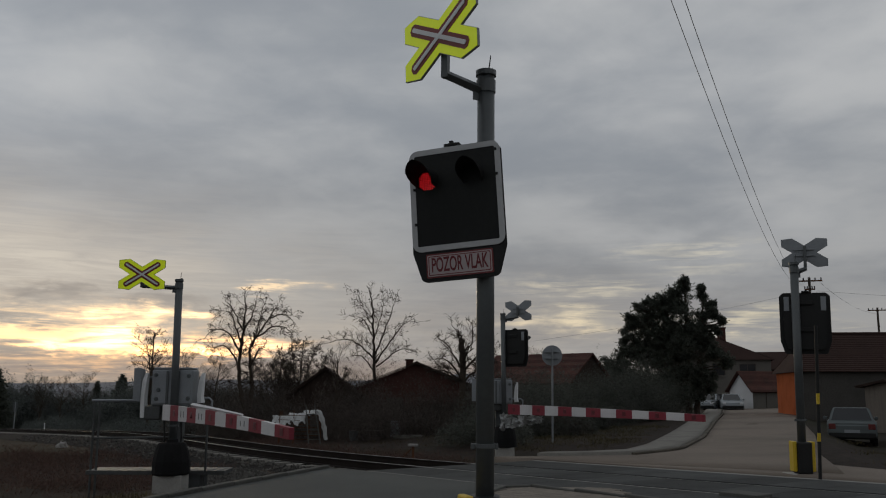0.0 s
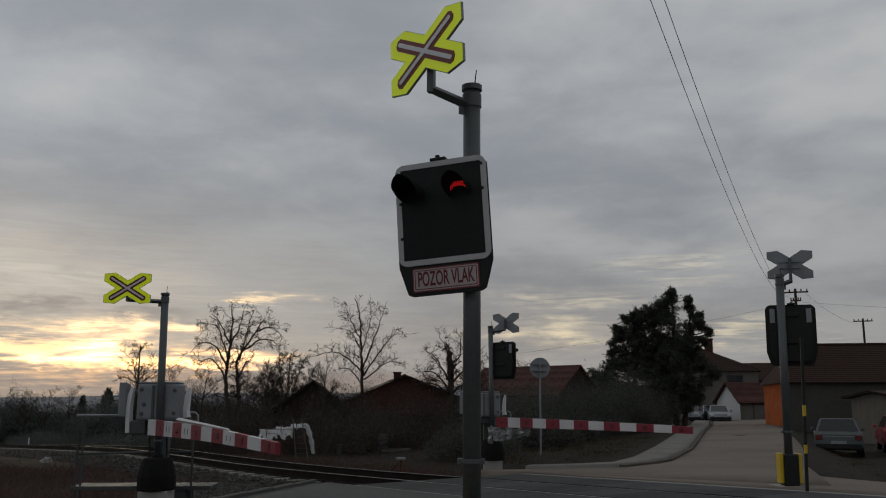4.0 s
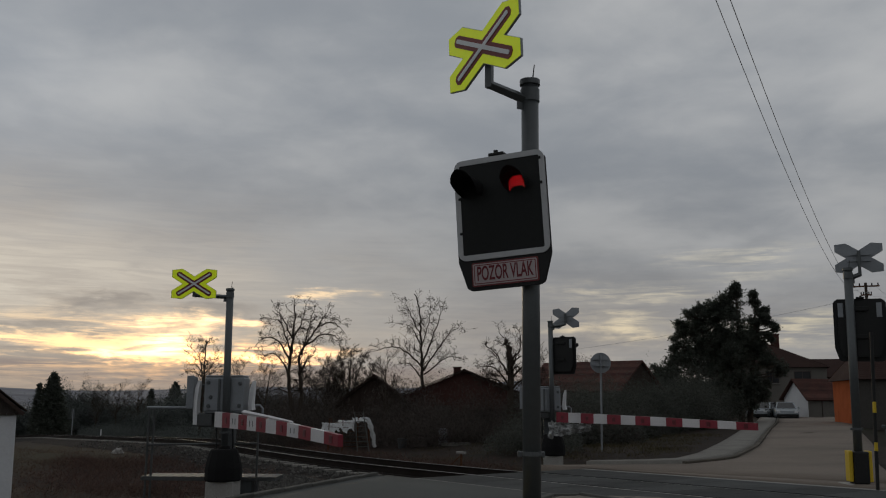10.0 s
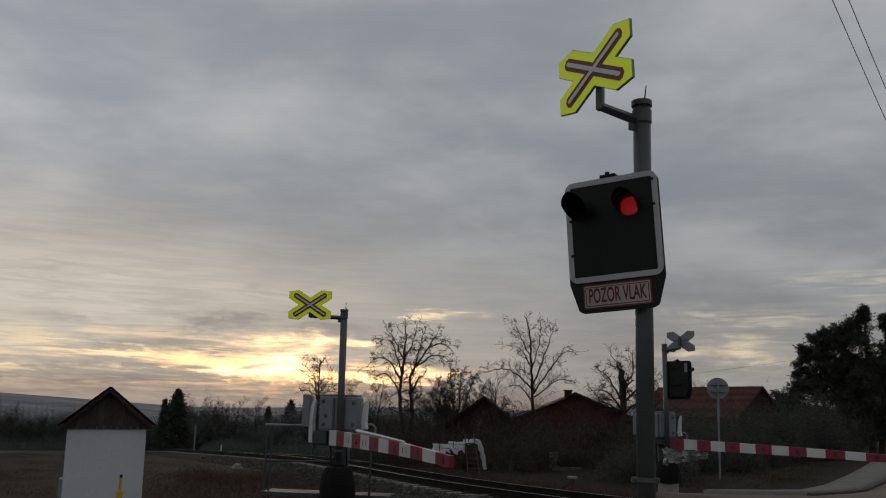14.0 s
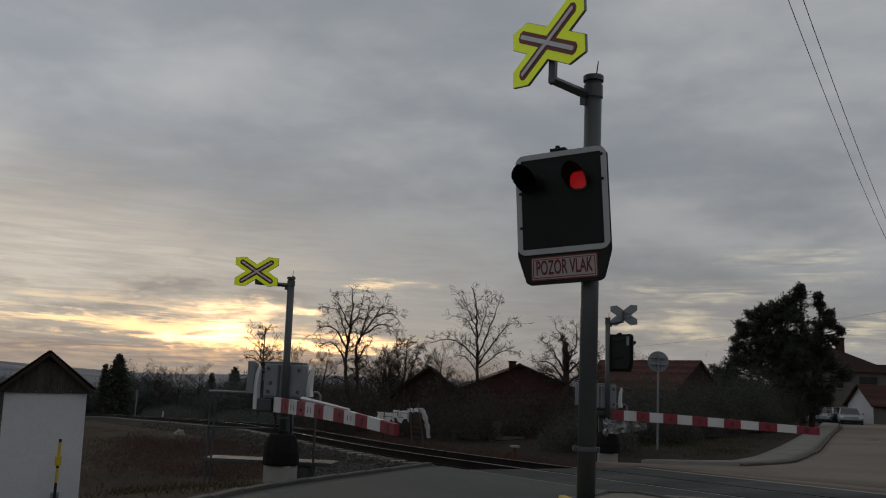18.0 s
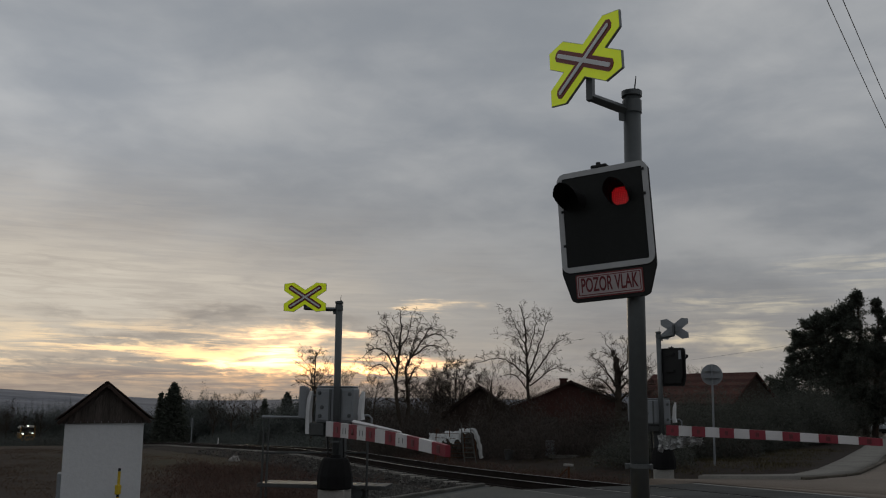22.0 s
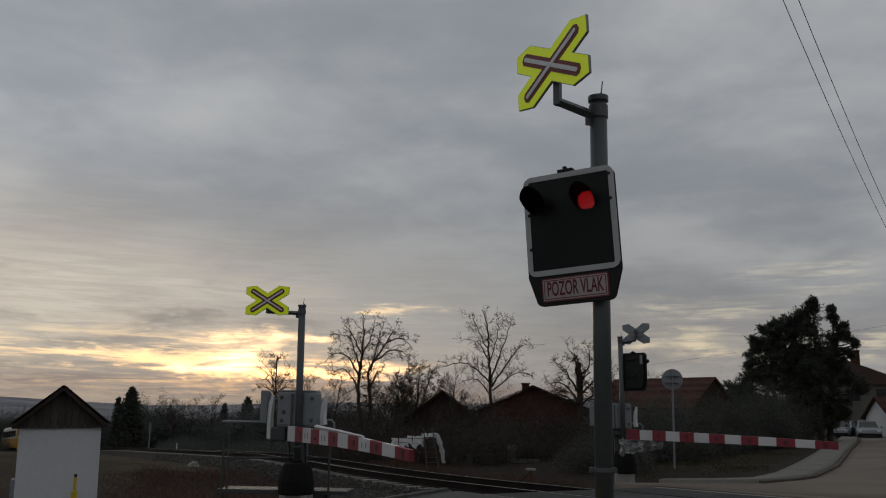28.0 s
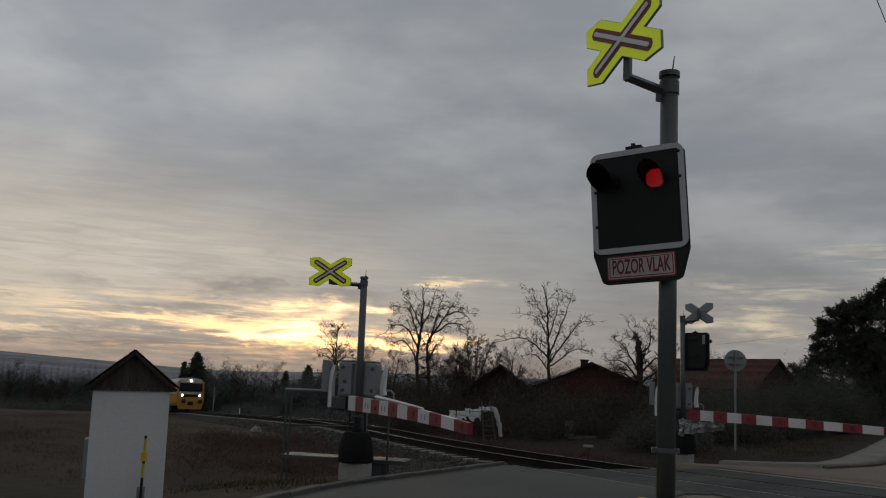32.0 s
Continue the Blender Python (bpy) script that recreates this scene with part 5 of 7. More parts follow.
def bare_tree(label, x, y, height, seed, spread=0.5, splits=6, leader=True, thick=0.14, lean=0.0, twigs=1.0, first=0.25):
    """A leafless tree: trunk, limbs and fine twigs, each thinner than what bears it."""
    rnd = random.Random(seed)
    root = thing("bare_tree", label, "tree", pose(x, y, ground_z(x, y) - 0.1, 0, lean, rnd.uniform(0, 360)), group="bare trees")
    trunk, limbs, fine = bmesh.new(), bmesh.new(), bmesh.new()

    def grow(bm, p, d, length, r, level):
        n = 7 if level == 0 else (5 if level == 1 else 4)
        pts, rad = [p.copy()], [r]
        for i in range(n):
            wob = 0.10 if level == 0 else 0.26
            d = (d + Vector((rnd.uniform(-wob, wob), rnd.uniform(-wob, wob), rnd.uniform(-0.05, 0.16 if level else 0.05)))).normalized()
            p = p + d * length / n
            pts.append(p.copy())
            rad.append(max(r * (1 - 0.8 * (i + 1) / n), 0.004))
        tube(bm, pts, rad, (8, 6, 4, 3, 3)[level], level < 2)
        return pts, rad

    def branches(pts, rad, level, length):
        if level > 3:
            return
        n = len(pts) - 1
        count = (splits * 2, splits, int(5 * twigs), int(4 * twigs))[level]
        for k in range(count):
            lo = first if level == 0 else 0.15
            f = lo + (1 - lo) * (k + rnd.random()) / count
            i = min(int(f * n), n - 1)
            p = pts[i].lerp(pts[i + 1], f * n - i)
            main = (pts[i + 1] - pts[i]).normalized()
            az = rnd.uniform(0, 2 * math.pi)
            side = Vector((math.cos(az), math.sin(az), 0.25))
            d = (main * (1 - spread) + side * spread * (1.2 if level else 1.25)).normalized()
            ln = length * rnd.uniform(0.35, 0.62) * (1.15 - 0.65 * f if level == 0 else 1.0)
            bm = (limbs, limbs, fine, fine)[level]
            q, qr = grow(bm, p, d, ln, max(rad[i] * 0.55, 0.006), level + 1)
            branches(q, qr, level + 1, ln)
    pts, rad = grow(trunk, Vector((0, 0, 0)), Vector((0, 0, 1)), height * 0.93, thick, 0)
    branches(pts, rad, 0, height * 0.85)
    part("trunk", trunk, BARK, root, flat=False)
    tagged(part("branchwork", limbs, BARK, root), "forking bare limbs", kind="stuff")
    part("twig_canopy", fine, TWIG, root)
    return root


def limbed_tree(label, x, y, seed, limbs, reach, splits, droop, blunt=0.15, fine=0.006, dense=1.0):
    """A leafless tree of given character: main limbs as (across, up) ways with a thickness, forking into twigs that bend down."""
    rnd = random.Random(seed)
    root = thing("bare_tree", label, "tree", pose(x, y, ground_z(x, y) - 0.1, 0, 0, math.degrees(math.atan2(-x, y))), group="bare trees")
    trunk, boughs = bmesh.new(), bmesh.new()
    verts, faces = [], []

    def twig(p, d, length, r, level):
        n = 4
        pts, rad = [p.copy()], [r]
        for i in range(n):
            d = (d + Vector((rnd.uniform(-0.3, 0.3), rnd.uniform(-0.3, 0.3), rnd.uniform(-0.22, 0.26) - droop * i / n))).normalized()
            p = p + d * length / n
            pts.append(p.copy())
            rad.append(max(r * (1 - 0.75 * (i + 1) / n), fine * 0.8))
        stick(verts, faces, pts, rad)
        if level < 3:
            for k in range(splits if level == 1 else splits - 1):
                f = rnd.uniform(0.2, 1.0) * (n - 0.01)
                i = int(f)
                q = pts[i].lerp(pts[i + 1], f - i)
                m = (pts[i + 1] - pts[i]).normalized()
                side = Vector((rnd.gauss(0, 1), rnd.gauss(0, 1), rnd.gauss(0.15, 0.7))).normalized()
                twig(q, (m * 0.6 + side * 0.75).normalized(), length * rnd.uniform(0.4, 0.7), max(r * 0.6, fine), level + 1)
    for k, limb in enumerate(limbs):
        *way, thick = limb
        depth = 0.0 if k == 0 else rnd.uniform(-1.0, 1.0) * (0.25 if k < 3 else 0.9)
        m = len(way)
        ctrl = [(a, depth * (i / (m - 1)) ** 1.2 + rnd.uniform(-0.05, 0.05) * (i > 0), b) for i, (a, b) in enumerate(way)]
        line = curve_points(ctrl, 0.22)
        n = len(line) - 1
        rad = [thick * (1 - (1 - blunt if k == 0 else 0.86) * i / n) for i in range(n + 1)]
        line = [p + Vector((rnd.uniform(-1, 1), rnd.uniform(-1, 1), rnd.uniform(-1, 1))) * 0.035 for p in line]
        tube(trunk if k == 0 else boughs, line, rad, 8 if k == 0 else 6)
        count = int((n * (0.4 if k == 0 else 0.95) + 3) * dense)
        for q in range(count):
            f = (0.45 if k == 0 else 0.2) + (0.55 if k == 0 else 0.8) * (q + rnd.random()) / count
            i = min(int(f * n), n - 1)
            d = (line[i + 1] - line[i]).normalized()
            side = Vector((rnd.gauss(0, 1), rnd.gauss(0, 1), rnd.gauss(0.35, 0.7))).normalized()
            twig(line[i], (d * 0.55 + side * 0.8).normalized(), reach * rnd.uniform(0.5, 1.1) * (1.1 - 0.4 * f), max(rad[i] * 0.4, 0.011), 1)
    part("trunk", trunk, BARK, root, flat=False)
    tagged(part("branchwork", boughs, BARK, root, flat=False), "forking bare limbs", kind="stuff")
    part("twig_canopy", stick_mesh("twigs", verts, faces, TWIG), None, root)
    return root


def conifer(label, x, y, height, radius, seed, layers=26, per=13, name="spruce_tree", shape=1.0, base=0.05, tuft=0.5):
    """An evergreen: trunk, drooping boughs, and needle sprays as many small blades."""
    rnd = random.Random(seed)
    root = thing(name, label, "tree", pose(x, y, ground_z(x, y) - 0.1, 0, 0, rnd.uniform(0, 360)), group="evergreen trees")
    bm = bmesh.new()
    tube(bm, [(0, 0, 0), (0.05, 0, height * 0.5), (0, 0.04, height * 0.97)], [0.16, 0.1, 0.02], 8)
    part("trunk", bm, BARK, root)
    wood_v, wood_f = [], []
    verts, faces = [], []
    for k in range(layers):
        f = base + (1 - base) * (k + rnd.random() * 0.7) / layers
        z = height * f
        reach = radius * ((1 - f) ** shape) + 0.12
        for q in range(per):
            a = rnd.uniform(0, 2 * math.pi)
            ln = reach * rnd.uniform(0.6, 1.12)
            tip = Vector((math.cos(a) * ln, math.sin(a) * ln, z - ln * 0.12 + rnd.uniform(-0.1, 0.25)))
            b0 = Vector((0, 0, z))
            stick(wood_v, wood_f, [b0, b0.lerp(tip, 0.6) + Vector((0, 0, 0.05)), tip], [0.025, 0.014, 0.005])
            m = int(7 + ln * 7)
            for w in range(m):
                g = rnd.uniform(0.2, 1.05)
                c = b0.lerp(tip, g) + Vector((rnd.gauss(0, 0.09), rnd.gauss(0, 0.09), rnd.gauss(0.02, 0.08))) * (1 + ln * 0.35)
                s = tuft * rnd.uniform(0.35, 0.8)
                d1 = Vector((rnd.uniform(-1, 1), rnd.uniform(-1, 1), rnd.uniform(-0.4, 0.7))).normalized() * s
                d2 = Vector((rnd.uniform(-1, 1), rnd.uniform(-1, 1), rnd.uniform(-1, 1))).normalized() * s * 0.32
                i = len(verts)
                verts += [c - d1 * 0.5, c + d2, c + d1 * 0.6, c - d2]
                faces.append((i, i + 1, i + 2, i + 3))
    part("branchwork", stick_mesh("branchwork", wood_v, wood_f, BARK), None, root)
    me = bpy.data.meshes.new("needles")
    me.from_pydata(verts, [], faces)
    me.materials.append(NEEDLE)
    part("foliage", me, None, root)
    return root


def pine(label, x, y, yaw, lobes, seed, trunks, density=1.0):
    """An old pine group: leaning trunks, boughs out to uneven lobes, each bough set with needle tufts."""
    rnd = random.Random(seed)
    root = thing("pine_tree", label, "tree", pose(x, y, ground_z(x, y) - 0.1, 0, 0, yaw), group="evergreen trees")
    for tx, ty, h in trunks:
        bm = bmesh.new()
        tube(bm, [(tx * 0.4, ty * 0.4, 0), (tx * 0.7, ty * 0.7 + 0.05, h * 0.5), (tx, ty, h)], [0.2, 0.13, 0.03], 9)
        part("trunk", bm, BARK, root)
    wood_v, wood_f = [], []
    rng = np.random.default_rng(seed)
    bases, sides, tips = [], [], []
    extra = []
    for lx, ly, lz, r in lobes:
        for k in range(2):
            extra.append((lx + rnd.uniform(-0.8, 0.8) * r, ly + rnd.uniform(-1.2, 1.2) * r, lz + rnd.uniform(-0.9, 0.35) * r, r * rnd.uniform(0.45, 0.75)))
    for lx, ly, lz, r in list(lobes) + extra:
        tx, ty, h = min(trunks, key=lambda q: (q[0] - lx) ** 2 + (0 if q[2] > lz - 0.6 else 9))
        f = min(max((lz - r * 0.8) / h, 0.1), 0.95)
        b0 = Vector((tx * (0.4 + 0.6 * f), ty * (0.4 + 0.6 * f), f * h))
        c0 = Vector((lx, ly, lz))
        stick(wood_v, wood_f, [b0, b0.lerp(c0, 0.5) + Vector((0, 0, -0.08)), c0], [0.06, 0.04, 0.02])
        for k in range(int(46 * r * r * density) + 12):
            d = Vector((rnd.gauss(0, 1), rnd.gauss(0, 1), rnd.gauss(0.25, 0.8)))
            d = d.normalized() * r * rnd.uniform(0.3, 1.12)
            tip = c0 + d
            stick(wood_v, wood_f, [c0 + d * 0.1, c0 + d * 0.6 + Vector((0, 0, -0.04)), tip], [0.014, 0.009, 0.004])
            m = rnd.randint(20, 34)
            size = rnd.uniform(0.16, 0.32)
            v = unit(rng.normal((0, 0, 0.35), (1, 1, 0.8), (m, 3)))
            c = np.array(tip) + v * size * rng.uniform(0.1, 0.7, (m, 1)) - np.array(d.normalized()) * size * rng.uniform(0, 1.3, (m, 1))
            bases.append(c)
            sides.append(unit(np.cross(v, rng.uniform(-1, 1, (m, 3)))) * rng.uniform(0.02, 0.055, (m, 1)))
            tips.append(c + v * rng.uniform(0.10, 0.22, (m, 1)))
    part("branchwork", stick_mesh("branchwork", wood_v, wood_f, BARK), None, root)
    me = blade_mesh("needles", np.concatenate(bases), np.concatenate(sides), np.concatenate(tips), NEEDLE)
    part("foliage", me, None, root)
    return root


def blade_mesh(name, base, side, tip, mat):
    """Many small three-cornered blades as one mesh, from arrays of their middle, half-width and tip."""
    n = len(base)
    co = np.empty((n, 3, 3), dtype=np.float32)
    co[:, 0], co[:, 1], co[:, 2] = base - side, base + side, tip
    me = bpy.data.meshes.new(name)
    me.vertices.add(3 * n)
    me.vertices.foreach_set("co", co.ravel())
    me.loops.add(3 * n)
    me.loops.foreach_set("vertex_index", np.arange(3 * n, dtype=np.int32))
    me.polygons.add(n)
    me.polygons.foreach_set("loop_start", np.arange(0, 3 * n, 3, dtype=np.int32))
    me.update(calc_edges=True)
    me.materials.append(mat)
    return me


def unit(v):
    return v / np.maximum(np.linalg.norm(v, axis=1, keepdims=True), 1e-6)


def shrub_mass(name, label, spots, seed, mat=None, density=520, blade=(0.25, 0.75), wide=(0.012, 0.07), up=1.0, lumps=0.0):
    """A thicket: thin stems and many small blades, one uneven mass."""
    rng = np.random.default_rng(seed)
    bases, sides, tips = [], [], []
    for x, y, r, h in spots:
        n = int(density * r * h / 4)
        if n < 1:
            continue
        a, q = rng.uniform(0, 2 * math.pi, n), np.sqrt(rng.random(n))
        px, py = x + r * q * np.cos(a), y + r * q * np.sin(a)
        top = h * (1 - 0.55 * q * q) * rng.uniform(0.55, 1.05, n)
        if lumps:
            top *= 1 + lumps * 0.5 * (np.sin(px * 2.9 + h * 3) * np.sin(py * 2.3 + x) + 0.6 * np.sin(px * 6.1 - py * 4.7))
        z = surf_z(x, y) - 0.05 + rng.random(n) ** 0.8 * top
        k = 0.35 + 0.6 * (1 - up)
        d = unit(np.stack((rng.normal(0, k, n), rng.normal(0, k, n), rng.uniform(0.3 - 1.1 * (1 - up), 1, n)), 1)) * rng.uniform(*blade, (n, 1))
        w = unit(np.stack((rng.uniform(-1, 1, n), rng.uniform(-1, 1, n), rng.uniform(-0.3, 0.3, n)), 1)) * rng.uniform(*wide, (n, 1))
        c = np.stack((px, py, z), 1)
        bases.append(c)
        sides.append(w)
        tips.append(c + d)
    me = blade_mesh(name, np.concatenate(bases), np.concatenate(sides), np.concatenate(tips), mat or HEDGE)
    return thing(name, label, "shrubs", kind="stuff", data=me)


# ---------------------------------------------------------------- houses
def house(label, x, y, yaw, w, d, eave, ridge, wall_mat, roof_mat, gable_mat=None, openings=(), chimney=None, sink=0.6, rows=10, over=0.3, hip=0.0):
    """A gabled house: its front gable faces -y before it is turned; w across the gable, d deep."""
    root = thing("house", label, "house", pose(x, y, ground_z(x, y), 0, 0, yaw))
    bm = bmesh.new()
    if hip:
        box(bm, -w / 2, 0, -sink, w / 2, d, eave)
    else:
        prism(bm, [(-w / 2, -sink), (w / 2, -sink), (w / 2, eave), (0, ridge), (-w / 2, eave)], 0, d)
    part("wall", bm, wall_mat, root)
    if gable_mat:
        bm = bmesh.new()
        prism(bm, [(-w / 2 + 0.01, -sink), (w / 2 - 0.01, -sink), (w / 2 - 0.01, eave)] + ([] if hip else [(0, ridge - 0.02)]) + [(-w / 2 + 0.01, eave)], -0.03, -0.004)
        part("gable_wall", bm, gable_mat, root)
    if hip:
        drop = (ridge - eave) / (w / 2)
        e, z = w / 2 + over, eave - over * drop
        bm = bmesh.new()
        low = [bm.verts.new(v) for v in ((-e, -over, z), (e, -over, z), (e, d + over, z), (-e, d + over, z))]
        r0, r1 = bm.verts.new((0, hip, ridge)), bm.verts.new((0, d + over, ridge))
        for f in ((low[0], low[1], r0), (low[1], low[2], r1, r0), (low[3], low[0], r0, r1), (low[2], low[3], r1), (low[3], low[2], low[1], low[0])):
            bm.faces.new(f)
        bmesh.ops.recalc_face_normals(bm, faces=bm.faces)
        slope = part("roof", bm, roof_mat, root)
        # courses of tiles, each a lath's height proud of the one above
        for sx in (-1, 1):
            for r in range(rows * 2):
                f0, f1 = r / (rows * 2), (r + 1) / (rows * 2)
                bm = bmesh.new()
                vs = []
                for f, lift in ((f0, 0.012), (f1, 0.045)):
                    for y in (hip * (1 - f) - over * f, d + over):
                        vs.append(bm.verts.new((sx * e * f, y, ridge + (z - ridge) * f + lift)))
                bm.faces.new((vs[0], vs[1], vs[3], vs[2]))
                q = [bm.verts.new((v.co.x, v.co.y, v.co.z - 0.04)) for v in (vs[2], vs[3])]
                bm.faces.new((vs[2], vs[3], q[1], q[0]))
                part("tile_course", bm, roof_mat, slope)
    ang = math.atan2(ridge - eave, w / 2)
    ln = math.hypot(w / 2, ridge - eave) + over
    for sx in () if hip else (-1, 1):
        mm0 = Matrix.Translation((0, 0, ridge + 0.05)) @ Matrix.Rotation(ang * sx, 4, "Y")
        bm = bmesh.new()
        a, b = (0, ln) if sx > 0 else (-ln, 0)
        box(bm, a, -over, -0.03, b, d + over, 0.02, 0, mm0)
        slope = part("roof", bm, roof_mat, root)
        for r in range(rows):
            bm = bmesh.new()
            q0, q1 = ln * r / rows, ln * (r + 1.12) / rows
            mm = mm0 @ Matrix.Translation((0, 0, 0.03)) @ Matrix.Rotation(radians(-0.7 * sx), 4, "Y")
            a, b = (q0, q1) if sx > 0 else (-q1, -q0)
            box(bm, a, -over - 0.02, 0, b, d + over + 0.02, 0.035, 0, mm)
            part("tile_course", bm, roof_mat, slope)
    bm = bmesh.new()
    tube(bm, [(0, hip or -over, ridge + 0.05), (0, d + over, ridge + 0.05)], [0.09, 0.09], 8)
    part("ridge", bm, roof_mat, root)
    if chimney:
        cx, cy, cz, cw = chimney
        bm = bmesh.new()
        box(bm, cx - cw, cy - cw, ridge - 0.9, cx + cw, cy + cw, ridge + cz, 0.01)
        box(bm, cx - cw - 0.05, cy - cw - 0.05, ridge + cz, cx + cw + 0.05, cy + cw + 0.05, ridge + cz + 0.08, 0.01)
        part("chimney", bm, BRICK, root)
    for side, u, z, ow, oh, mt in openings:
        win = None
        if side == "front":
            loc, rot = (u, -0.035, z), (0, 0, 0)
        elif side == "left":
            loc, rot = (-w / 2 - 0.005, u, z), (0, 0, -90)
        else:
            loc, rot = (w / 2 + 0.005, u, z), (0, 0, 90)
        bm = bmesh.new()
        ring_prism(bm, rounded(ow + 0.12, oh + 0.12, 0.01, 1), rounded(ow, oh, 0.01, 1), -0.05, 0.0)
        win = part("window" if mt is WINDOW else "door", bm, OLD_WOOD, root, loc=loc, rot=rot)
        bm = bmesh.new()
        box(bm, -ow / 2, -0.02, -oh / 2, ow / 2, -0.005, oh / 2)
        part("pane" if mt is WINDOW else "door_leaf", bm, mt, win)
        if mt is WINDOW:
            bm = bmesh.new()
            box(bm, -0.02, -0.035, -oh / 2, 0.02, -0.02, oh / 2)
            part("mullion", bm, OLD_WOOD, win)
            bm = bmesh.new()
            box(bm, -ow / 2 - 0.1, -0.1, -oh / 2 - 0.1, ow / 2 + 0.1, 0.0, -oh / 2 - 0.06)
            part("sill", bm, CONCRETE, win)
    return root


# ---------------------------------------------------------------- cars
def car(label, x, y, yaw, paint, group="parked cars"):
    """A small hatchback: body, glasshouse, windows, lamps, wheels. Its nose points to -y."""
    root = thing("car", label, "car", pose(x, y, max(surf_z(x, y), ground_z(x, y) - 0.8) + 0.03 if y < 60 else ground_z(x, y) - 0.16, 0, 0, yaw), group=group)
    L, W = 3.95, 1.66
    side = [(-L / 2, 0.42), (-L / 2 + 0.05, 0.72), (-L / 2 + 0.95, 0.88), (-0.2, 0.93), (L / 2 - 0.15, 0.95), (L / 2, 0.8), (L / 2 + 0.02, 0.38), (L / 2 - 0.1, 0.26), (-L / 2 + 0.1, 0.24)]
    bm = bmesh.new()
    prism(bm, side, -W / 2, W / 2, 0.05)
    bmesh.ops.rotate(bm, cent=(0, 0, 0), matrix=Matrix.Rotation(radians(90), 3, "Z"), verts=bm.verts)
    part("body", bm, paint, root)
    bm = bmesh.new()
    low = [(-W / 2 + 0.06, -0.95, 0.90), (W / 2 - 0.06, -0.95, 0.90), (W / 2 - 0.06, L / 2 - 0.12, 0.92), (-W / 2 + 0.06, L / 2 - 0.12, 0.92)]
    top = [(-W / 2 + 0.22, -0.25, 1.38), (W / 2 - 0.22, -0.25, 1.38), (W / 2 - 0.22, L / 2 - 0.55, 1.40), (-W / 2 + 0.22, L / 2 - 0.55, 1.40)]
    a, b = [bm.verts.new(p) for p in low], [bm.verts.new(p) for p in top]
    bm.faces.new(b)
    for i in range(4):
        bm.faces.new((a[i], a[(i + 1) % 4], b[(i + 1) % 4], b[i]))
    bmesh.ops.recalc_face_normals(bm, faces=bm.faces)
    bmesh.ops.bevel(bm, geom=list(bm.edges), offset=0.04, segments=2, affect="EDGES")
    part("cabin", bm, paint, root)

    def pane(name, i, j, inset=0.12):
        q = [Vector(low[i]), Vector(low[j]), Vector(top[j]), Vector(top[i])]
        c = sum(q, Vector()) / 4
        nrm = (q[1] - q[0]).cross(q[3] - q[0]).normalized()
        if nrm.dot(c - Vector((0, 0.4, 1.0))) < 0:
            nrm = -nrm
        bm = bmesh.new()
        f = [bm.verts.new(p.lerp(c, inset) + nrm * 0.008) for p in q]
        g = [bm.verts.new(p.lerp(c, inset) - nrm * 0.02) for p in q]
        bm.faces.new(f)
        for k in range(4):
            bm.faces.new((f[k], g[k], g[(k + 1) % 4], f[(k + 1) % 4]))
        bmesh.ops.recalc_face_normals(bm, faces=bm.faces)
        part(name, bm, WINDOW, root)
    pane("windscreen", 0, 1)
    pane("side_window", 1, 2)
    pane("rear_window", 2, 3)
    pane("side_window", 3, 0)
    for sx in (-1, 1):
        for wy in (-1.2, 1.25):
            bm = bmesh.new()
            tube(bm, [(sx * (W / 2 - 0.17), wy, 0.29), (sx * (W / 2 + 0.005), wy, 0.29)], [0.29, 0.29], 20)
            wh = part("wheel", bm, TYRE, root)
            bm = bmesh.new()
            tube(bm, [(sx * (W / 2 - 0.02), wy, 0.29), (sx * (W / 2 + 0.015), wy, 0.29)], [0.18, 0.17], 16)
            part("rim", bm, GALV, wh)
        bm = bmesh.new()
        box(bm, sx * (W / 2 - 0.2) - 0.13, -L / 2 - 0.02, 0.6, sx * (W / 2 - 0.2) + 0.13, -L / 2 + 0.06, 0.74, 0.02)
        part("headlight", bm, WHITE, root)
        bm = bmesh.new()
        box(bm, sx * (W / 2 - 0.17) - 0.12, L / 2 - 0.06, 0.62, sx * (W / 2 - 0.17) + 0.12, L / 2 + 0.02, 0.82, 0.02)
        part("tail_light", bm, LAMP_GLASS, root)
        bm = bmesh.new()
        box(bm, sx * (W / 2 + 0.08) - 0.07, -0.75, 0.9, sx * (W / 2 + 0.08) + 0.07, -0.62, 1.02, 0.02)
        part("mirror", bm, paint, root)
    for yy in (-L / 2 - 0.03, L / 2 - 0.03):
        bm = bmesh.new()
        box(bm, -W / 2 + 0.05, yy, 0.32, W / 2 - 0.05, yy + 0.06, 0.5, 0.02)
        part("bumper", bm, BLACK, root)
    bm = bmesh.new()
    box(bm, -0.26, L / 2 + 0.018, 0.5, 0.26, L / 2 + 0.028, 0.61)
    part("number_plate", bm, SIGN_BACK, root)
    return root


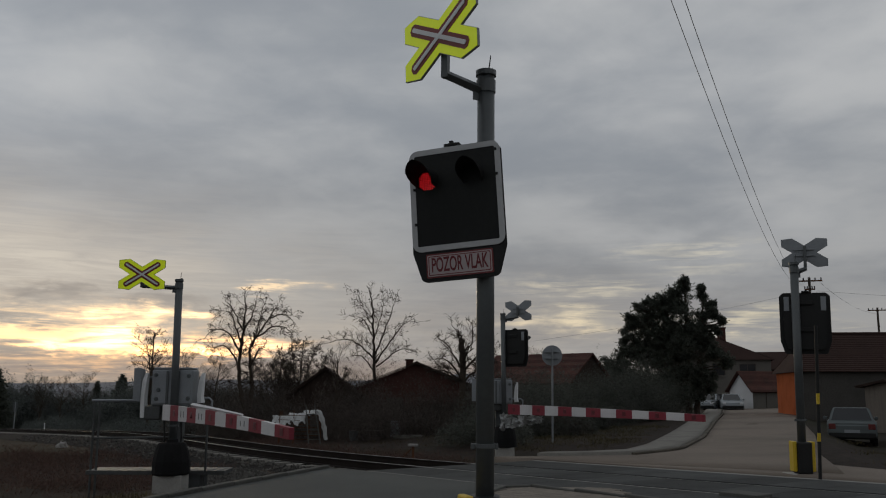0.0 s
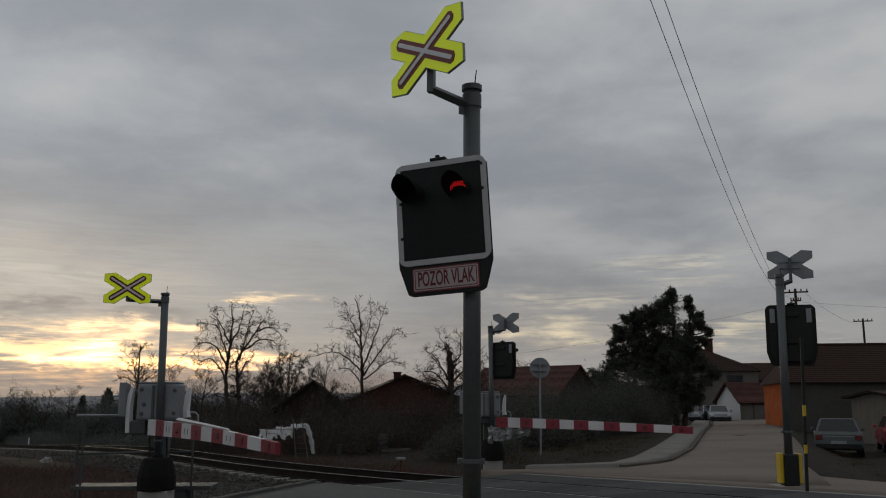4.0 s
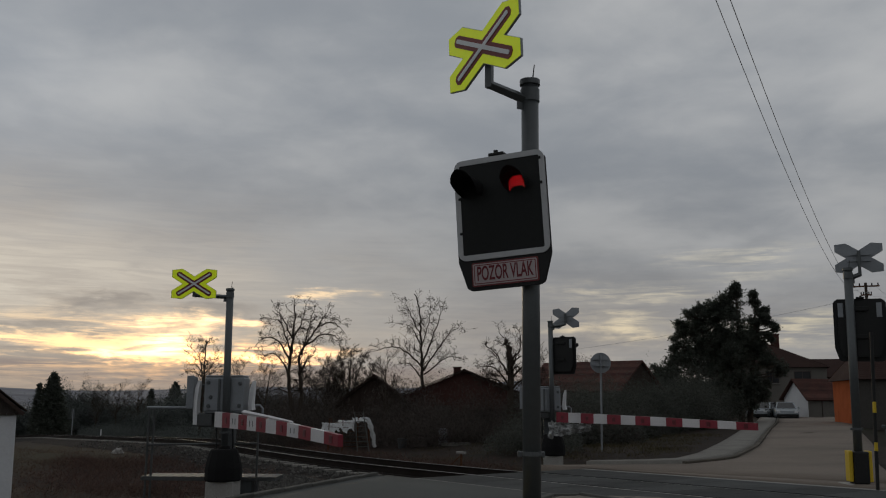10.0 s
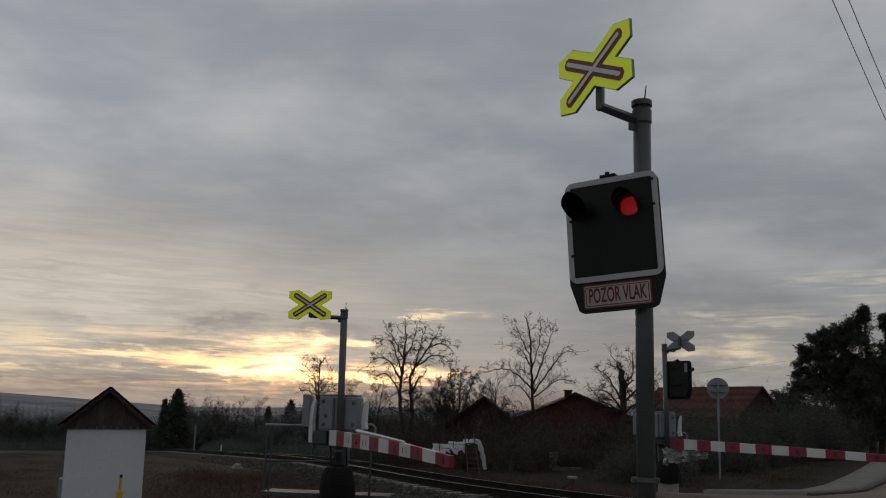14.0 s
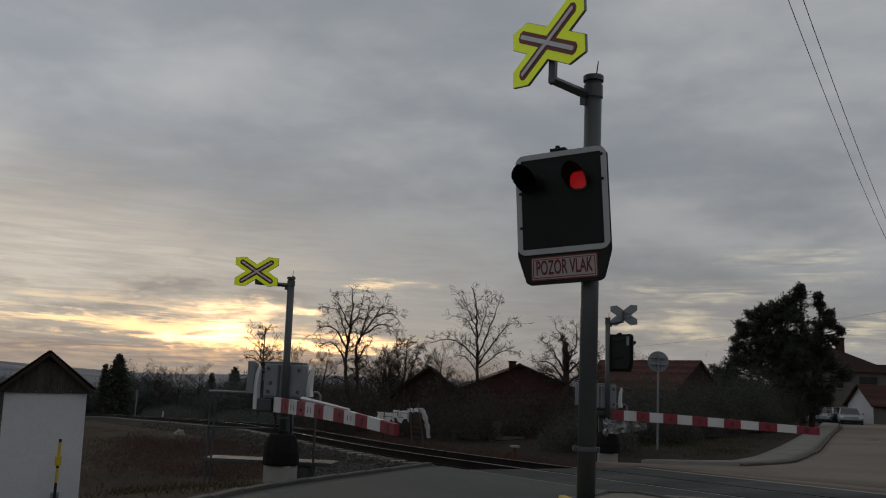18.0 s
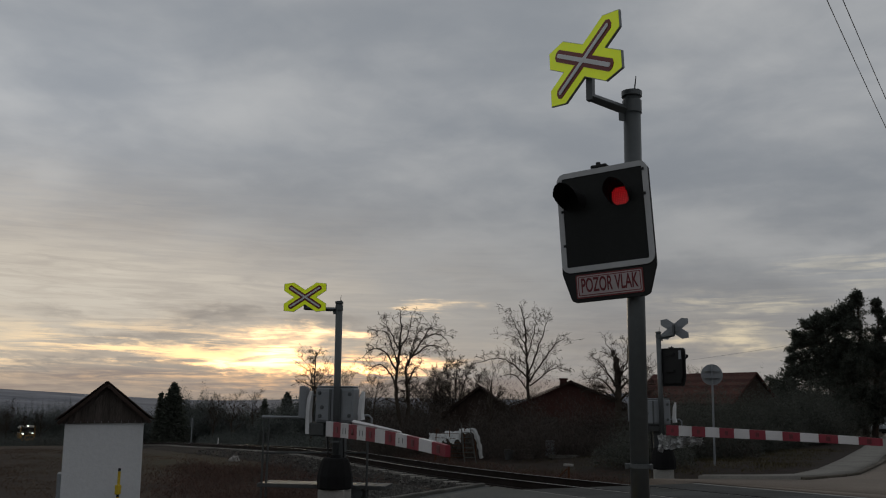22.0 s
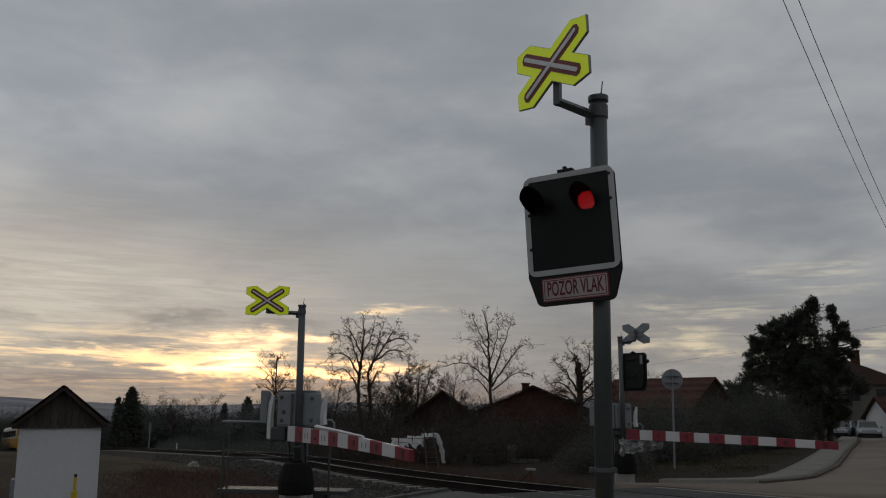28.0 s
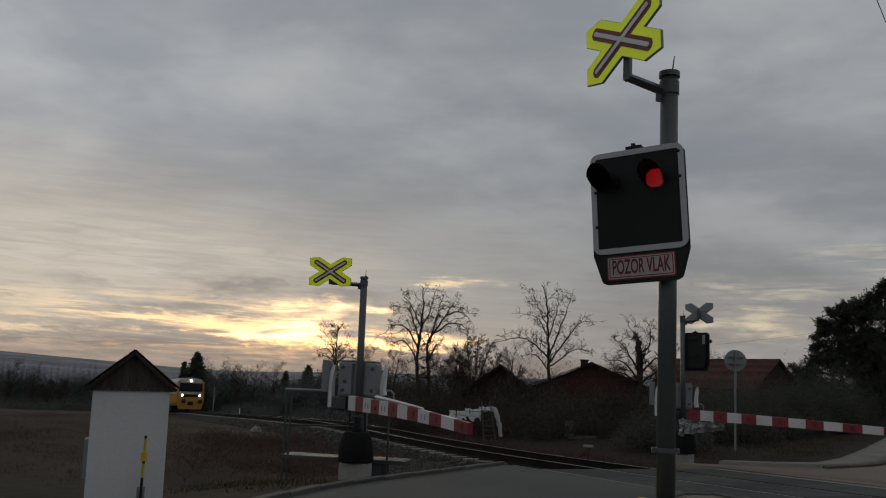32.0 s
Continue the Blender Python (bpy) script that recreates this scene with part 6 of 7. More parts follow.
# ---------------------------------------------------------------- train
def build_train():
    """A railcar: yellow body with cream roof and window band, cab with three headlights. Its nose points to -y; origin at its nose on the rails."""
    root = thing("railcar", "yellow and cream diesel railcar with lit headlights", "train")
    W, L = 2.9, 13.9
    prof = [(-W / 2 + 0.1, 0.55), (W / 2 - 0.1, 0.55), (W / 2, 0.9), (W / 2, 1.75), (-W / 2, 1.75), (-W / 2, 0.9)]
    bm = bmesh.new()
    prism(bm, prof, 0.0, L, 0.04)
    part("lower_body", bm, TRAIN_YELLOW, root, "yellow lower body")
    bm = bmesh.new()
    prism(bm, [(-W / 2 + 0.01, 1.76), (W / 2 - 0.01, 1.76), (W / 2 - 0.06, 2.95), (-W / 2 + 0.06, 2.95)], 0.12, L - 0.12, 0.03)
    part("window_band", bm, TRAIN_WHITE, root, "cream window band")
    bm = bmesh.new()
    prism(bm, [(-W / 2 + 0.05, 2.96), (W / 2 - 0.05, 2.96), (W / 2 - 0.3, 3.3), (0.4, 3.45), (-0.4, 3.45), (-W / 2 + 0.3, 3.3)], 0.1, L - 0.1, 0.03)
    part("roof", bm, TRAIN_WHITE, root, "cream roof")
    for sx in (-1, 1):
        bm = bmesh.new()
        prism(bm, [(sx * (W / 2 - 0.14), 1.76), (sx * (W / 2 + 0.005), 1.76), (sx * (W / 2 - 0.06), 3.1), (sx * (W / 2 - 0.25), 3.1)], -0.02, 0.14, 0.02)
        part("corner_post", bm, TRAIN_YELLOW, root)
        for k in range(7):
            bm = bmesh.new()
            x = sx * (W / 2 - 0.005)
            box(bm, x - 0.02, 1.0 + 1.75 * k, 1.95, x + 0.02, 2.35 + 1.75 * k, 2.75, 0.015)
            part("side_window", bm, WINDOW, root)
        bm = bmesh.new()
        x = sx * 1.04
        tube(bm, [(x * 0.9, -0.04, 1.62), (x * 0.9, -0.005, 1.62)], [0.13, 0.14], 16)
        h = part("headlight_ring", bm, BLACK, root)
        bm = bmesh.new()
        tube(bm, [(x * 0.9, -0.06, 1.62), (x * 0.9, -0.045, 1.62)], [0.11, 0.11], 16)
        part("headlight", bm, HEADLIGHT, h)
        bm = bmesh.new()
        tube(bm, [(sx * 0.88, -0.45, 1.0), (sx * 0.88, 0.05, 1.0)], [0.06, 0.1], 12)
        tube(bm, [(sx * 0.88, -0.5, 1.0), (sx * 0.88, -0.44, 1.0)], [0.22, 0.22], 16)
        part("buffer", bm, BLACK, root)
    bm = bmesh.new()
    tube(bm, [(0, 0.02, 3.14), (0, 0.08, 3.14)], [0.10, 0.10], 14)
    part("headlight", bm, HEADLIGHT, root)
    bm = bmesh.new()
    box(bm, -W / 2 + 0.2, 0.06, 2.02, W / 2 - 0.2, 0.11, 2.9, 0.03)
    part("windscreen", bm, WINDOW, root)
    bm = bmesh.new()
    box(bm, -W / 2 + 0.62, -0.03, 1.45, W / 2 - 0.62, 0.0, 1.72, 0.02)
    part("nose_panel", bm, WINDOW, root)
    bm = bmesh.new()
    box(bm, -0.30, -0.035, 0.62, 0.30, -0.005, 1.0, 0.02)
    part("grille", bm, BLACK, root)
    bm = bmesh.new()
    prism(bm, [(-1.2, 0.2), (1.2, 0.2), (1.35, 0.56), (-1.35, 0.56)], 0.0, 0.12, 0.01)
    part("snow_plough", bm, TRAIN_YELLOW, root)
    for wy in (3.0, 10.9):
        bm = bmesh.new()
        box(bm, -1.05, wy - 0.7, 0.3, 1.05, wy + 0.7, 0.56, 0.03)
        ax = part("running_gear", bm, BLACK, root)
        for sx in (-0.75, 0.75):
            bm = bmesh.new()
            tube(bm, [(sx - 0.06, wy, 0.44), (sx + 0.06, wy, 0.44)], [0.44, 0.44], 20)
            part("wheel", bm, RAIL, ax)
    return root


def wire(name, label, a, b, sag, r=0.008):
    bm = bmesh.new()
    A, B = Vector(a), Vector(b)
    pts = []
    for k in range(41):
        f = k / 40
        p = A.lerp(B, f)
        p.z -= sag * 4 * f * (1 - f)
        pts.append(p)
    tube(bm, pts, [r] * 41, 5)
    return thing(name, label, "cable", group="overhead cables", data=mesh_of(name, bm, WIRE))


def utility_pole(label, x, y, h, yaw=0, bars=2):
    root = thing("utility_pole", label, "utility pole", pose(x, y, ground_z(x, y), 0, 0, yaw), group="utility poles")
    bm = bmesh.new()
    cyl(bm, 0.13, -0.2, h, sides=10, r2=0.09)
    part("pole", bm, BARK, root)
    for z, w in ((h - 0.25, 0.85), (h - 0.85, 0.35))[:bars]:
        bm = bmesh.new()
        box(bm, -w, -0.05, z - 0.05, w, 0.05, z + 0.05, 0.01)
        part("cross_bar", bm, RUST, root)
        for q in (-w * 0.9, -w * 0.45, w * 0.45, w * 0.9):
            bm = bmesh.new()
            cyl(bm, 0.045, z + 0.05, z + 0.22, q, 0, 8)
            part("insulator", bm, WINDOW, root)
    return root


def build_pavers(parent):
    """Concrete blocks laid in rows on the sand beside the road, one by one."""
    bm = bmesh.new()
    box(bm, -0.097, -0.047, -0.05, 0.097, 0.047, 0.012, 0.006)
    me = mesh_of("paving_block", bm, PAVER)
    count = 0
    a = math.atan2(14.3 - 10.2, 1.14 + 0.42)
    ux, uy = math.cos(a), math.sin(a)
    for row in range(0, 24):
        for col in range(0, 22):
            along, across = 2.5 - row * 0.1, 0.1 + col * 0.2 + (0.1 if row % 2 else 0)
            x, y = 1.1 - uy * -across * 0.98 - ux * (2.6 - along) * 1.0, 14.1 - ux * across * 0.98 - uy * (2.6 - along)
            if count >= 300 or x > 2.6:
                continue
            o = part("paving_block", me, None, parent)
            o.location = (x, y, ground_z(x, y) + 0.036)
            o.rotation_euler = (0, 0, a + math.pi / 2)
            count += 1


def build_wires():
    """Two conductors that hang from the pole by the farmhouse to one behind the road."""
    for a, b, c in (((25.46, 60.89, 9.11), (3.59, 13.01, 7.64), 6.66), ((26.0, 60.66, 9.09), (3.80, 12.96, 7.61), 7.6)):
        A, B = Vector(a), Vector(b)
        pts = []
        for k in range(61):
            f = 1.47 * k / 60
            p = A + (B - A) * f
            p.z -= c * f * (1 - f)
            pts.append(p)
        bm = bmesh.new()
        tube(bm, pts, [0.007] * 61, 5)
        thing("overhead_cable", "thin dark overhead cable sagging over the road", "cable", group="overhead cables", data=mesh_of("overhead_cable", bm, WIRE))
    utility_pole("tall wooden utility pole beside the near road", -6.6, -9.4, 11.2, -24)
    wire("overhead_cable", "thin dark overhead cable along the lane", (26.4, 60.6, 9.1), (41.0, 82.0, 8.8), 0.5)
    wire("overhead_cable", "thin dark overhead cable along the lane", (26.2, 60.8, 8.5), (60.0, 60.0, 8.3), 0.6)
    wire("overhead_cable", "thin dark overhead cable over the village roofs", (25.7, 60.8, 8.5), (-1.5, 75.0, 4.6), 0.5)



# ================================================================ the place
build_ground()
pave = build_roads()
kerb_run("kerb_left", "grey concrete kerb stones along the near road", ROAD_L[2:], 0.0)
kerb_run("kerb_village", "grey concrete kerb stones along the village pavement", FAR_L[1:7], 0.0, mat=OLD_KERB)
kerb_run("kerb_paving", "pale kerb stones round the block paving", [(-1.42, 3), (-0.42, 10.2), (1.12, 14.3), (3.05, 11.35)], 0.03, 0.1, 0.1)
build_track()
build_pavers(pave)

# signals and barriers
near_signal, near_blink_covers = signal_post("grey crossing signal with flashing red lamp and yellow warning cross", pose(0.335, 7.15, 0.11, 0, 0.3, 0), 4.075, -19, -50, roll=-3.7,
                                         arm=(-0.35, -0.20), cross_z=0.235, slope=28.5, lean=-3.5, stripes=(20,), shift=-0.205, W=0.81)
left_signal = signal_post("grey post with a yellow warning cross beside the barrier drive", pose(-5.37, 17.68, -0.18, 0, -0.6, 0), 3.86, 0, 6, with_box=False,
                          arm=(-0.72, -0.1), cross_z=0.11, block=0.2, bell=True)
right_signal, right_blink_covers = signal_post("grey crossing signal seen from behind, with yellow-black foot", pose(6.47, 16.04, 0.05, 0, 0.8, 0), 3.80, 160, 162, uz=2.83, shift=-0.16, W=0.88,
                                           arm=(0.24, 0.06), cross_z=0.235, stripes=(0, 180), size=0.88)
far_signal, far_blink_covers = signal_post("grey crossing signal seen from behind beyond the track", pose(1.87, 26.93, -0.2, 0, -0.4, 0), 4.02, 146, 146, uz=3.1, shift=-0.32, W=0.93,
                                       arm=(0.46, 0.08), cross_z=0.12, block=0.2, bell=True)
barrier("lowered red and white barrier with grey drive, near side", pose(-5.44, 18.0, 0.05, 0, 0, 0), -56, 6.0, 0.15, 12, boom_z=0.985, boom_at=(-0.12, -0.5))
barrier("lowered red and white barrier with grey drive, village side", pose(1.75, 27.25, -0.02, 0, 0, 0), -56, 7.3, 0.05, 13, True, boom_at=(0.15, -0.5))
build_hut()
build_platform()
build_small()

# trees behind the crossing
limbed_tree("bare old fruit tree with a gnarled dark crown", -10.0, 45.2, 21,
            [((0, 0.2), (0.02, 0.7), (0, 1.15), 0.2), ((-0.05, 0.95), (-0.42, 2.2), (-0.5, 3.5), (-0.36, 5.0), (-0.3, 6.2), (-0.35, 7.2), 0.13), ((0.05, 1.0), (0.18, 2.4), (0.02, 3.7), (0.1, 4.5), (0.65, 5.4), (1.35, 6.5), 0.13),
             ((-0.48, 2.9), (-0.75, 3.8), (-1.35, 4.4), (-1.95, 4.15), 0.07), ((-0.46, 4.0), (-1.2, 5.1), (-1.9, 5.1), (-2.35, 4.6), 0.06), ((0.06, 3.2), (0.42, 4.1), (0.8, 4.3), 0.08), ((0.3, 4.8), (1.2, 5.4), (1.8, 5.35), (2.2, 5.0), 0.06),
             ((-0.36, 5.0), (0.1, 6.1), (0.3, 7.0), 0.05), ((-0.4, 5.2), (-1.0, 6.3), (-1.35, 6.6), 0.05), ((0.9, 5.8), (1.7, 6.05), (2.25, 5.6), 0.05), ((-0.45, 4.4), (-1.0, 5.9), (-1.7, 6.1), 0.05), ((0.1, 4.3), (0.5, 5.9), (0.75, 6.9), 0.05)], 0.85, 4, 0.35, fine=0.009)
limbed_tree("tall bare birch-like tree with fine upright twigs", -3.95, 50.5, 5,
            [((0, 0), (0.02, 2.0), (0, 3.6), (-0.1, 5.5), (-0.2, 7.3), (-0.5, 8.3), 0.14), ((0, 4.0), (-1.0, 4.9), (-1.8, 5.15), (-3.1, 4.85), 0.06), ((0.05, 4.3), (0.6, 5.8), (0.9, 6.6), (1.2, 7.6), 0.06), ((0.03, 3.8), (1.0, 5.2), (1.6, 6.0), (2.2, 6.2), 0.06),
             ((0.1, 3.6), (1.5, 4.6), (2.5, 4.4), 0.05), ((-0.08, 5.3), (-0.7, 6.3), (-1.2, 6.5), 0.04), ((-0.12, 5.8), (-0.8, 7.2), (-1.1, 8.0), 0.04), ((0, 3.3), (-0.8, 4.2), (-1.6, 4.1), 0.05), ((-0.1, 5.0), (0.4, 6.8), (0.45, 7.9), 0.04)], 0.9, 4, 0.12, fine=0.008)
limbed_tree("old pollarded fruit tree with a blunt trunk and dense twigs", 0.83, 39.5, 8,
            [((0, 0), (0.05, 2.0), (0, 4.25), 0.17), ((0, 2.6), (-0.7, 3.4), (-1.45, 3.35), 0.06), ((0, 3.0), (-0.6, 4.0), (-1.1, 4.4), 0.06), ((0, 2.8), (0.8, 3.6), (1.5, 3.9), 0.06), ((0, 3.2), (0.5, 4.3), (0.5, 5.2), 0.06), ((0, 2.4), (0.9, 3.0), (1.7, 3.15), 0.06),
             ((0, 3.6), (-0.2, 4.6), (-0.5, 5.0), 0.05), ((0, 2.5), (-0.9, 2.9), (-1.7, 2.8), 0.05)], 0.75, 5, 0.1, blunt=0.8)
limbed_tree("slim bare tree with a tufted top beside the railway", -25.2, 75.9, 41,
            [((0, 0), (0.05, 4.0), (0, 6.3), (0.05, 8.2), 0.12), ((0, 5.2), (-0.8, 6.0), (-1.6, 5.9), 0.05), ((0, 5.2), (0.8, 6.0), (1.6, 5.8), 0.05), ((0, 4.9), (-1.0, 5.4), (-1.9, 5.2), 0.05), ((0, 4.9), (1.0, 5.4), (1.9, 5.2), 0.05), ((0, 5.8), (-0.5, 6.5), (-1.0, 6.4), 0.04), ((0, 5.8), (0.5, 6.5), (1.0, 6.4), 0.04),
             ((0.03, 7.7), (-0.35, 8.2), (-0.75, 8.0), 0.03), ((0.03, 7.7), (0.4, 8.25), (0.85, 8.1), 0.03), ((0.03, 7.3), (-0.3, 7.6), (-0.55, 7.5), 0.03)], 0.5, 6, 0.2, blunt=0.4)
limbed_tree("wide low bare tree with a domed crown behind the barns", -9.8, 59.3, 31,
            [((0, 0), (0, 0.9), (0.05, 1.8), 0.16), ((0, 1.4), (-1.0, 2.9), (-1.9, 4.2), 0.08), ((0, 1.5), (-0.8, 3.4), (-1.3, 5.1), 0.08), ((0.03, 1.7), (-0.3, 4.0), (-0.5, 5.7), 0.08), ((0.05, 1.7), (0.2, 4.0), (0.3, 5.8), 0.08), ((0.05, 1.6), (0.6, 3.5), (1.1, 5.3), 0.08),
             ((0.03, 1.4), (1.1, 3.2), (1.8, 4.5), 0.08), ((0, 1.2), (-1.3, 2.5), (-2.1, 3.3), 0.06), ((0, 1.2), (1.4, 2.6), (2.2, 3.4), 0.06)], 0.75, 5, 0.0, fine=0.010, dense=2.4)
bare_tree("wide bare tree by the barn", -12.5, 66.0, 5.2, 33, 0.55, 6, thick=0.15, first=0.25, twigs=1.3)
bare_tree("small bare tree against the evening sky", -18.2, 54.5, 5.6, 14, 0.5, 5, thick=0.10, first=0.3)
bare_tree("bare tree over the village roofs", 8.2, 66.0, 4.6, 17, 0.5, 5, thick=0.10, first=0.3)
bare_tree("bare garden tree beside the barn", -5.4, 44.0, 4.0, 19, 0.5, 5, thick=0.09, first=0.3)
for k, (az, d, h) in enumerate(((-14.6, 70, 5.6), (-16.2, 76, 6.2), (-17.2, 82, 5.6), (-22.0, 112, 5.6), (-23.4, 116, 5.8), (-24.6, 120, 5.8), (-30.8, 128, 5.6), (-37.6, 250, 10.5),
                               (-36.4, 255, 9.5), (-39.5, 248, 10.0), (-41.0, 240, 10.5), (-34.4, 139, 4.6), (-35.3, 136, 4.2), (-36.2, 140, 4.8), (-37.3, 138, 4.4), (-11.6, 72, 4.8), (-10.0, 74, 5.2), (4.4, 62, 4.2), (6.0, 70, 4.8), (-0.4, 66, 4.6), (2.8, 45, 3.8))):
    bare_tree("distant bare tree with a rounded twiggy crown", d * math.sin(radians(az)), d * math.cos(radians(az)), h, 50 + k, 0.58, 6, thick=0.10, first=0.15, twigs=1.25)
conifer("dark dense spruce standing by the railway", -52.7, 103.4, 7.3, 2.5, 3, 34, 26, tuft=0.5, shape=0.72)
conifer("slim dark spruce beside the larger one", -54.0, 102.6, 6.1, 0.9, 6, 22, 16, tuft=0.42, shape=0.6)
conifer("small dark spruce in the hedge", -50.4, 128.3, 6.0, 1.2, 7, 20, 14, tuft=0.42, shape=0.6)
conifer("broad dark spruce in the far hedge", -47.2, 129.5, 6.9, 2.8, 8, 24, 18, tuft=0.5, shape=0.8)
conifer("dark conifer in the far hedge", -76.0, 126.5, 6.9, 1.3, 9, 16, 9, tuft=0.4, shape=0.8)
pine("tall dark old pine with an uneven crown at the village road", 16.35, 58.9, -15,
     [(0.15, 0, 9.1, 0.34), (0.0, 0, 8.6, 0.55), (-0.6, 0, 8.1, 0.75), (-1.4, 0, 7.7, 0.75), (-2.2, 0, 7.6, 0.55), (-2.9, 0, 7.2, 0.55), (-3.7, 0, 6.6, 0.5), (-3.5, 0, 5.9, 0.65), (-3.8, 0, 5.2, 0.5), (-3.2, 0.2, 4.7, 0.9),
      (-2.4, 0, 6.5, 1.0), (-1.3, 0, 6.6, 1.1), (-0.2, 0, 7.3, 0.95), (-2.2, 0, 5.3, 1.2), (-1.0, 0, 5.3, 1.3), (0.3, 0, 6.0, 1.0), (1.16, 0, 8.5, 0.26), (1.1, 0, 8.0, 0.4), (1.5, 0.1, 7.3, 0.5), (1.9, 0, 6.8, 0.45), (2.35, 0, 6.4, 0.34), (1.3, 0, 6.6, 0.65),
      (1.9, 0, 5.75, 0.32), (1.2, 0, 5.6, 0.7), (1.5, 0, 5.0, 0.6), (0.4, 0, 4.7, 1.3), (1.6, 0, 4.0, 1.0), (2.7, 0, 3.6, 0.6), (-0.8, 0, 4.0, 1.5), (-2.6, 0, 3.7, 1.3), (-4.3, 0, 3.9, 0.65), (-5.2, 0, 3.4, 0.65), (-4.4, 0, 2.8, 1.1),
      (-0.6, -0.3, 2.6, 1.6), (0.7, 0, 2.6, 1.2), (-2.6, 0, 2.1, 1.4), (-4.0, 0, 1.9, 1.1), (-5.2, 0, 1.9, 1.1), (-6.1, 0, 2.3, 0.8), (1.1, 0, 2.4, 0.8), (0.3, 0, 1.4, 1.0), (-1.0, 0, 1.2, 1.3)], 12, ((0.1, 0, 9.2), (-2.0, 0.1, 7.6), (1.3, 0, 8.4), (-3.4, 0.2, 5.2)), 1.15)
rnd = random.Random(77)
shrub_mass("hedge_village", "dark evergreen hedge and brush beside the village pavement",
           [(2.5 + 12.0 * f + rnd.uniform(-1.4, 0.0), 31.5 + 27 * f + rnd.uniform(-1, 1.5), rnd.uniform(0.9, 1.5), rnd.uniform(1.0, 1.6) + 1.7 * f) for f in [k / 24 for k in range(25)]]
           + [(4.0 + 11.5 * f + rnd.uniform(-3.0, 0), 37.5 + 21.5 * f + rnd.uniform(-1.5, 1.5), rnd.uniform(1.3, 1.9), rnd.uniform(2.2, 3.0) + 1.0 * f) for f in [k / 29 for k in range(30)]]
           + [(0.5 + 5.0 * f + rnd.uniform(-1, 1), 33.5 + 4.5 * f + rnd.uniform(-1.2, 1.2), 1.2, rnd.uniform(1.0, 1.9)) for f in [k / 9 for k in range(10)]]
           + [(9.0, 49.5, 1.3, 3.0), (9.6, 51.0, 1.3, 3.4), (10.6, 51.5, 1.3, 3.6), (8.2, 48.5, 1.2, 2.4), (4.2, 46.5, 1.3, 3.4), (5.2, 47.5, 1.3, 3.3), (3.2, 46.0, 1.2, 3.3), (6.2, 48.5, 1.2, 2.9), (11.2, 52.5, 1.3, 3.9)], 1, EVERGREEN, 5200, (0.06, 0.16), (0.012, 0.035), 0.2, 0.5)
shrub_mass("brush_barns", "bare brown brush in front of the barns",
           [q for q in [(-24 + 29 * f + rnd.uniform(-0.7, 0.7), 45.5 - 7.5 * f + rnd.uniform(-1.5, 1.5), rnd.uniform(1.0, 1.7), rnd.uniform(0.9, 2.2)) for f in [k / 34 for k in range(35)]]
           + [(rnd.uniform(-11, 2.5), rnd.uniform(41.5, 46.0), rnd.uniform(0.9, 1.6), rnd.uniform(1.6, 3.0)) for k in range(34)]
           + [(-4.6, 46.0, 1.4, 3.6), (-3.6, 45.5, 1.3, 3.4), (-5.6, 46.2, 1.2, 3.2), (-8.2, 45.8, 1.2, 3.0), (-0.2, 44.0, 1.1, 2.7), (-9.4, 44.5, 1.3, 2.8), (-11.5, 46.0, 1.4, 2.9), (-13.5, 47.0, 1.4, 2.7)]
           + [(-14 + 0.62 * k + rnd.uniform(-0.4, 0.4), rnd.uniform(55.5, 61.0), 1.4, rnd.uniform(3.7, 4.8)) for k in range(24)] if 0.83 * q[0] + 0.5578 * q[1] > 15.0], 2, HEDGE, 4200, (0.08, 0.34), (0.004, 0.02), 0.45, 0.6)
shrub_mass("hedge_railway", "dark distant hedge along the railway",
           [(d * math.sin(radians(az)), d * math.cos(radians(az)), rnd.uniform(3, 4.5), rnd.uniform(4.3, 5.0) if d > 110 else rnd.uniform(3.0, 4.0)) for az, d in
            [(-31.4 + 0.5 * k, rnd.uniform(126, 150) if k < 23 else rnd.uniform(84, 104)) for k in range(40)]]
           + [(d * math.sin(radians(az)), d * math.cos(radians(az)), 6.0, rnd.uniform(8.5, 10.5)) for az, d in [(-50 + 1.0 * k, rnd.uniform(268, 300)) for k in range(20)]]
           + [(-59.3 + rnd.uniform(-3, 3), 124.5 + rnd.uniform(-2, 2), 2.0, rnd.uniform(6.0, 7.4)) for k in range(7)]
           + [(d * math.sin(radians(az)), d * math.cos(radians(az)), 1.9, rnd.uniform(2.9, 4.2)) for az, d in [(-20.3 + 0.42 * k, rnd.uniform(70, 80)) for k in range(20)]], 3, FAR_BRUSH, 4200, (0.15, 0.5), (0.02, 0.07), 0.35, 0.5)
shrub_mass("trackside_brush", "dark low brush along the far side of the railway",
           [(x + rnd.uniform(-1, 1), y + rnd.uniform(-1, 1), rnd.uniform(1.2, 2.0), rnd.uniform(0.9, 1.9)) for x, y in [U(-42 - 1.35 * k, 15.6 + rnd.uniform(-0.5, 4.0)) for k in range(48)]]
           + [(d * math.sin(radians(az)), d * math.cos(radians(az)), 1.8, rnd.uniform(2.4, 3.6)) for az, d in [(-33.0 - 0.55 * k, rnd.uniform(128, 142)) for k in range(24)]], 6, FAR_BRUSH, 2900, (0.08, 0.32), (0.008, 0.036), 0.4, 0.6)
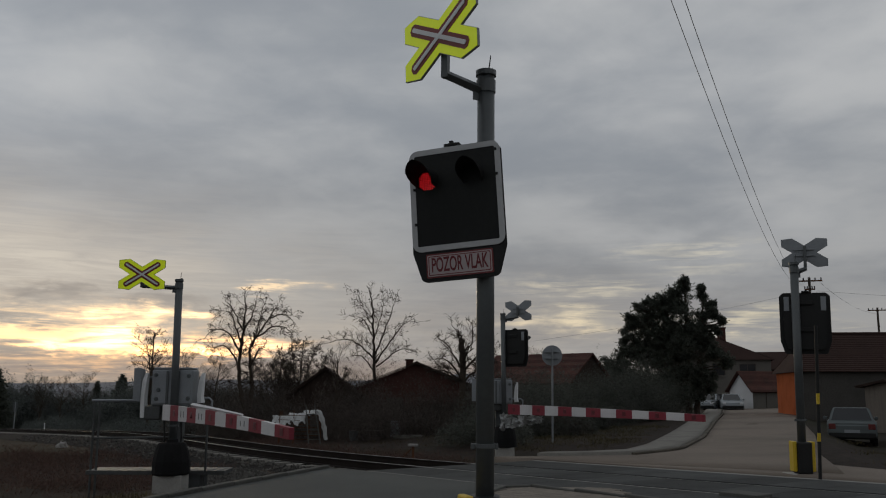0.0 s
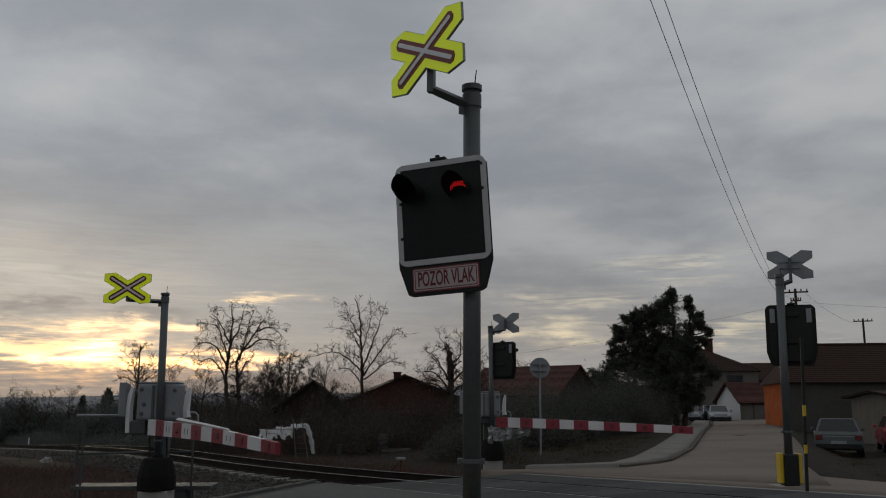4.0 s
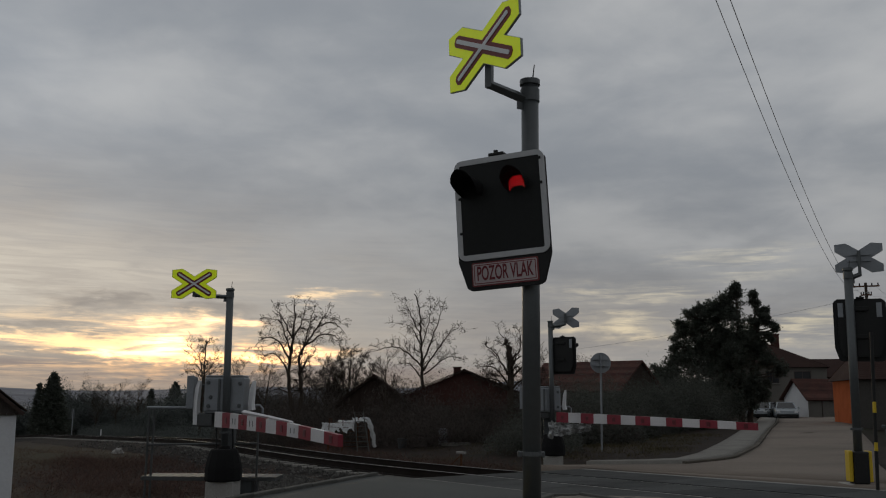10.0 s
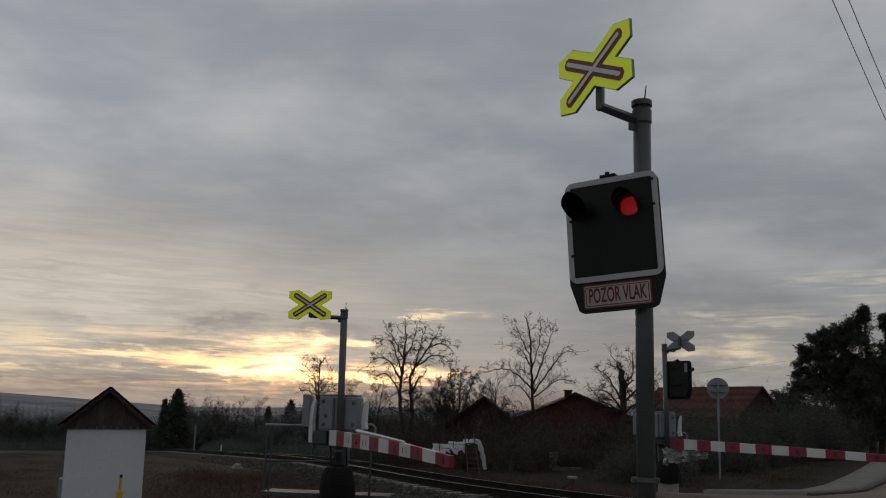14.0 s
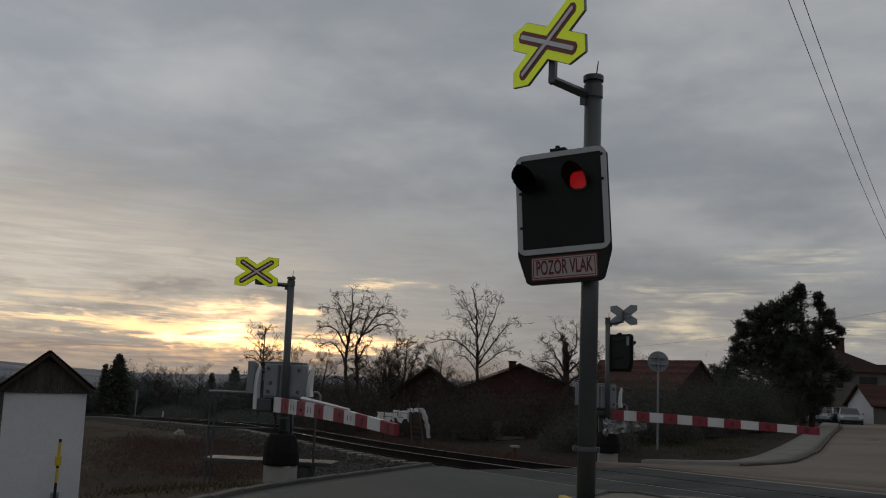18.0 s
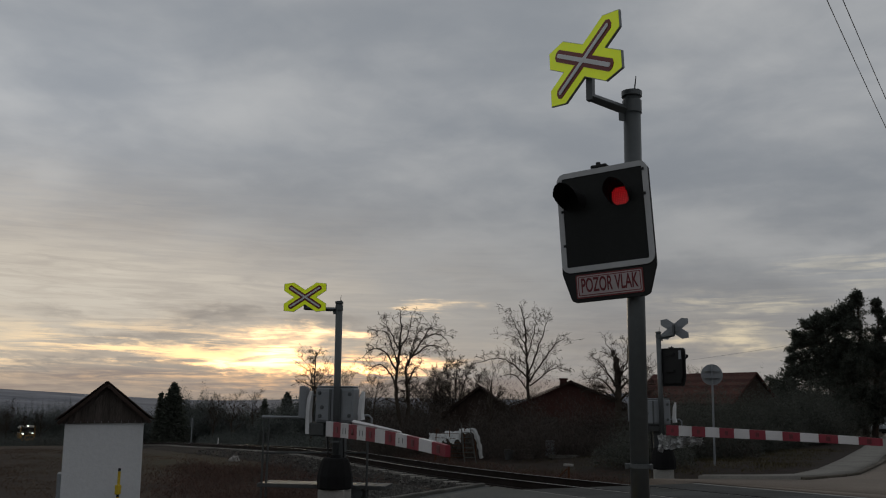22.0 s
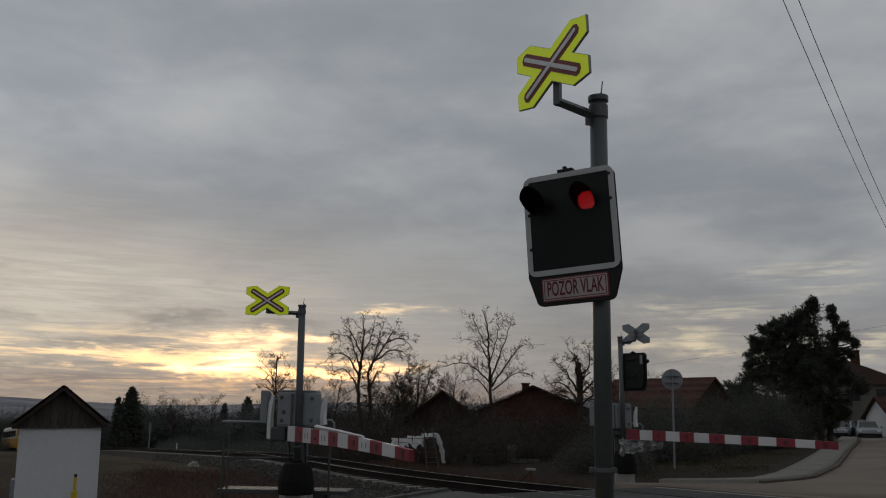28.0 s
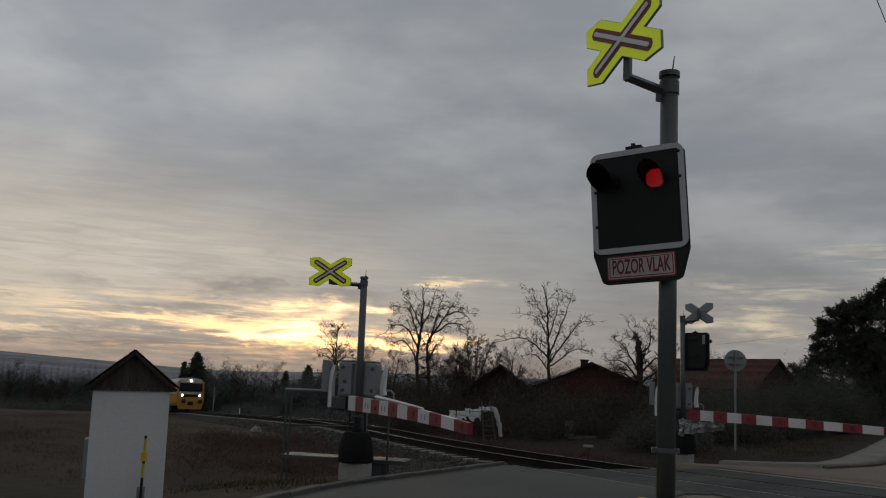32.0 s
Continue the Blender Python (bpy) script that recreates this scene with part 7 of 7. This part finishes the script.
shrub_mass("field_weeds", "brown dead weeds in the field beside the track",
           [(x, y, rnd.uniform(0.5, 1.3), rnd.uniform(0.06, 0.34) * smooth(60, 20, y) + 0.04) for x, y in [(rnd.uniform(-40, -6.4), rnd.uniform(13.5, 58)) for k in range(1000)] + [(rnd.uniform(-62, -16), rnd.uniform(40, 92)) for k in range(520)] if 0.83 * x + 0.5578 * y < 9.2 and (x + 7) ** 2 + (y - 11.5) ** 2 > 6], 4, WEED, 5200, (0.03, 0.13), (0.0025, 0.009), 0.45)
shrub_mass("bramble_patch", "reddish-brown brambles and dead stalks in the field",
           [(x, y, rnd.uniform(0.6, 1.5), rnd.uniform(0.25, 0.55)) for x, y in [(rnd.uniform(-17, -6.3), rnd.uniform(16, 34)) for k in range(260)] if 0.83 * x + 0.5578 * y < 8.6 and x > -7.2 - 0.42 * (y - 12) and not (x > -8.2 and y < 19.8)], 9, BRAMBLE, 3400, (0.08, 0.28), (0.003, 0.010), 0.35, 0.7)
shrub_mass("track_weeds", "low brown weeds along the ballast", [(x + rnd.uniform(-0.4, 0.4), y, rnd.uniform(0.5, 0.9), rnd.uniform(0.3, 0.65)) for x, y in [U(-20.5 - 0.3 * k, 13.9 + rnd.uniform(-0.1, 0.9)) for k in range(52)]], 10, BRAMBLE, 3800, (0.06, 0.24), (0.003, 0.010), 0.45, 0.6)
shrub_mass("verge_grass", "short dry grass on the verge and beyond the track",
           [(x, y, rnd.uniform(0.5, 0.9), rnd.uniform(0.06, 0.16)) for x, y in [(rnd.uniform(-18, 2.5), rnd.uniform(19, 38)) for k in range(420)] if 0.83 * x + 0.5578 * y > 15.2]
           + [(9.6 + 0.366 * (y - 20.9) + rnd.uniform(0.4, 6.0), y, 0.7, rnd.uniform(0.05, 0.14)) for y in [rnd.uniform(15.5, 33) for k in range(150)]]
           + [(rnd.uniform(-7.2, -5.4), rnd.uniform(12.5, 17), 0.5, rnd.uniform(0.05, 0.14)) for k in range(50)]
           + [(x, y, 0.7, rnd.uniform(0.06, 0.2)) for x, y in [(rnd.uniform(1.5, 10.5), rnd.uniform(23.6, 44)) for k in range(420)] if x < 4.4 + 0.36 * (y - 25) and x > 0.1 * (y - 25) + 1.2], 5, GRASS, 3200, (0.04, 0.14), (0.004, 0.012))

# houses
house("old red-brick gabled house with a small chimney", -1.5, 49.5, 6, 7.0, 8, 2.15, 3.6, BRICK, ROOF_DARK, openings=(("front", 1.3, 0.9, 0.8, 0.8, WINDOW), ("front", -1.2, 0.8, 0.8, 1.7, OLD_WOOD)), chimney=(-0.3, 1.6, 0.22, 0.2))
house("weathered wooden barn with a gabled roof, shade in its dark colour", -6.35, 47.5, 5, 4.2, 7, 1.6, 3.2, BARN_WOOD, ROOF_DARK, openings=(("front", 0.2, 0.7, 1.4, 1.5, BARN_WOOD),))
# gable gets the dark board colour in place of its shade behind bushes
house("low house with a red tiled roof behind the hedge", 9.1, 54.2, 50, 5.0, 7, 2.2, 3.95, GREY_WALL, ROOF_RED, BARN_WOOD, openings=(("left", 2.5, 1.2, 0.8, 0.9, WINDOW),), over=0.2)
house("small house with a white gable and red tiled roof", 24.7, 73.0, -72, 3.0, 4.9, 1.5, 2.95, GREY_WALL, ROOF_RED, PLASTER, openings=(("right", 2.4, 0.55, 2.2, 1.6, GREY_WALL),))
house("two-storey grey house with a red roof and chimney", 24.7, 80.3, -17, 10, 8, 4.4, 6.6, GREY_WALL, ROOF_BROWN, openings=(("front", 3.0, 3.55, 1.3, 0.6, WINDOW), ("front", 0.5, 3.4, 1.0, 1.0, WINDOW)), chimney=(0.9, 3.0, 0.75, 0.38), hip=2.6)
house("low house with a brown roof up the lane", 31.0, 90.0, -110, 6, 7, 3.5, 5.2, GREY_WALL, ROOF_BROWN)
house("long low farmhouse with orange gable and brown roof", 21.6, 55.0, -100, 7.0, 20, 2.75, 4.95, DARK_WALL, ROOF_BROWN, ORANGE, openings=(("right", 5, 1.0, 1.1, 0.9, WINDOW), ("right", 9, 0.9, 1.0, 1.9, OLD_WOOD)), hip=1.2)
house("pale garden shed with a shallow roof", 21.4, 42.4, -66, 2.6, 4.5, 1.6, 1.85, SHED_WALL, ROOF_DARK, openings=(("right", 1.4, 0.6, 0.9, 1.6, OLD_WOOD),), rows=4, sink=1.3)

# cars
car("grey-green hatchback parked with its tail to the crossing", 15.75, 34.2, 156, CAR_GREY)
car("faded red hatchback parked beside the grey one", 18.5, 34.6, 158, CAR_RED)
car("silver car parked on the village road, facing down", 22.9, 70.2, -14, CAR_SILVER)
car("silver estate car parked behind the first", 21.9, 72.5, -30, CAR_SILVER)

# overhead line
utility_pole("dark wooden utility pole with cross bar behind the farmhouse", 25.75, 60.8, 9.3, -20)
utility_pole("dark wooden utility pole farther along the lane", 41.0, 82.0, 9.0, -20, 1)
build_wires()

train = build_train()


# ================================================================ motion
def arc_lengths():
    out = [0.0]
    for a, b in zip(LINE, LINE[1:]):
        out.append(out[-1] + (b - a).length)
    return out


def motions():
    run = arc_lengths()
    end = min(range(len(LINE)), key=lambda i: (LINE[i].x + 44.3) ** 2 + (LINE[i].y - 85.0) ** 2)

    def at(d):
        i = max(k for k in range(len(run)) if run[k] <= d)
        i = min(i, len(LINE) - 2)
        p = LINE[i].lerp(LINE[i + 1], (d - run[i]) / (run[i + 1] - run[i]))
        return Vector((p.x, p.y, rail_z(p.x, p.y)))

    def body_pose(d):
        a, b = at(d), at(d + 13.0)
        w = a - b
        return Matrix.Translation(a) @ Matrix.Rotation(math.atan2(w.x, -w.y), 4, "Z") @ Matrix.Rotation(math.atan2(w.z, math.hypot(w.x, w.y)) * -1.0, 4, "X")
    rows_a = []
    for t in range(33):
        lead = 1.15 * smooth(22.5, 28, t) * smooth(32, 29, t)
        d = run[end] + 11.2 * (32 - t - lead) - 0.4
        rows_a.append((t, body_pose(d)))
    walk(train, rows_a)
    # made-up shutters cover the lamps in turn; the real ones switch on and off
    period, half, start, quick = 1.005, 0.5, -0.035, 0.07
    for pair in (near_blink_covers, right_blink_covers, far_blink_covers):
        for sh, phase in zip(pair, (0, 1)):
            x, z = sh.location.x, sh.location.z
            shut, clear = pose(x, 0, z), pose(x, 0, z - 0.19)
            lit = phase == 0
            rows = [(0.0, clear if lit else shut)]
            k = 0
            while True:
                t = start + (k // 2) * period + (half if k % 2 else 0.0)
                left_on = k % 2 == 0
                now = clear if left_on == (phase == 0) else shut
                if t + quick > 31.9:
                    break
                if t > 0.1:
                    t0, t1 = (t - quick / 2, t + quick / 2) if now is shut else (t, t + quick)
                    rows.append((t0, rows[-1][1]))
                    rows.append((t1, now))
                k += 1
            rows.append((32.0, rows[-1][1]))
            walk(sh, rows)


motions()
